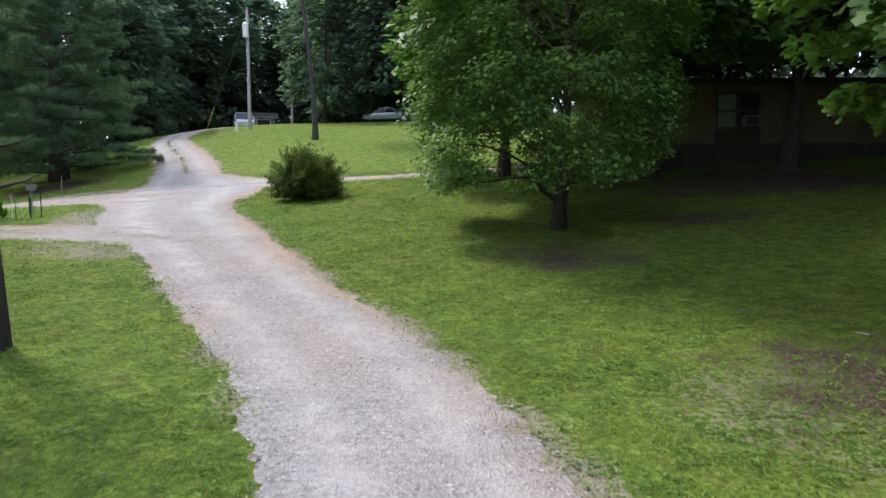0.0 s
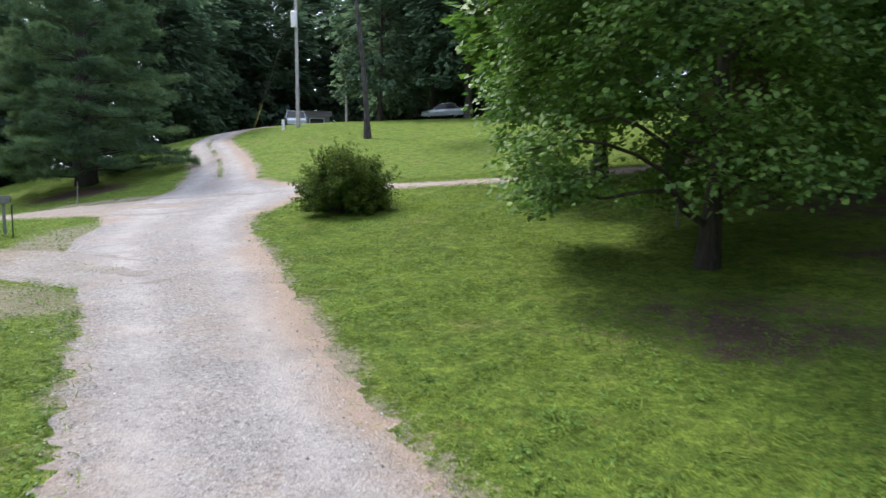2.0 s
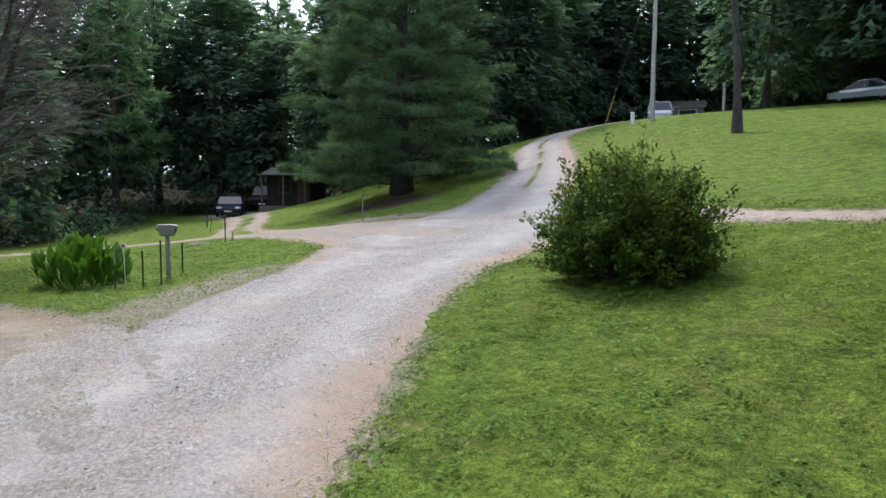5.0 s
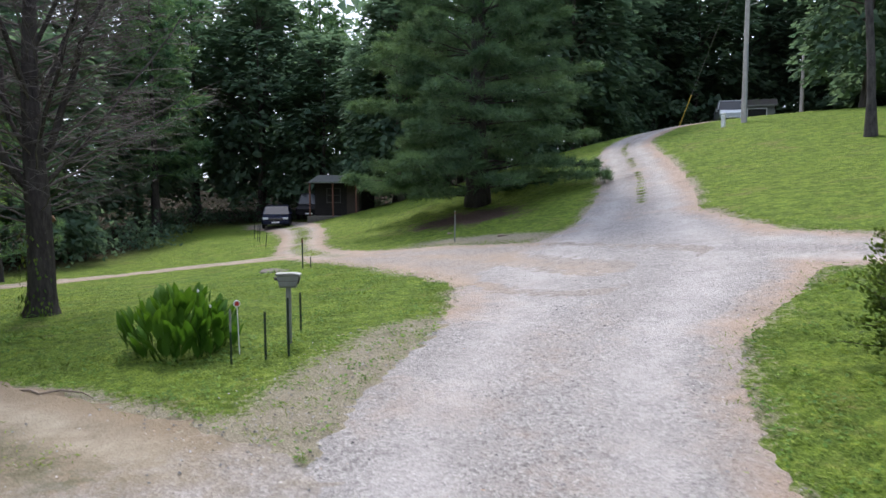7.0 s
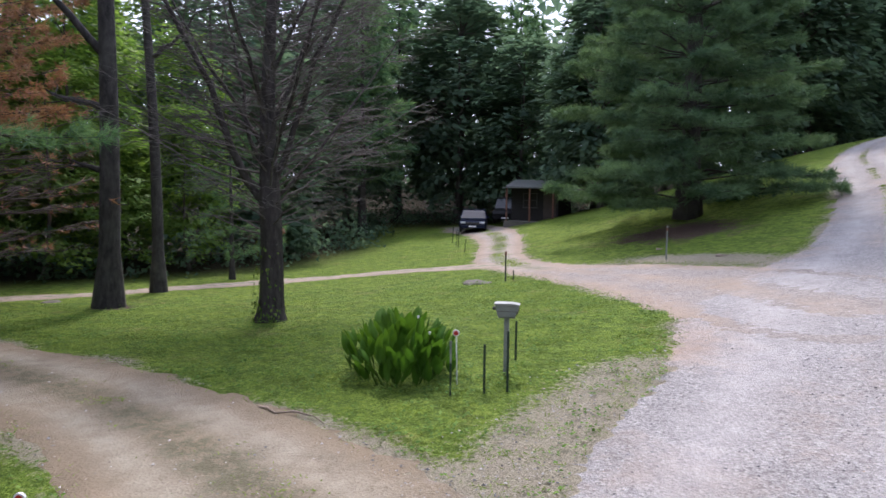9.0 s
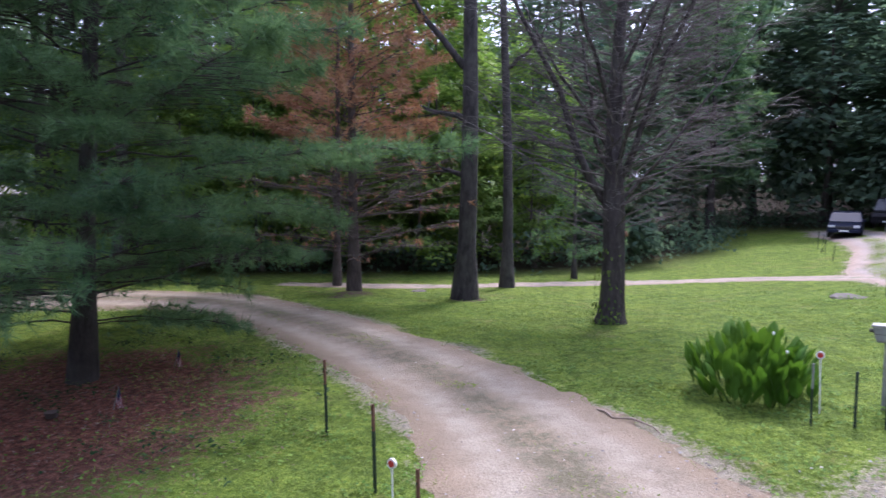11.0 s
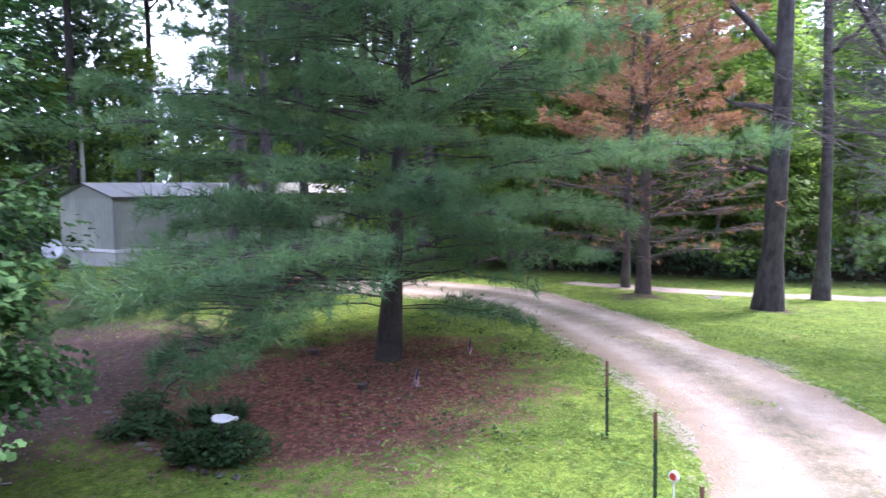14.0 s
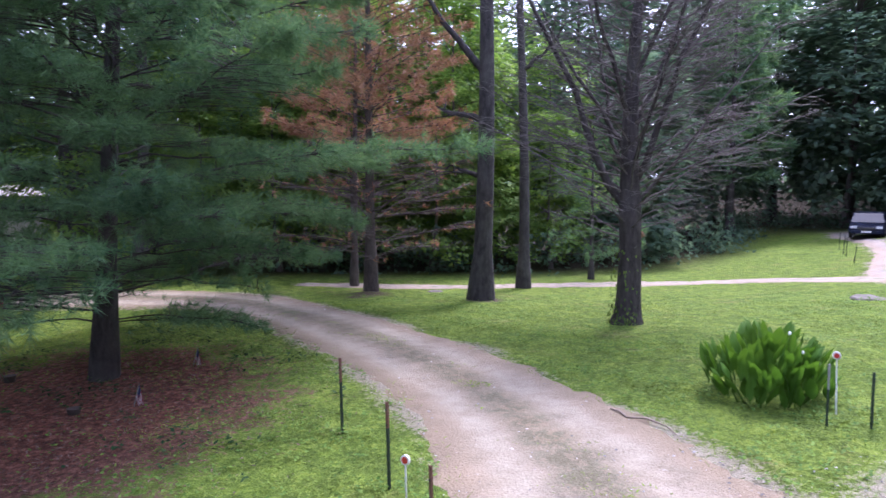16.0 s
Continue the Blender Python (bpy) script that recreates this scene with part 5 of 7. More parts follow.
def grey_trailer():
    """The old single-wide: ribbed aluminium walls, low gabled metal roof, pale skirting below a white band."""
    L, W, H0, H1, RIDGE = 15.0, 3.6, 0.62, 2.78, 0.52
    z = float(land(-26.5, -5.6)) - 0.02
    turn = math.atan2(0.16, -0.99)
    # local x runs along the long wall away from the corner; local +y points to the lawn side
    m = Matrix.LocRotScale((-26.5, -5.6, z), Euler((0, 0, turn)), None)
    ob = thing("mobile_home", m, "weathered grey aluminium mobile home with white skirting", "mobile home")
    core = bmesh.new()
    box(core, 0.03, L - 0.03, 0.03, W - 0.03, 0.0, H1)
    part("wall_core", core, ALU_SIDING, ob)
    for i in range(12):
        a = i * L / 12
        part("siding_panel", ribbed(a + 0.004, a + L / 12 - 0.004, H0 + 0.10, H1 - 0.03, -0.004, 0.21, 0.016), ALU_SIDING, ob)
        part("skirting_panel", ribbed(a + 0.006, a + L / 12 - 0.006, -0.05, H0 - 0.05, 0.012, 0.31, 0.012), ALU_SKIRT, ob, "streaked pale skirting panel")
    for i in range(3):
        a = i * W / 3
        part("siding_panel", ribbed(a + 0.004, a + W / 3 - 0.004, H0 + 0.10, H1 - 0.03, -0.004, 0.24, 0.014, "y"), ALU_SIDING, ob)
        part("skirting_panel", ribbed(a + 0.006, a + W / 3 - 0.006, -0.05, H0 - 0.05, 0.012, 0.3, 0.012, "y"), ALU_SKIRT, ob, "streaked pale skirting panel")
    band = bmesh.new()
    box(band, -0.05, L, -0.05, 0.0, H0 - 0.03, H0 + 0.09, 0.01)
    box(band, -0.05, 0.0, 0.002, W, H0 - 0.03, H0 + 0.09, 0.01)
    part("band", band, WHITE_TRIM, ob, "white band above the skirting")
    groove = bmesh.new()
    box(groove, -0.055, L, -0.058, -0.05, H0 + 0.02, H0 + 0.032)
    part("band_groove", groove, DARK_TRIM, ob)
    part("corner_trim", boxed(-0.035, 0.045, -0.035, 0.045, H0 + 0.1, H1, bevel=0.01), GALVANISED, ob, "grey corner strip")
    gable = prism([(0.0, H1), (W / 2, H1 + RIDGE), (W, H1)], -0.004, 0.05)
    bmesh.ops.transform(gable, matrix=Matrix.Rotation(radians(90), 4, "Z") @ Matrix.Scale(-1, 4, (0, 1, 0)), verts=gable.verts)
    bmesh.ops.recalc_face_normals(gable, faces=gable.faces)
    part("gable", gable, ALU_SIDING, ob, "grey gable end above the wall")
    for s in (0, 1):
        roof = bmesh.new()
        y0, y1 = (-0.16, W / 2) if s == 0 else (W + 0.16, W / 2)
        z0, z1 = H1 - 0.02, H1 + RIDGE + 0.02
        a = [roof.verts.new(p) for p in ((-0.14, y0, z0), (L + 0.14, y0, z0), (L + 0.14, y1, z1), (-0.14, y1, z1))]
        f = roof.faces.new(a)
        out = bmesh.ops.extrude_face_region(roof, geom=[f])["geom"]
        bmesh.ops.translate(roof, vec=(0, 0, 0.06), verts=[v for v in out if isinstance(v, bmesh.types.BMVert)])
        bmesh.ops.recalc_face_normals(roof, faces=roof.faces)
        slope = part("roof_slope", roof, ROOF_METAL, ob, "pale stained sheet-metal roof slope")
        for i in range(1, 16):
            x = i * L / 16
            seam = bmesh.new()
            rod(seam, (x, y0, z0 + 0.062), (x, y1, z1 + 0.062), 0.014, sides=6)
            part("seam", seam, ROOF_METAL, slope)
    drip = bmesh.new()
    box(drip, -0.16, L + 0.16, -0.175, -0.15, H1 - 0.07, H1 + 0.035, 0.005)
    part("drip_edge", drip, DARK_TRIM, ob, "dark drip edge under the roof")
    verge = bmesh.new()
    for y0, y1 in ((-0.16, W / 2), (W + 0.16, W / 2)):
        rod(verge, (-0.15, y0, H1 + 0.01), (-0.15, y1, H1 + RIDGE + 0.05), 0.03, sides=6)
    part("verge_trim", verge, DARK_TRIM, ob, "dark trim along the gable")
    window_unit(ob, 4.6, -0.03, 1.55, 0.42, 0.95, DARK_TRIM, WINDOW)
    window_unit(ob, 7.0, -0.03, 1.45, 0.75, 1.05, DARK_TRIM, WINDOW)
    window_unit(ob, 10.6, -0.03, 1.5, 0.9, 0.95, DARK_TRIM, WINDOW)
    door = part("door", boxed(8.4, 9.25, -0.045, -0.004, 0.66, 2.62, bevel=0.01), WHITE_TRIM, ob, "white trailer door")
    part("door_handle", rod(bmesh.new(), (9.15, -0.09, 1.6), (9.15, -0.04, 1.6), 0.03), GALVANISED, door)
    ac = part("air_conditioner", boxed(6.72, 7.28, -0.50, -0.07, 1.42, 1.84, bevel=0.02), GALVANISED, ob, "boxy grey window air conditioner")
    for i in range(9):
        part("louvre", boxed(6.76, 7.24, -0.512, -0.502, 1.46 + i * 0.04, 1.48 + i * 0.04, bevel=0), DARK_TRIM, ac)
    for x, y, h, r in ((3.0, 2.4, 0.55, 0.14), (4.8, 1.9, 0.42, 0.08)):
        c = bmesh.new()
        rod(c, (x, y, H1 + 0.3), (x, y, H1 + 0.55 + h), r * 0.7)
        rod(c, (x, y, H1 + 0.55 + h), (x, y, H1 + 0.66 + h), r, r * 0.75)
        part("roof_vent", c, DARK_TRIM, ob, "dark roof vent pipe")


def gabled_box(ob, L, W, H, ridge, over, wall, roof_mat, trim):
    """Walls with clapboards, two roof slopes and trim; x is the length, the front faces -y."""
    core = bmesh.new()
    box(core, 0.02, L - 0.02, 0.02, W - 0.02, 0, H)
    part("wall_core", core, wall, ob)
    for i in range(int(H / 0.2)):
        z = i * H / int(H / 0.2)
        part("clapboard", boxed(0, L, -0.022, -0.002, z + 0.004, z + H / int(H / 0.2) - 0.004, bevel=0.004), wall, ob)
    for s in (0, 1):
        y0, y1 = (-over, W / 2) if s == 0 else (W + over, W / 2)
        bm = bmesh.new()
        f = bm.faces.new([bm.verts.new(p) for p in ((-over, y0, H - 0.03), (L + over, y0, H - 0.03), (L + over, y1, H + ridge), (-over, y1, H + ridge))])
        out = bmesh.ops.extrude_face_region(bm, geom=[f])["geom"]
        bmesh.ops.translate(bm, vec=(0, 0, 0.07), verts=[v for v in out if isinstance(v, bmesh.types.BMVert)])
        bmesh.ops.recalc_face_normals(bm, faces=bm.faces)
        part("roof_slope", bm, roof_mat, ob)
    for x in (0.0, L):
        g = prism([(0, H), (W / 2, H + ridge), (W, H)], -0.02, 0.02)
        bmesh.ops.transform(g, matrix=Matrix.Translation((x, 0, 0)) @ Matrix.Rotation(radians(90), 4, "Z"), verts=g.verts)
        part("gable", g, wall, ob)
    part("fascia", boxed(-over, L + over, -over - 0.03, -over - 0.005, H - 0.08, H + 0.05, bevel=0.005), trim, ob)


def brown_home():
    """The brown mobile home in the shade of the trees."""
    c, s = math.cos(radians(10)), math.sin(radians(10))
    x0, y0 = 8.7 - 4.4 * c, 27.9 - 4.4 * s
    z = float(land(8.7, 28.0)) - 0.15
    m = Matrix.LocRotScale((x0, y0, z), Euler((0, 0, radians(10))), None)
    ob = thing("mobile_home", m, "brown mobile home with dark skirting under shade trees", "mobile home")
    L, W, H = 16.0, 4.2, 2.85
    box_bm = bmesh.new()
    box(box_bm, 0.02, L - 0.02, 0.02, W, 0.0, H)
    part("wall_core", box_bm, BROWN_SIDING, ob)
    for i in range(16):
        a = i * L / 16
        part("siding_panel", ribbed(a + 0.003, a + L / 16 - 0.003, 0.86, H - 0.02, 0.0, 0.2, 0.012), BROWN_SIDING, ob)
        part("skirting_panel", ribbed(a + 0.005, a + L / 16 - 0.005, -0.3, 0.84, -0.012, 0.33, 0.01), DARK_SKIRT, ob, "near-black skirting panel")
    part("sill_board", boxed(0, L, -0.05, -0.014, 0.82, 0.90, bevel=0.008), DARK_TRIM, ob)
    roof = prism([(-0.45, H), (-0.45, H + 0.16), (W / 2, H + 0.5), (W + 0.3, H + 0.16), (W + 0.3, H)], -0.2, L + 0.2)
    bmesh.ops.transform(roof, matrix=Matrix.Rotation(radians(90), 4, "Z") @ Matrix.Scale(-1, 4, (0, 1, 0)), verts=roof.verts)
    bmesh.ops.recalc_face_normals(roof, faces=roof.faces)
    part("roof", roof, DARK_ROOF, ob, "low dark roof with deep eaves")
    part("fascia", boxed(-0.2, L + 0.2, -0.49, -0.452, H - 0.04, H + 0.15, bevel=0.01), DARK_TRIM, ob)
    for x in (4.32, 5.06):
        window_unit(ob, x, -0.02, 1.42, 0.64, 1.12, DARK_TRIM, CURTAIN if x < 5 else WINDOW, False)
    part("window_surround", boxed(3.92, 5.46, -0.018, -0.002, 0.9, 1.36, bevel=0), DARK_SKIRT, ob)
    window_unit(ob, 11.5, -0.02, 1.38, 1.0, 1.05, DARK_TRIM, WINDOW, False)
    ac = part("air_conditioner", boxed(4.80, 5.32, -0.36, -0.06, 1.44, 1.80, bevel=0.02), GALVANISED, ob, "window air conditioner")
    part("grille", boxed(4.84, 5.28, -0.372, -0.362, 1.48, 1.76, bevel=0), DARK_TRIM, ac)


# near-black base colour of the cabin's walls and trim
CABIN_WOOD = rough_material("dark_cabin_wood", (0.010, 0.009, 0.009), (0.024, 0.020, 0.018), 6.0, 0.8)


def cabin_and_shed():
    # dark cabin with a tin roof behind the parked cars
    m = Matrix.LocRotScale(on(-44.9, 43.6, 0.35), Euler((0, 0, radians(38))), None)
    ob = thing("cabin", m, "small dark wooden cabin with a tin roof and porch", "cabin")
    gabled_box(ob, 3.2, 3.6, 2.2, 0.45, 0.35, CABIN_WOOD, GALVANISED, CABIN_WOOD)
    part("plinth", boxed(-0.1, 3.7, -1.3, 3.7, -1.2, 0.0, bevel=0.02), STONE, ob, "grey block plinth")
    window_unit(ob, 1.3, -0.01, 0.9, 0.9, 0.9, DARK_TRIM, WINDOW)
    part("door", boxed(2.2, 3.05, -0.03, -0.004, 0.02, 2.0, bevel=0.01), DARK_SKIRT, ob)
    for x in (0.05, 1.6, 3.15):
        part("porch_post", boxed(x - 0.05, x + 0.05, -1.2, -1.1, 0.0, 2.15, bevel=0.01), STAKE_RUST, ob)
    part("porch_roof", prism([(-0.2, 2.16), (-0.2, 2.22), (3.4, 2.22), (3.4, 2.16)], -1.35, -0.36), GALVANISED, ob, "grey tin porch roof")
    # grey shed at the top of the hill
    m = Matrix.LocRotScale(on(-30.6, 72.2, -0.1), Euler((0, 0, radians(24))), None)
    ob = thing("shed", m, "small weathered grey shed with an open dark doorway", "shed")
    gabled_box(ob, 3.8, 3.2, 2.0, 0.6, 0.2, POST_WOOD, DARK_ROOF, POST_WOOD)
    # solid dark panel on the wall paints the darkness of the opening
    part("doorway", boxed(1.9, 3.2, -0.03, -0.002, 0.0, 1.75, bevel=0), UNLIT_INSIDE, ob, "dark panel in place of the unlit doorway")
    frame_bm = bmesh.new()
    for a in ((1.82, 1.9, 0, 1.83), (3.2, 3.28, 0, 1.83), (1.9, 3.2, 1.75, 1.83)):
        box(frame_bm, a[0], a[1], -0.05, -0.002, a[2], a[3], 0.006)
    part("door_frame", frame_bm, WHITE_TRIM, ob)


grey_trailer()
brown_home()
cabin_and_shed()


# ---------- vehicles ----------
def car(label, m, colour, tall=False, group=""):
    """A parked car, front along +x: lofted body, dark glasshouse, roof, lamps and four wheels."""
    ob = thing("car", m, label, "car", group)
    body_mat = colour
    if tall:
        L, W, belt, roof = 4.7, 1.86, 1.05, 1.75
        cab = [(-2.25, belt), (-2.15, roof - 0.08), (-1.9, roof), (0.35, roof), (0.55, roof - 0.04), (1.15, belt)]
        deck = [(-2.35, 0.45, belt - 0.05), (-2.2, 0.32, belt), (0.9, 0.30, belt), (1.3, 0.30, belt - 0.02), (2.2, 0.34, 0.92), (2.35, 0.42, 0.72)]
    else:
        L, W, belt, roof = 4.6, 1.78, 0.90, 1.42
        cab = [(-1.75, belt), (-1.15, roof - 0.04), (-0.85, roof), (0.15, roof), (0.35, roof - 0.03), (1.05, belt)]
        deck = [(-2.3, 0.42, 0.84), (-2.15, 0.28, 0.93), (-1.6, 0.25, 0.93), (0.95, 0.25, 0.90), (1.6, 0.26, 0.84), (2.15, 0.30, 0.74), (2.3, 0.40, 0.58)]
    prof = [(-1.0, 0.0), (-1.0, 0.62), (-0.94, 0.92), (-0.80, 1.0), (0.80, 1.0), (0.94, 0.92), (1.0, 0.62), (1.0, 0.0)]
    rings = []
    for i, (x, lo, hi) in enumerate(deck):
        pinch = 0.90 if i in (0, len(deck) - 1) else 0.985 if i in (1, len(deck) - 2) else 1.0
        rings.append([(x, u * W / 2 * pinch, lo + (hi - lo) * v) for u, v in prof])
    v = np.array(rings).reshape(-1, 3)
    k = len(prof)
    f = [(i * k + j, i * k + (j + 1) % k, (i + 1) * k + (j + 1) % k, (i + 1) * k + j) for i in range(len(deck) - 1) for j in range(k)]
    me = np_mesh("body", v, [np.array(f), np.array([list(range(k))[::-1], [(len(deck) - 1) * k + j for j in range(k)]])], body_mat)
    body = part("body", me, None, ob)
    tumble = 0.80
    glass = bmesh.new()
    rows = []
    for x, z in cab:
        q = (z - belt) / (roof - belt)
        w = W / 2 * (0.95 + (tumble - 0.95) * q)
        rows.append((glass.verts.new((x, -w, z)), glass.verts.new((x, w, z))))
    for a, b in zip(rows, rows[1:]):
        glass.faces.new((a[0], a[1], b[1], b[0]))
    glass.faces.new([r[0] for r in rows])
    glass.faces.new([r[1] for r in rows][::-1])
    bmesh.ops.recalc_face_normals(glass, faces=glass.faces)
    cabin = part("glasshouse", glass, WINDOW, ob, "dark tinted windows")
    x0, x1 = cab[2][0] - 0.12, cab[3][0] + 0.12
    part("roof_panel", boxed(x0, x1, -W / 2 * tumble - 0.012, W / 2 * tumble + 0.012, roof - 0.03, roof + 0.035, bevel=0.03), body_mat, ob)
    for s in (-1, 1):
        for x, top in ((cab[0][0], cab[1]), (-0.25, (-0.25, roof)), (cab[-1][0], cab[-2])):
            p = bmesh.new()
            rod(p, (x, s * W / 2 * 0.955, belt - 0.02), (top[0], s * (W / 2 * tumble + 0.012), top[1]), 0.035, 0.03, 6)
            part("pillar", p, body_mat, cabin)
        part("mirror", boxed(0.78, 0.92, s * W / 2 * 1.0 - 0.07, s * W / 2 + 0.09 * s + 0.05, belt, belt + 0.13, bevel=0.02), body_mat, ob)
        part("headlight", boxed(2.10, 2.30, s * 0.62 - 0.17, s * 0.62 + 0.17, 0.60, 0.74, bevel=0.03), LAMP_CLEAR, ob, "clear headlight")
        part("tail_light", boxed(-2.33, -2.16, s * 0.64 - 0.15, s * 0.64 + 0.15, 0.66, 0.84, bevel=0.03), LAMP_RED, ob, "red tail light")
        for x in (-1.4, 1.42):
            wheel = part("wheel", rod(bmesh.new(), (x, s * (W / 2 - 0.22), 0.33), (x, s * (W / 2 - 0.05), 0.33), 0.20, sides=20), DARK_TRIM, ob)
            tyre = Shape()
            a = np.linspace(0, 2 * np.pi, 25)[:-1]
            ring = np.stack([x + 0.27 * np.cos(a), 0 * a + s * (W / 2 - 0.10), 0.33 + 0.27 * np.sin(a)], 1)
            tyre.tube(np.vstack([ring, ring[:2]]), np.full(26, 0.085), 8)
            part("tyre", tyre.mesh("tyre", TYRE, True), None, wheel)
            part("rim", rod(bmesh.new(), (x, s * (W / 2 - 0.06), 0.33), (x, s * (W / 2 - 0.015), 0.33), 0.19, 0.16, 20), RIM, wheel, "grey metal rim")
    part("bumper", boxed(2.18, 2.36, -W / 2 * 0.86, W / 2 * 0.86, 0.32, 0.50, bevel=0.04), body_mat, ob)
    part("grille", boxed(2.24, 2.345, -0.42, 0.42, 0.54, 0.68, bevel=0.02), BLACK_PLASTIC, ob, "black grille")
    part("number_plate", boxed(2.362, 2.372, -0.24, 0.24, 0.38, 0.48, bevel=0), WHITE_PLASTIC, ob, "plain pale plate")
    return ob


SILVER = paint("silver_paint", (0.42, 0.46, 0.47), 0.3, 0.6, 0.4)
NAVY = paint("navy_paint", (0.010, 0.014, 0.034), 0.35, 0.0, 0.0, 0.04, 0.12)
BLACK_PAINT = paint("black_paint", (0.006, 0.006, 0.008), 0.35, 0.0, 0.0, 0.04, 0.12)
car("navy blue sedan parked at the end of the track", Matrix.LocRotScale(on(-46.4, 41.6, 0.0), Euler((0, 0, radians(-33))), None), NAVY)
car("black sport utility car parked beside the cabin", Matrix.LocRotScale(on(-47.6, 45.2, 0.1), Euler((0, 0, radians(-40))), None), BLACK_PAINT, True)
car("silver sedan parked on the grassy hill", Matrix.LocRotScale(on(-11.95, 61.2, 0.0), Euler((0, 0, radians(172))), Vector((0.78, 0.78, 0.78))), SILVER)
car("silver sport utility car parked by the shed", Matrix.LocRotScale(on(-28.3, 68.6, 0.0), Euler((0, 0, radians(-60))), None), SILVER, True)
# ---------- poles and wires ----------
def utility_pole(x, y, height, r, label, transformer):
    ob = thing("utility_pole", Matrix.Translation(on(x, y, -0.1)), label, "utility pole", "utility poles")
    sh = Shape()
    sh.tube([(0, 0, z) for z in np.linspace(0, height, 7)], np.linspace(r, r * 0.68, 7), 14)
    part("shaft", sh.mesh("shaft", POLE_WOOD, True), None, ob)
    part("shaft_top", rod(bmesh.new(), (0, 0, height - 0.02), (0, 0, height + 0.01), r * 0.68, sides=14), POLE_WOOD, ob)
    if transformer:
        can = bmesh.new()
        rod(can, (-0.02, -0.30, height - 2.05), (-0.02, -0.30, height - 1.05), 0.21, sides=18)
        rod(can, (-0.02, -0.30, height - 1.05), (-0.02, -0.30, height - 0.97), 0.21, 0.12, 18)
        tank = part("transformer", can, WHITE_PLASTIC, ob, "pale grey transformer can")
        part("bushing", rod(bmesh.new(), (-0.02, -0.36, height - 0.97), (-0.02, -0.36, height - 0.75), 0.035), DARK_TRIM, tank)
        part("bracket", boxed(-0.05, 0.03, -0.2, -0.06, height - 1.7, height - 1.3), GALVANISED, ob)
        part("insulator", rod(bmesh.new(), (0, 0, height), (0, 0, height + 0.22), 0.05, 0.03), GALVANISED, ob)
        arm = bmesh.new()
        rod(arm, (0, 0, height - 3.0), (0.55, -0.1, height - 2.95), 0.025)
        part("arm", arm, GALVANISED, ob)
        part("conduit", rod(bmesh.new(), (0.16, -0.05, 0), (0.12, -0.05, height * 0.45), 0.03), GALVANISED, ob)
    return ob


utility_pole(-20.45, 53.3, 8.85, 0.14, "pale wooden utility pole with a transformer on the bank", True)
utility_pole(-23.8, 70.0, 5.6, 0.13, "short grey wooden pole at the wood's edge", False)
utility_pole(-29.6, -10.6, 7.0, 0.12, "grey service pole behind the trailer", False)


def wire(name, a, b, sag, r, label):
    cu = Shape()
    t = np.linspace(0, 1, 16)[:, None]
    p = np.array(a) * (1 - t) + np.array(b) * t
    p[:, 2] -= sag * 4 * (t * (1 - t))[:, 0]
    cu.tube(p, np.full(16, r), 5)
    tagged(new(name, cu.mesh(name, DARK_TRIM)), label, "wire")


pole_top = on(-20.45, 53.3, 8.6)
wire("overhead_wire", pole_top, (-60, 57, 15.5), 0.9, 0.012, "thin dark overhead wire from the utility pole")
wire("overhead_wire", pole_top, (-23.8, 70.0, 13.0), 0.2, 0.012, "thin dark overhead wire from the utility pole")
guy = thing("guy_wire", Matrix.Translation(on(-27.0, 58.8, -0.1)), "leaning guy wire with a yellow plastic guard", "guy wire")
top = pole_top - on(-27.0, 58.8, -0.1)
part("cable", rod(bmesh.new(), (0, 0, 0), top, 0.012, sides=6), GALVANISED, guy)
part("guard", rod(bmesh.new(), top * 0.0, top.normalized() * 2.6, 0.028, sides=8), YELLOW_PLASTIC, guy, "yellow guard tube")
pedestal = thing("marker_post", Matrix.Translation(on(-20.9, 52.0, -0.05)), "short white utility pedestal in the grass", "marker post")
part("shaft", boxed(-0.09, 0.09, -0.08, 0.08, 0, 0.62, bevel=0.03), WHITE_PLASTIC, pedestal)
part("cap", boxed(-0.105, 0.105, -0.095, 0.095, 0.63, 0.72, bevel=0.03), WHITE_PLASTIC, pedestal)


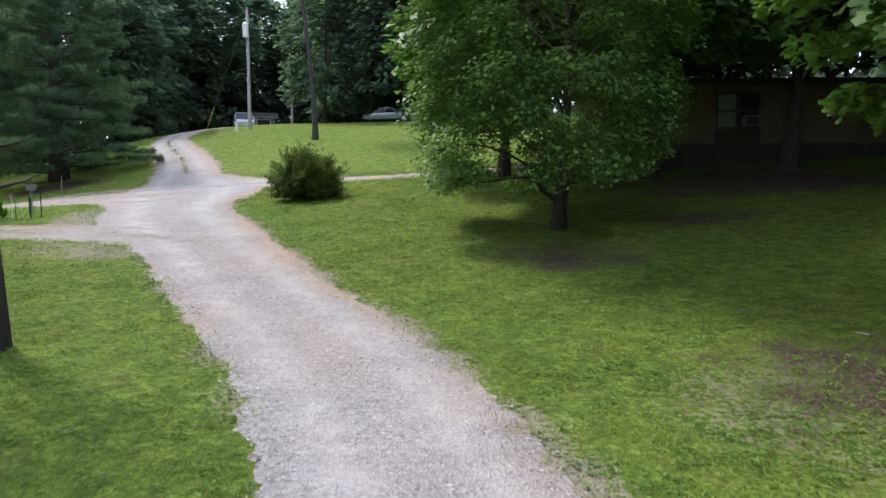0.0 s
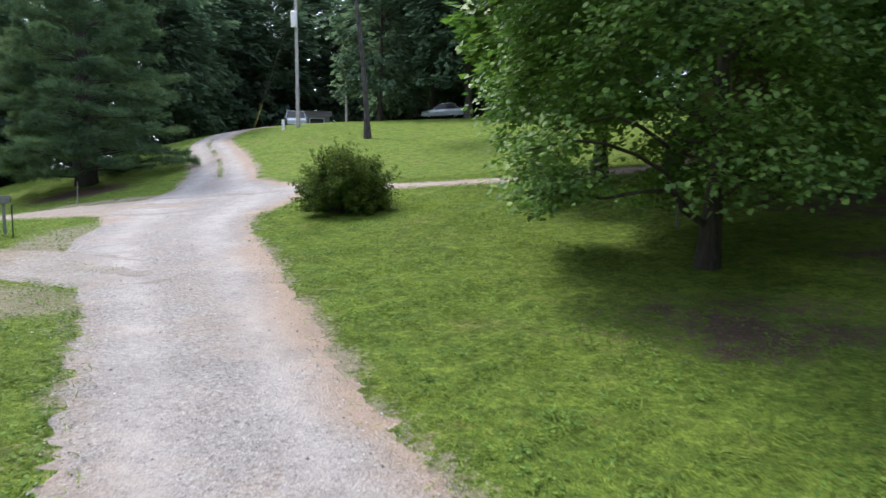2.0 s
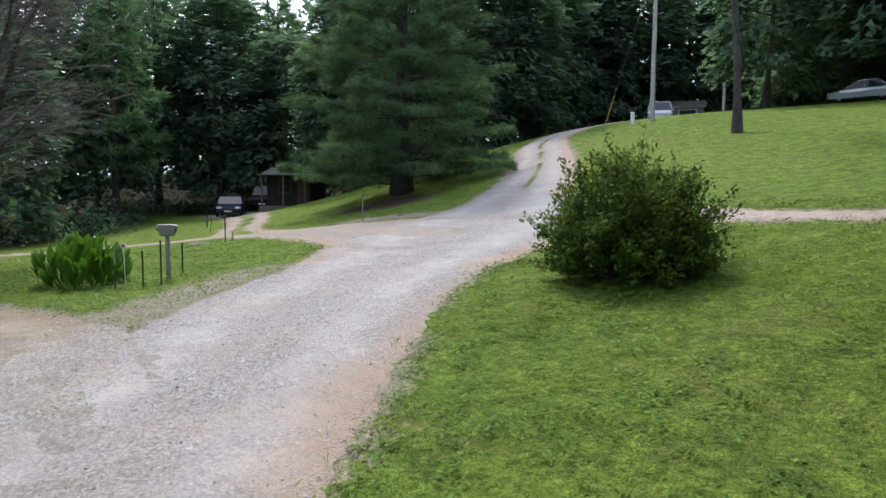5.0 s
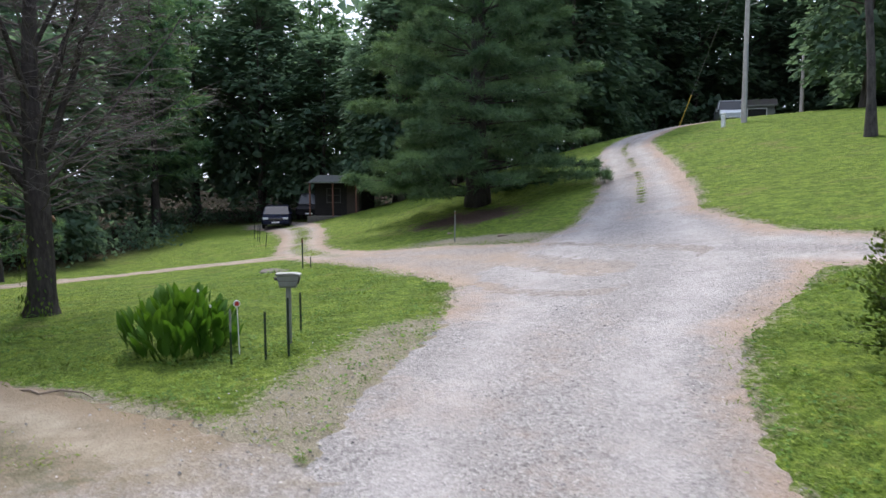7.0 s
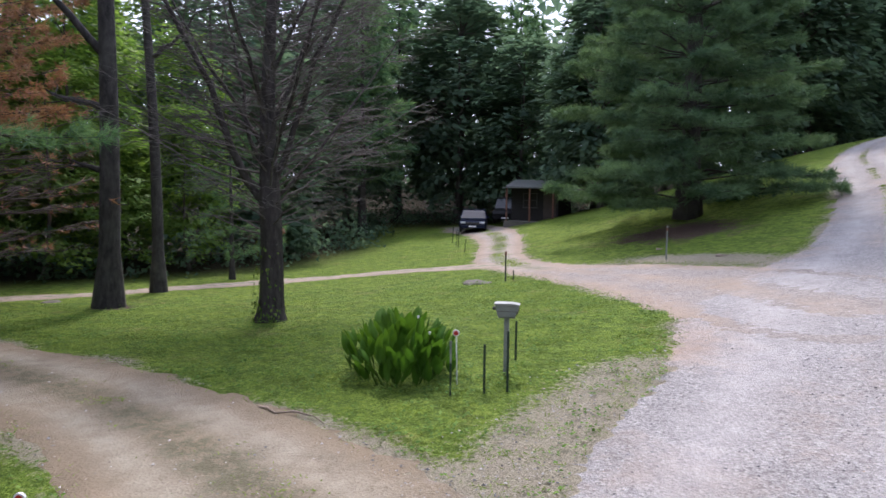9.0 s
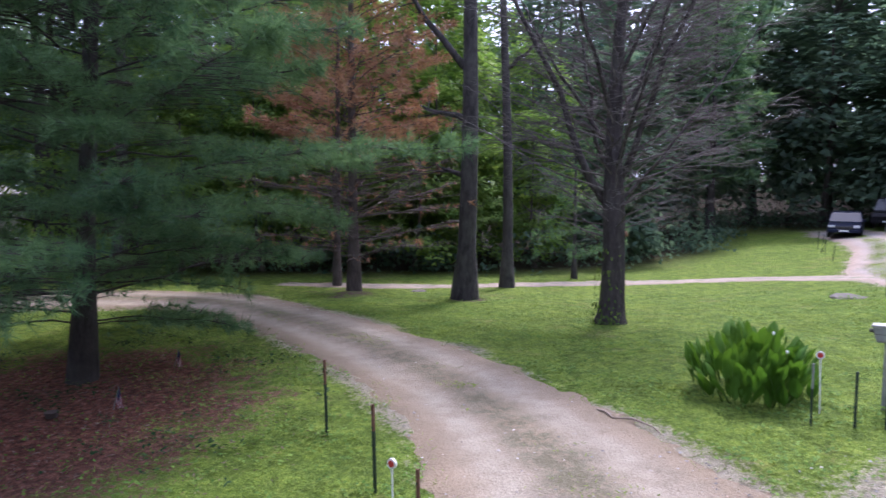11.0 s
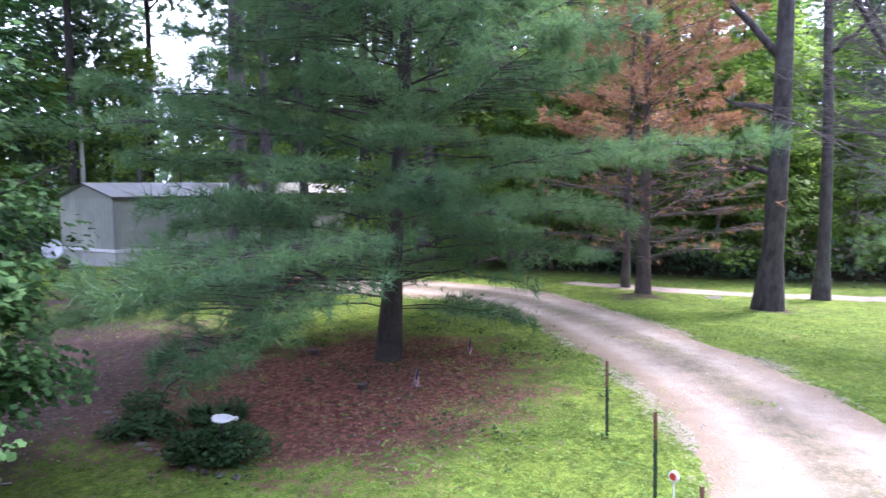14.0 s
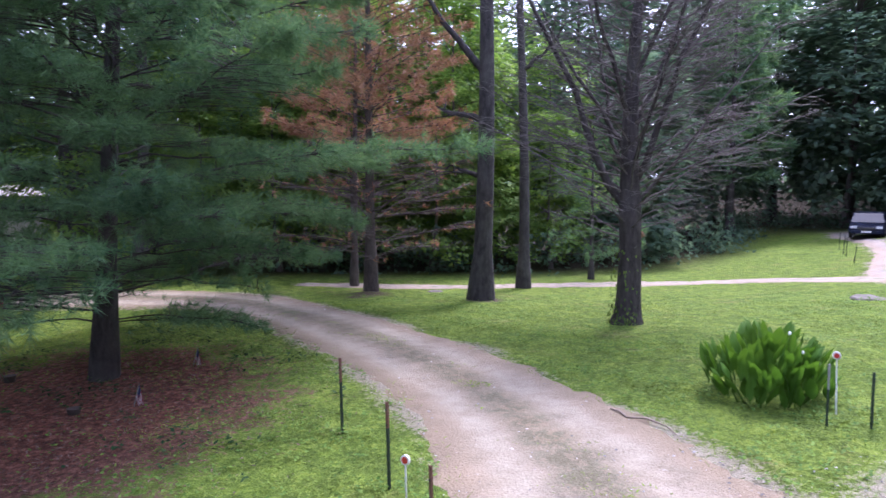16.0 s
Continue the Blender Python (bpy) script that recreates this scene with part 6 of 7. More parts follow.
# ---------- mailbox, stakes, markers ----------
def mailbox():
    m = Matrix.LocRotScale(on(-13.57, 22.57, -0.03), Euler((0, 0, math.atan2(0.78, 0.63))), None)
    ob = thing("mailbox", m, "grey metal mailbox on a weathered wooden post", "mailbox")
    part("post", boxed(-0.036, 0.036, -0.036, 0.036, 0, 0.86, bevel=0.006), POST_WOOD, ob)
    part("bracket", boxed(-0.12, 0.12, -0.06, 0.06, 0.86, 0.88, bevel=0.004), POST_WOOD, ob)
    # a tapered bin under an overhanging lid
    bin_part = part("box", prism([(-0.125, 0.882), (0.125, 0.882), (0.172, 1.045), (-0.162, 1.045)], -0.085, 0.085, 0.008), GALVANISED, ob)
    part("seam", boxed(-0.145, 0.145, -0.089, -0.0855, 0.96, 0.966, bevel=0), DARK_TRIM, bin_part)
    lid = part("lid", prism([(-0.178, 1.049), (0.188, 1.049), (0.190, 1.060), (0.08, 1.080), (-0.178, 1.074)], -0.10, 0.10, 0.004), LID_METAL, ob, "pale overhanging lid")
    part("hinge", rod(bmesh.new(), (-0.15, 0.104, 1.06), (0.15, 0.104, 1.06), 0.007, sides=8), DARK_TRIM, lid)
    end = bmesh.new()
    rod(end, (0.150, 0, 0.965), (0.166, 0, 0.960), 0.055, sides=16)
    part("door", end, DARK_TRIM, ob, "darker round end door")
    part("latch", rod(bmesh.new(), (-0.150, 0, 0.99), (-0.205, 0, 0.99), 0.028, 0.024, 12), DARK_TRIM, ob, "round dark latch knob")


mailbox()


def stake(x, y, h, label, rust=0.0, tilt=(0, 0), r=0.016):
    """A steel garden stake: T-shaped bar, studs and a rusty upper part where it has one."""
    m = Matrix.LocRotScale(on(x, y, -0.06), Euler((tilt[0], tilt[1], 0.6)), None)
    ob = thing("stake", m, label, "stake", "driveway stakes")
    bar = bmesh.new()
    box(bar, -r, r, -0.003, 0.003, 0, h * (1 - rust), 0)
    box(bar, -0.003, 0.003, 0.003, r * 1.4, 0, h * (1 - rust), 0)
    part("bar", bar, STAKE_GREEN, ob)
    if rust:
        bar = bmesh.new()
        box(bar, -r, r, -0.003, 0.003, h * (1 - rust), h, 0)
        box(bar, -0.003, 0.003, 0.003, r * 1.4, h * (1 - rust), h, 0)
        part("bar_top", bar, STAKE_RUST, ob, "rusty red upper end")
    for i in range(int(h / 0.16)):
        part("stud", boxed(-0.006, 0.006, -0.012, -0.003, 0.08 + i * 0.16, 0.10 + i * 0.16, bevel=0), STAKE_GREEN, ob)


DARK_STAKE, RUST_STAKE = "dark green steel stake in the grass", "dark steel stake with a rusty top beside the driveway"
for x, y, h in ((-13.0, 21.85, 0.72), (-12.85, 22.12, 0.88), (-14.1, 23.1, 0.68), (-22.85, 28.95, 0.38)):
    stake(x, y, h, DARK_STAKE)
for x, y, h, tilt in ((-40.7, 36.8, 0.95, (0.03, 0.04)), (-38.9, 36.0, 0.95, (0, 0.06)), (-37.6, 35.4, 1.0, (0.02, 0.05)), (-34.7, 34.1, 0.75, (0, 0.12))):
    stake(x, y, h, "dark fence stake along the gravel track", 0, tilt)
for x, y, h, k in ((-13.6, 15.7, 1.0, 0.3), (-12.03, 16.4, 0.97, 0.28), (-11.1, 16.85, 0.70, 0.55)):
    stake(x, y, h, RUST_STAKE, k, (0.01, -0.02), 0.019)


def reflector(x, y, h, label, disc=True, col=None):
    ob = thing("driveway_marker", Matrix.LocRotScale(on(x, y, -0.05), Euler((0.02, 0.03, math.atan2(-0.83, -0.55))), None), label, "driveway marker", "driveway markers")
    part("rod", rod(bmesh.new(), (0, 0, 0), (0, 0, h), 0.008, sides=8), WHITE_PLASTIC, ob)
    if disc:
        b = bmesh.new()
        rod(b, (0, -0.012, h), (0, 0.012, h), 0.048, sides=20)
        head = part("disc", b, WHITE_PLASTIC, ob, "round white disc")
        for s in (-1, 1):
            b = bmesh.new()
            rod(b, (0, s * 0.013, h), (0, s * 0.017, h), 0.032, sides=18)
            part("lens", b, RED_PLASTIC, head, "red reflector lens")


reflector(-13.55, 21.75, 0.78, "white driveway marker with a round red reflector")
reflector(-11.3, 16.62, 0.66, "white driveway marker with a round red reflector")
tall = thing("stake", Matrix.Translation(on(-13.15, 21.42, -0.05)), "grey-topped garden stake beside the canna clump", "stake", "driveway stakes")
part("bar", rod(bmesh.new(), (0, 0, 0), (0, 0, 0.5), 0.014, sides=6), STAKE_GREEN, tall)
part("bar_top", rod(bmesh.new(), (0, 0, 0.5), (0, 0, 0.80), 0.016, sides=6), POST_WOOD, tall, "weathered grey upper end")
far = thing("stake", Matrix.Translation(on(-22.9, 28.7, -0.05)), "dark stake with a brown top beside the track", "stake", "driveway stakes")
part("bar", rod(bmesh.new(), (0, 0, 0), (0, 0, 0.85), 0.022, sides=8), STAKE_GREEN, far)
part("cap", rod(bmesh.new(), (0, 0, 0.85), (0, 0, 0.97), 0.035, 0.02, 8), STAKE_RUST, far)
white_stake = thing("marker_post", Matrix.Translation(on(-20.6, 32.9, -0.1)), "thin weathered marker post below the big pine", "marker post")
part("shaft", rod(bmesh.new(), (0, 0, 0), (0.02, 0, 1.1), 0.022, sides=8), POST_WOOD, white_stake)
part("band", rod(bmesh.new(), (0.018, 0, 0.98), (0.0195, 0, 1.06), 0.024, sides=8), STAKE_RUST, white_stake)


def little_flag(x, y, h, turn):
    ob = thing("small_flag", Matrix.LocRotScale(on(x, y, -0.04), Euler((0.05, 0.25, turn)), None), "small faded striped flag stuck in the needle bed", "flag", "small flags")
    part("stick", rod(bmesh.new(), (0, 0, 0), (0, 0, h), 0.006, sides=6), POST_WOOD, ob)

    def cloth(u0, u1, v0, v1):
        bm = bmesh.new()
        n = 6
        cols = []
        for i in range(n + 1):
            u = u0 + (u1 - u0) * i / n
            sag = 0.75 * u
            cols.append([bm.verts.new((u * 0.34, 0.025 * math.sin(u * 30), h - v - sag)) for v in (v0, v1)])
        for a, b in zip(cols, cols[1:]):
            bm.faces.new((a[0], b[0], b[1], a[1]))
        return bm

    fabric = part("fabric", cloth(0.0, 0.003, 0, 0.2), WHITE_CLOTH, ob)
    for i in range(7):
        v = i * 0.2 / 7
        part("stripe", cloth(0.12 if i < 4 else 0.004, 0.34, v, v + 0.2 / 7), RED_CLOTH if i % 2 == 0 else WHITE_CLOTH, fabric)
    part("canton", cloth(0.004, 0.119, 0, 0.8 / 7), BLUE_CLOTH, fabric, "faded blue corner")


little_flag(-14.75, 12.62, 0.36, 2.2)
little_flag(-16.75, 12.75, 0.36, 1.9)


# ---------- canna clump, flower bed, yard things ----------
def canna_clump():
    cx, cy = -14.55, 21.35
    ob = thing("canna_clump", Matrix.Translation(on(cx, cy, -0.02)), "dense clump of upright broad glossy canna leaves", "plant")
    kinds = []
    for w, bend, fold in ((0.32, 0.12, 0.30), (0.37, 0.24, 0.22), (0.26, 0.05, 0.45), (0.34, 0.34, 0.18)):
        v, f = [], []
        n = 9
        for i in range(n + 1):
            t = i / n
            k = max(0.0, (t - 0.16) / 0.84)
            half = w * 0.5 * math.sin(math.pi * k**0.72) ** 0.85 if 0 < k < 1 else 0.0
            half += 0.012 * (1 - t)
            for q in (-1, -0.5, 0, 0.5, 1):
                v.append((q * half, bend * t**2.2 - fold * half * (1 - abs(q)) + 0.012 * math.sin(9 * t + 3 * q), t - 0.25 * bend * t**3))
        for i in range(n):
            for j in range(4):
                a = i * 5 + j
                f.append((a, a + 1, a + 6, a + 5))
        kinds.append(np_mesh("leaf", np.array(v), np.array(f), CANNA_LEAF, True))
    for i in range(300):
        r, a = math.sqrt(rng.random()), rng.random() * 6.28
        x, y = 0.82 * r * math.cos(a), 0.78 * r * math.sin(a)
        out = math.atan2(y, x)
        l = rng.uniform(0.27, 0.43)
        top = 1.08 * (1 - 0.36 * r * r)
        low = max(0.02, (top - l) * (rng.random() if r > 0.6 else 1 - 0.75 * rng.random() ** 1.7))
        lean = 0.03 + 0.30 * r * rng.uniform(0.2, 1.1)
        leaf = new("leaf", kinds[int(rng.integers(0, 4))])
        leaf.parent = ob
        leaf.matrix_local = Matrix.LocRotScale((x, y, low), Euler((-lean, rng.normal() * 0.16, out - math.pi / 2 + rng.normal() * 0.8)), Vector((l, l, l)))
        if i % 6 == 0:
            stalk = Shape()
            stalk.tube([(0.8 * x, 0.8 * y, 0), (0.93 * x, 0.93 * y, low * 0.5), (x, y, low + 0.05)], [0.014, 0.012, 0.008], 5)
            part("stalk", stalk.mesh("stalk", CANNA_LEAF), None, ob)
    for x, y, h in ((0.35, 0.1, 0.93), (0.52, 0.2, 0.72)):
        bud = part("flower_spike", rod(bmesh.new(), (x, y, 0.1), (x + 0.02, y, h), 0.008, sides=6), BUSH_LEAF, ob)
        b = bmesh.new()
        bmesh.ops.create_icosphere(b, subdivisions=1, radius=0.02, matrix=Matrix.Translation((x + 0.02, y, h)) @ Matrix.Diagonal((1, 1, 1.5, 1)))
        part("bud", b, WHITE_PLASTIC, bud, "pale flower bud")


canna_clump()


def strap_clump(x, y, n, h, label, mat, spread=0.3):
    sh = Shape()
    for _ in range(n):
        a, l = rng.random() * 6.28, h * rng.uniform(0.7, 1.25)
        d = np.array([math.cos(a), math.sin(a), 0.0])
        t = np.linspace(0, 1, 6)
        p = rng.normal(size=3) * np.array([0.08, 0.08, 0]) + d * (spread * t**1.5)[:, None] * rng.uniform(0.5, 1.5) + np.array([0, 0, 1]) * (l * (t - 0.45 * t**2.6))[:, None]
        side = np.cross(d, (0, 0, 1)) * 0.016
        w = np.sin(np.pi * (0.12 + 0.86 * t))[:, None]
        v = np.concatenate([p - side * w, p + side * w])
        sh.add(v, [(i, i + 1, i + 7, i + 6) for i in range(5)])
    ob = thing("strap_plant", Matrix.Translation(on(x, y, -0.01)), label, "plant", "bed plants")
    part("foliage", sh.mesh("foliage", mat), None, ob)


def leafy_clump(x, y, r, h, n, leaf, label, mat, outline=OVAL):
    sh = Shape()
    p = unit(n) * (rng.random(n) ** 0.4)[:, None] * np.array([r, r, h * 0.5]) + np.array([0, 0, h * 0.5])
    p[:, 2] = np.maximum(p[:, 2], 0.03)
    sh.leaves(p, unit(n) * 0.5 + np.array([0, 0, 0.8]), p + 0.4 * unit(n), leaf * (0.6 + 0.8 * rng.random(n)), outline)
    stems = Shape()
    for _ in range(14):
        q = p[rng.integers(0, n)]
        stems.tube([(0, 0, 0), q * 0.5 + np.array([0, 0, 0.05]), q], [0.012, 0.008, 0.003], 4)
    ob = thing("bed_plant", Matrix.Translation(on(x, y, -0.01)), label, "plant", "bed plants")
    part("foliage", sh.mesh("foliage", mat), None, ob)
    part("stem", stems.mesh("stem", BARK), None, ob)


for x, y in ((-12.55, 10.55), (-12.35, 10.9), (-12.8, 10.85), (-12.2, 11.15)):
    strap_clump(x, y, 70, 0.42, "arching strap-leaved daylily clump in the flower bed", FLOWER_LEAF)
for x, y in ((-12.05, 10.55), (-11.85, 10.95)):
    strap_clump(x, y, 26, 0.22, "small strap-leaved tuft in the flower bed", FLOWER_LEAF, 0.15)
leafy_clump(-11.75, 11.62, 0.5, 0.42, 1700, 0.052, "dark low shrub in the flower bed", FLOWER_LEAF, SPRAY)
leafy_clump(-11.62, 11.2, 0.34, 0.34, 1100, 0.052, "dark spreading shrub in the flower bed", FLOWER_LEAF, SPRAY)
leafy_clump(-12.55, 9.55, 0.35, 0.4, 420, 0.08, "small dark shrub in the flower bed", FLOWER_LEAF)
leafy_clump(-12.15, 10.0, 0.42, 0.25, 420, 0.09, "low broad-leaved plant in the flower bed", FLOWER_LEAF)
leafy_clump(-11.95, 9.8, 0.35, 0.18, 320, 0.08, "low broad-leaved plant in the flower bed", FLOWER_LEAF)

# stones along the bed's edge
rock_mesh = []
for i in range(3):
    b = bmesh.new()
    bmesh.ops.create_icosphere(b, subdivisions=2, radius=1)
    for v in b.verts:
        v.co *= 1 + 0.28 * noise.noise(v.co * 1.6 + Vector((i * 7.1, 0, 0)))
        v.co.z *= 0.6
    me = bpy.data.meshes.new("edging_stone")
    b.to_mesh(me)
    b.free()
    me.materials.append(STONE)
    rock_mesh.append(me)
for i in range(15):
    t = i / 14
    x, y = -12.55 + 1.15 * math.sin(t * math.pi * 0.52), 8.9 + 3.1 * t
    r = 0.04 + 0.03 * rng.random()
    ob = new("edging_stone", rock_mesh[i % 3])
    ob.matrix_world = Matrix.LocRotScale(on(x, y, 0.0), Euler((0, 0, rng.random() * 6)), Vector((r * 1.5, r, r)))
    tagged(ob, "grey rounded stone edging the flower bed", "stone", "edging stones")
for x, y, r, lab in ((-26.9, 16.7, 0.22, "pale block of stone at the lawn's far edge"), (-23.6, 28.1, 0.42, "low heap of grey stone in the grass"), (-24.0, 28.35, 0.28, "low heap of grey stone in the grass")):
    ob = new("stone", rock_mesh[0])
    ob.matrix_world = Matrix.LocRotScale(on(x, y, 0.0), Euler((0, 0, r * 9)), Vector((r * 1.2, r, r * 0.38)))
    tagged(ob, lab, "stone")


def bird_bath():
    ob = thing("bird_bath", Matrix.LocRotScale(on(-11.75, 11.5, -0.03), Euler((0.22, 0.06, 2.26)), None), "white glazed leaf-shaped bird bath above dark shrubs", "bird bath")
    part("stem", rod(bmesh.new(), (0, 0, 0), (0, 0, 0.52), 0.02, 0.016, 8), DARK_TRIM, ob)
    sh = Shape()
    rings, n = 6, 20
    v = []
    for i in range(rings + 1):
        t = i / rings
        for j in range(n):
            a = 2 * math.pi * j / n
            v.append((0.13 * t * math.cos(a) * (1 + 0.10 * math.cos(3 * a)), 0.10 * t * math.sin(a), 0.52 + 0.05 * t**2))
    f = [(i * n + j, i * n + (j + 1) % n, (i + 1) * n + (j + 1) % n, (i + 1) * n + j) for i in range(rings) for j in range(n)]
    sh.add(v, f)
    bowl = part("bowl", sh.mesh("bowl", CERAMIC, True), None, ob)
    mod = bowl.modifiers.new("thick", "SOLIDIFY")
    mod.thickness = 0.012
    part("spout", boxed(0.12, 0.185, -0.024, 0.024, 0.545, 0.585, bevel=0.018), CERAMIC, ob)


bird_bath()


def dish(x, y, h, r, turn, label):
    ob = thing("satellite_dish", Matrix.LocRotScale(on(x, y, -0.05), Euler((0, 0, turn)), None), label, "satellite dish", "satellite dishes")
    part("mast", rod(bmesh.new(), (0, 0, 0), (0, 0, h), 0.028, sides=10), GALVANISED, ob)
    sh = Shape()
    n, rings = 24, 5
    v = [(0.0 + 0.5 * (r * i / rings) ** 2, r * 0.9 * i / rings * math.cos(2 * math.pi * j / n), r * i / rings * math.sin(2 * math.pi * j / n)) for i in range(rings + 1) for j in range(n)]
    f = [(i * n + j, i * n + (j + 1) % n, (i + 1) * n + (j + 1) % n, (i + 1) * n + j) for i in range(rings) for j in range(n)]
    q = np.array(v) @ np.array(Euler((0, radians(-28), 0)).to_matrix()).T + np.array([0.04, 0, h + 0.12])
    sh.add(q, f)
    d = part("reflector", sh.mesh("reflector", GALVANISED, True), None, ob, "grey dish reflector")
    d.modifiers.new("thick", "SOLIDIFY").thickness = 0.012
    part("feed_arm", rod(bmesh.new(), (0.0, 0, h - 0.05), (0.42, 0, h + 0.05), 0.014, sides=6), DARK_TRIM, ob)
    part("feed_horn", boxed(0.38, 0.48, -0.04, 0.04, h + 0.03, h + 0.12, bevel=0.01), DARK_TRIM, ob)


dish(2.9, 23.0, 1.35, 0.36, 2.2, "grey satellite dish on a thin mast under the maple")
dish(-21.8, -3.3, 1.05, 0.36, 0.9, "grey satellite dish on a post near the grey trailer")


def pot(x, y, r, h, mat, label):
    sh = Shape()
    sh.tube([(0, 0, 0), (0, 0, h * 0.9), (0, 0, h * 0.901), (0, 0, h), (0, 0, h * 0.98), (0, 0, h * 0.6)], [r * 0.72, r * 0.95, r * 1.08, r * 1.08, r * 0.9, r * 0.8], 18)
    ob = thing("plant_pot", Matrix.Translation(on(x, y, 0.0)), label, "plant pot", "plant pots")
    part("pot", sh.mesh("pot", mat, True), None, ob)
    part("soil", rod(bmesh.new(), (0, 0, 0.01), (0, 0, h * 0.8), r * 0.7, r * 0.82, 16), DARK_SKIRT, ob)


pot(-25.6, -7.4, 0.28, 0.42, TERRACOTTA, "dark red plant pot by the trailer's end")
pot(-25.5, -6.6, 0.30, 0.26, WHITE_PLASTIC, "low white planter by the trailer's end")
pot(-14.45, 11.95, 0.11, 0.11, BLACK_PLASTIC, "small black pot in the needle bed")
pot(-15.9, 10.2, 0.11, 0.14, BLACK_PLASTIC, "small black pot behind the pine")


def canoe():
    """Upturned red boat lying in the grass behind the pine."""
    sh = Shape()
    st, n = 13, 9
    v = []
    for i in range(st):
        t = i / (st - 1) * 2 - 1
        w = 0.36 * (1 - abs(t) ** 2.4) + 0.01
        for j in range(n):
            a = math.pi * j / (n - 1)
            v.append((1.7 * t, w * math.cos(a), 0.03 + (0.34 + 0.10 * t * t) * math.sin(a) ** 0.8))
    sh.add(v, [(i * n + j, i * n + j + 1, (i + 1) * n + j + 1, (i + 1) * n + j) for i in range(st - 1) for j in range(n - 1)])
    ob = thing("rowing_boat", Matrix.LocRotScale(on(-23.0, 4.7, 0.0), Euler((0, 0, radians(62))), None), "upturned red plastic boat lying in the grass", "boat")
    hull = part("hull", sh.mesh("hull", RED_PLASTIC, True), None, ob)
    hull.modifiers.new("thick", "SOLIDIFY").thickness = 0.015
    part("keel", boxed(-1.5, 1.5, -0.015, 0.015, 0.37, 0.41, bevel=0.008), WHITE_PLASTIC, ob)


canoe()

root = Shape()
root.tube([(x, y, float(land(x, y)) + dz) for x, y, dz in ((-14.35, 19.05, -0.02), (-13.95, 19.2, 0.05), (-13.75, 19.25, 0.03), (-13.6, 19.45, 0.06), (-13.35, 19.62, 0.04), (-13.15, 19.7, -0.02))], [0.010, 0.016, 0.012, 0.016, 0.010, 0.006], 8)
tagged(new("root", root.mesh("root", PALE_ROOT, True)), "pale exposed tree root beside the driveway", "root")
for x, y, a, l in ((5.9, 13.2, 0.2, 0.22), (7.2, 11.9, 1.9, 0.3), (-19.2, 33.4, 0.6, 1.4), (-22.5, 34.4, 0.75, 2.2)):
    b = Shape()
    b.tube(limb_line((0, 0, 0.03), np.array([math.cos(a), math.sin(a), 0.0]), l, 0, 0.12, 6), np.linspace(0.02 + 0.02 * l, 0.008, 6), 6)
    ob = new("fallen_stick", b.mesh("fallen_stick", PALE_ROOT, True))
    ob.matrix_world = Matrix.Translation(on(x, y))
    tagged(ob, "dry fallen stick on the ground", "stick", "fallen sticks")


# ---------- grass, gravel and litter ----------
def scatter(n, x0, x1, y0, y1):
    return rng.uniform(x0, x1, n), rng.uniform(y0, y1, n)


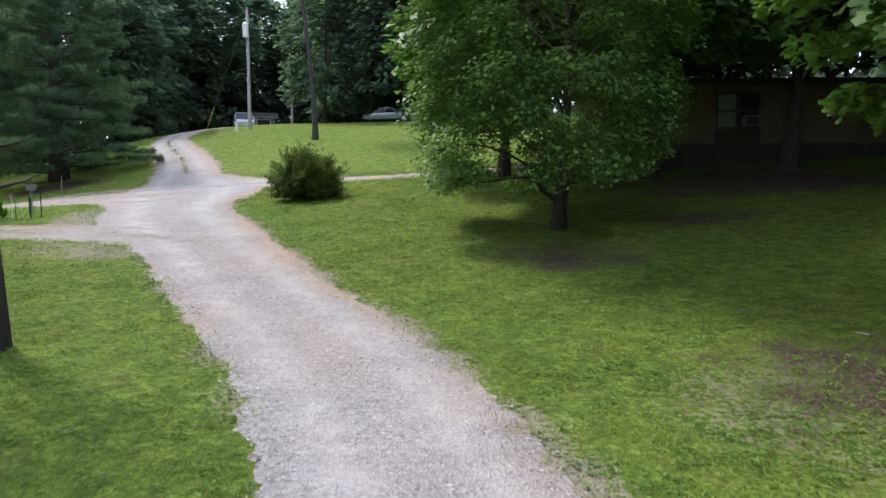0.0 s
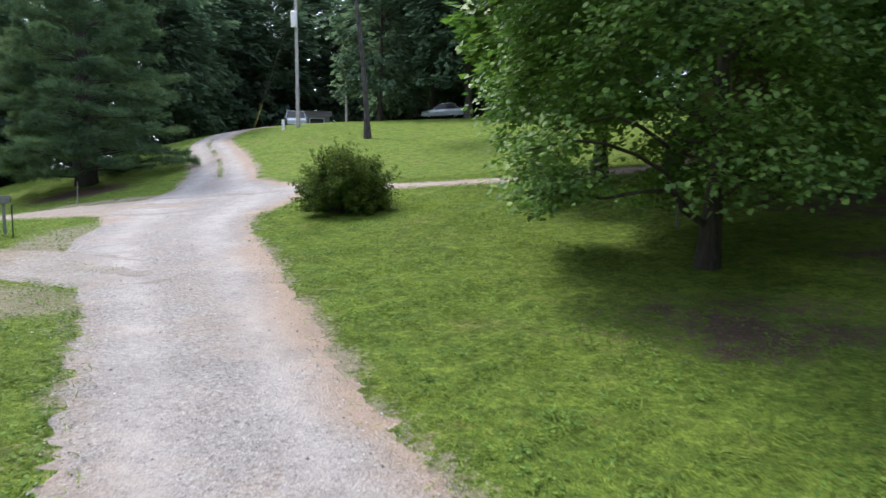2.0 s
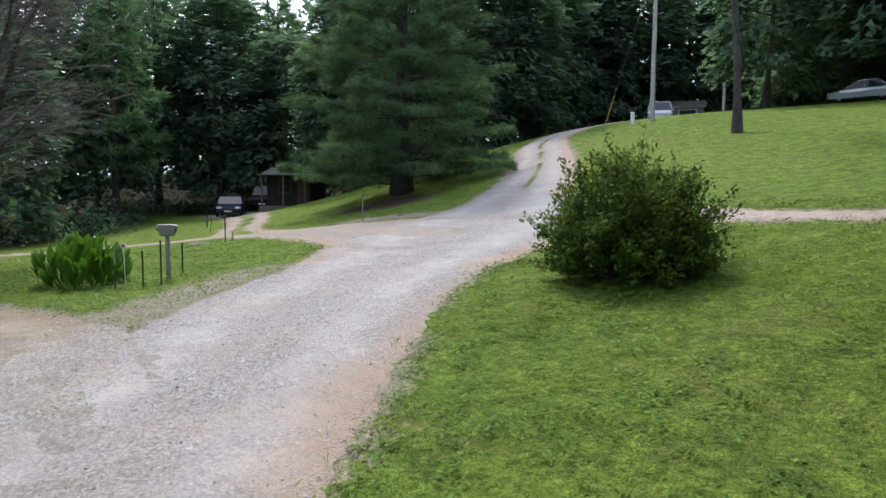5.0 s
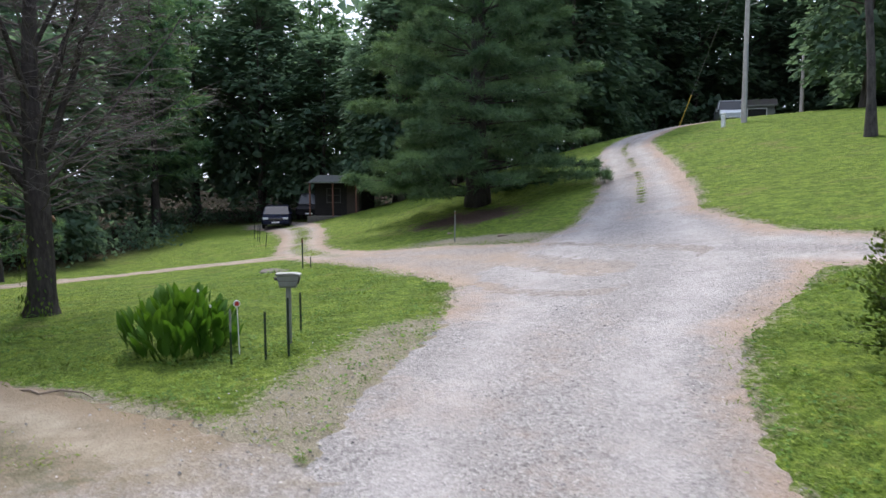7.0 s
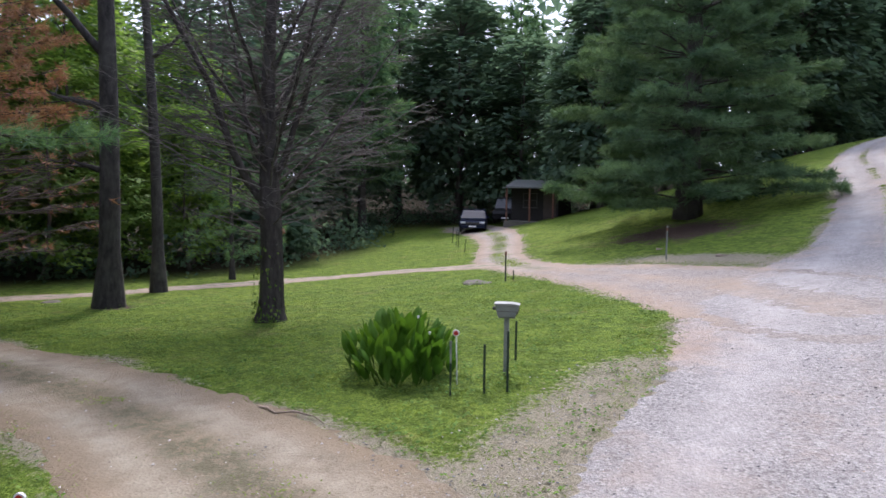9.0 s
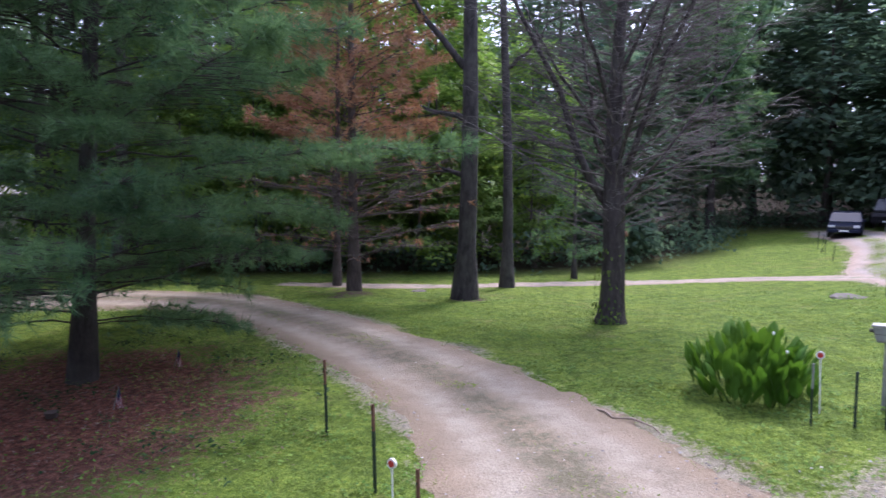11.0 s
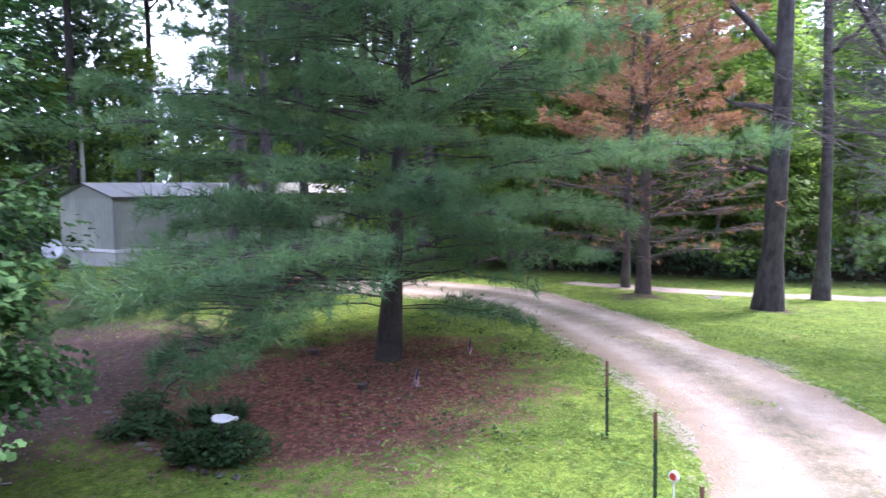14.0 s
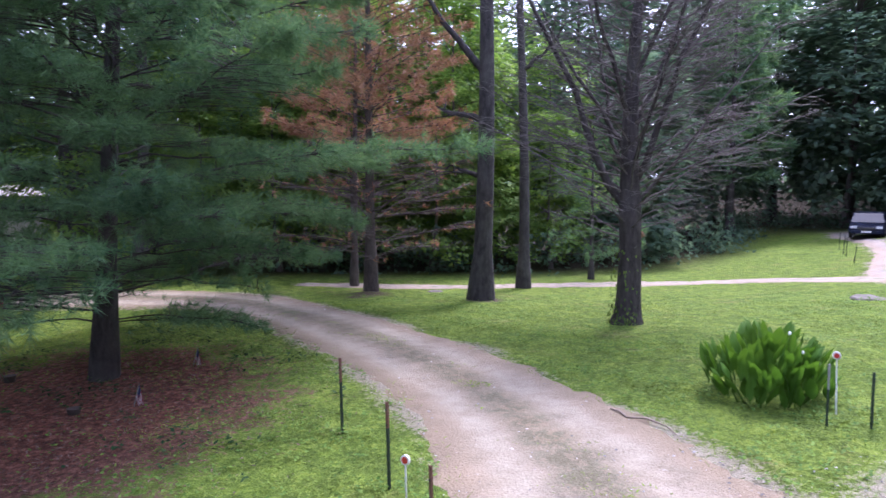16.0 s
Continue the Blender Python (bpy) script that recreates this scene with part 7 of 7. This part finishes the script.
def lay_grass():
    """Blades and clover over the lawns, thickest near the lane and the drive."""
    sh = Shape()
    x, y = scatter(1500000, -24, 9, 3, 32)
    s, _ = beside(x, y, LINES)
    near = np.minimum(np.exp(-np.clip(s - 2.0, 0, 50) / np.where(x > -5, 6.5, 3.2)), 1)
    clump = 0.55 + 0.55 * wavy(x, y, 0.7, 5.0) + 0.25 * wavy(x, y, 2.6, 1.0)
    lit = litter_shade_at(x, y)
    keep = (s > 0.02 + 0.25 * rng.random(len(s))) & (rng.random(len(s)) < near * np.clip(clump, 0.12, 1) * np.clip(0.2 + s * 1.1, 0, 1) * (1 - 0.95 * lit) * (1 - shoulder_at(x, y) * (wavy(x, y, 0.45, 2.2) < 0.25))) & (from_edge(x, y, CLEARING) < 0)
    x, y = x[keep], y[keep]
    n = len(x)
    h = rng.uniform(0.035, 0.09, n) * (1 + 0.5 * wavy(x, y, 1.1, 2.0)) * (1 + 0.35 * wavy(x, y, 0.4, 6.0))
    up = np.stack([rng.normal(size=n), rng.normal(size=n), 1.1 * np.ones(n)], 1)
    sh.leaves(np.stack([x, y, land(x, y) + 0.005], 1), unit(n) * 0.55 + np.array([0, 0, 0.8]), up, h, [(-0.075, 0.0), (0.075, 0.0), (0.0, 1.0)], 0.1)
    # longer tufts along the edges of the lane
    x, y = scatter(260000, -24, 7, 3, 36)
    s, _ = beside(x, y, LINES)
    tuft = (shoulder_at(x, y) > 0.3) & (s > 0) & (wavy(x, y, 0.32, 1.5) > 0.16)
    keep = tuft | ((s > -0.22) & (s < 0.45) & (rng.random(len(s)) < np.clip(0.75 + 0.9 * wavy(x, y, 0.8, 3.3), 0.05, 1) * np.clip(0.55 + 1.3 * s, 0.04, 1)) & (shoulder_at(x, y) < 0.3))
    x, y = x[keep], y[keep]
    n = len(x)
    up = np.stack([rng.normal(size=n), rng.normal(size=n), 1.1 * np.ones(n)], 1)
    sh.leaves(np.stack([x, y, land(x, y) + 0.012], 1), unit(n) * 0.6 + np.array([0, 0, 0.7]), up, rng.uniform(0.05, 0.13, n), [(-0.055, 0.0), (0.055, 0.0), (0.0, 1.0)], 0.1)
    tagged(new("grass", sh.mesh("grass", GRASS)), "short uneven green grass blades", "grass", kind="stuff")
    # clover and broad-leaved weeds
    sh = Shape()
    x, y = scatter(420000, -26, 10, 4, 32)
    s, _ = beside(x, y, LINES)
    keep = (s > 0.05) & (rng.random(len(s)) < np.exp(-np.clip(s - 2.0, 0, 50) / 5.0) * np.clip(wavy(x, y, 0.9, 8.0) + wavy(x, y, 0.3, 1.0) + 0.15, 0, 1) * (1 - 0.6 * litter_shade_at(x, y)))
    x, y = x[keep], y[keep]
    n = len(x)
    sh.leaves(np.stack([x, y, land(x, y) + rng.uniform(0.03, 0.08, n)], 1), unit(n) * 0.5 + np.array([0, 0, 1]), unit(n), rng.uniform(0.026, 0.058, n), SPRAY, 0.2)
    tagged(new("clover", sh.mesh("clover", WEED_LEAF)), "low clover and broad-leaved weeds in the lawn", "weeds", kind="stuff")


def lay_gravel():
    """Loose stones on the lane, the drive and their edges."""
    octa = np.array([(1, 0, 0), (-1, 0, 0), (0, 1, 0), (0, -1, 0), (0, 0, 0.7), (0, 0, -0.7)], float)
    faces = np.array([(0, 2, 4), (2, 1, 4), (1, 3, 4), (3, 0, 4)])
    x, y = scatter(230000, -24, 6, 3, 40)
    s, mid = beside(x, y, LINES)
    frayed = rng.random(len(s)) < 0.9 * shoulder_at(x, y)
    keep = ((s < 0.15) | frayed) & (rng.random(len(s)) < (0.18 + 0.8 * np.exp(-(((mid - 0.22) / 0.10) ** 2)) + 0.9 * np.exp(-(((mid - 0.84) / 0.12) ** 2)) + 0.8 * (s > 0)) * np.where((x < -9.5) & (y < 19.6), 0.22, 1.0) * np.clip(0.6 + 0.7 * wavy(x, y, 1.3, 6.0), 0.12, 1))
    x, y = x[keep][:48000], y[keep][:48000]
    n = len(x)
    r = 0.006 + 0.014 * rng.random(n) ** 3
    v = octa[None] * (1 + 0.35 * rng.normal(size=(n, 6, 1))).clip(0.5, 1.6) * r[:, None, None]
    a = rng.random(n) * 6.28
    c, q = np.cos(a)[:, None], np.sin(a)[:, None]
    v = np.stack([v[..., 0] * c - v[..., 1] * q, v[..., 0] * q + v[..., 1] * c, v[..., 2]], -1)
    v += np.stack([x, y, land(x, y) + 0.015 * wavy(x, y, 1.6) + 0.022], 1)[:, None]
    f = faces[None] + (np.arange(n) * 6)[:, None, None]
    me = np_mesh("gravel", v.reshape(-1, 3), f.reshape(-1, 3), PEBBLE)
    tagged(new("gravel", me), "loose pale crushed stones on the lane", "gravel", kind="stuff")


def lay_litter():
    sh = Shape()
    x, y = scatter(260000, -22, 11, 0, 22)
    keep = rng.random(len(x)) < litter_shade_at(x, y) * 0.5
    s, _ = beside(x, y, LINES)
    keep &= s > 0.2
    x, y = x[keep], y[keep]
    n = len(x)
    sh.leaves(np.stack([x, y, land(x, y) + rng.uniform(0.01, 0.035, n)], 1), unit(n) * 0.5 + np.array([0, 0, 1]), unit(n), rng.uniform(0.03, 0.085, n), LANCE, 0.3)
    tagged(new("leaf_litter", sh.mesh("leaf_litter", DEAD_LEAF)), "dry brown leaves and needles under the trees", "leaf litter", kind="stuff")
    # ground ivy in the needle bed
    sh = Shape()
    x, y = scatter(9000, -20, -11, 8, 16)
    keep = (litter_shade_at(x, y) > 0.1) & (wavy(x, y, 1.2, 3.0) > 0.35) & (rng.random(len(x)) < 0.8)
    x, y = x[keep], y[keep]
    n = len(x)
    sh.leaves(np.stack([x, y, land(x, y) + rng.uniform(0.03, 0.12, n)], 1), unit(n) * 0.5 + np.array([0, 0, 1]), unit(n), rng.uniform(0.05, 0.10, n), OVAL, 0.2)
    tagged(new("ground_ivy", sh.mesh("ground_ivy", FLOWER_LEAF)), "patches of low green ivy in the needle bed", "ground ivy", kind="stuff")


def median_weeds():
    """Tufts that grow between the wheel tracks."""
    sh = Shape()
    for name, lo, hi, dens, wide in (("road", 37.0, 50.0, 1700, 0.09), ("west", 31.5, 44.0, 4500, 0.25), ("drive", 8.0, 18.9, 1500, 0.25)):
        q = LINES[name]
        q = q[(q[:, 1] > lo) & (q[:, 1] < hi)]
        i = rng.integers(0, len(q), dens * 4)
        x, y = (q[i, j] + rng.normal(size=len(i)) * 0.6 * wide + rng.uniform(-wide, wide, len(i)) for j in (0, 1))
        k = (np.sin(i * 0.31) + np.sin(i * 0.83 + 1.0) > -1.1) if name != "drive" else wavy(x, y, 1.5, 9.0) > 0.28
        x, y = x[k], y[k]
        n = len(x)
        sh.leaves(np.stack([x, y, land(x, y) + 0.02], 1), unit(n) * 0.55 + np.array([0, 0, 0.8]), np.stack([rng.normal(size=n), rng.normal(size=n), 0.8 * np.ones(n)], 1), rng.uniform(0.035, 0.075, n), [(-0.16, 0.0), (0.13, 0.0), (0.0, 1.0)], 0.1)
    tagged(new("median_weeds", sh.mesh("median_weeds", GRASS)), "weedy grass strip between the wheel tracks", "weeds", kind="stuff")


def pebble_material():
    m, nt, bsdf = material("pebble")
    geo = nt.nodes.new("ShaderNodeNewGeometry")
    nt.links.new(ramp(nt, geo.outputs["Random Per Island"], (0.0, (0.075, 0.074, 0.075)), (0.35, (0.20, 0.20, 0.20)), (0.7, (0.42, 0.41, 0.40)), (0.9, (0.58, 0.55, 0.52)), (1.0, (0.42, 0.31, 0.22))), bsdf.inputs["Base Color"])
    bsdf.inputs["Roughness"].default_value = 0.9
    return m


PEBBLE = pebble_material()
lay_grass()
lay_gravel()
lay_litter()
median_weeds()
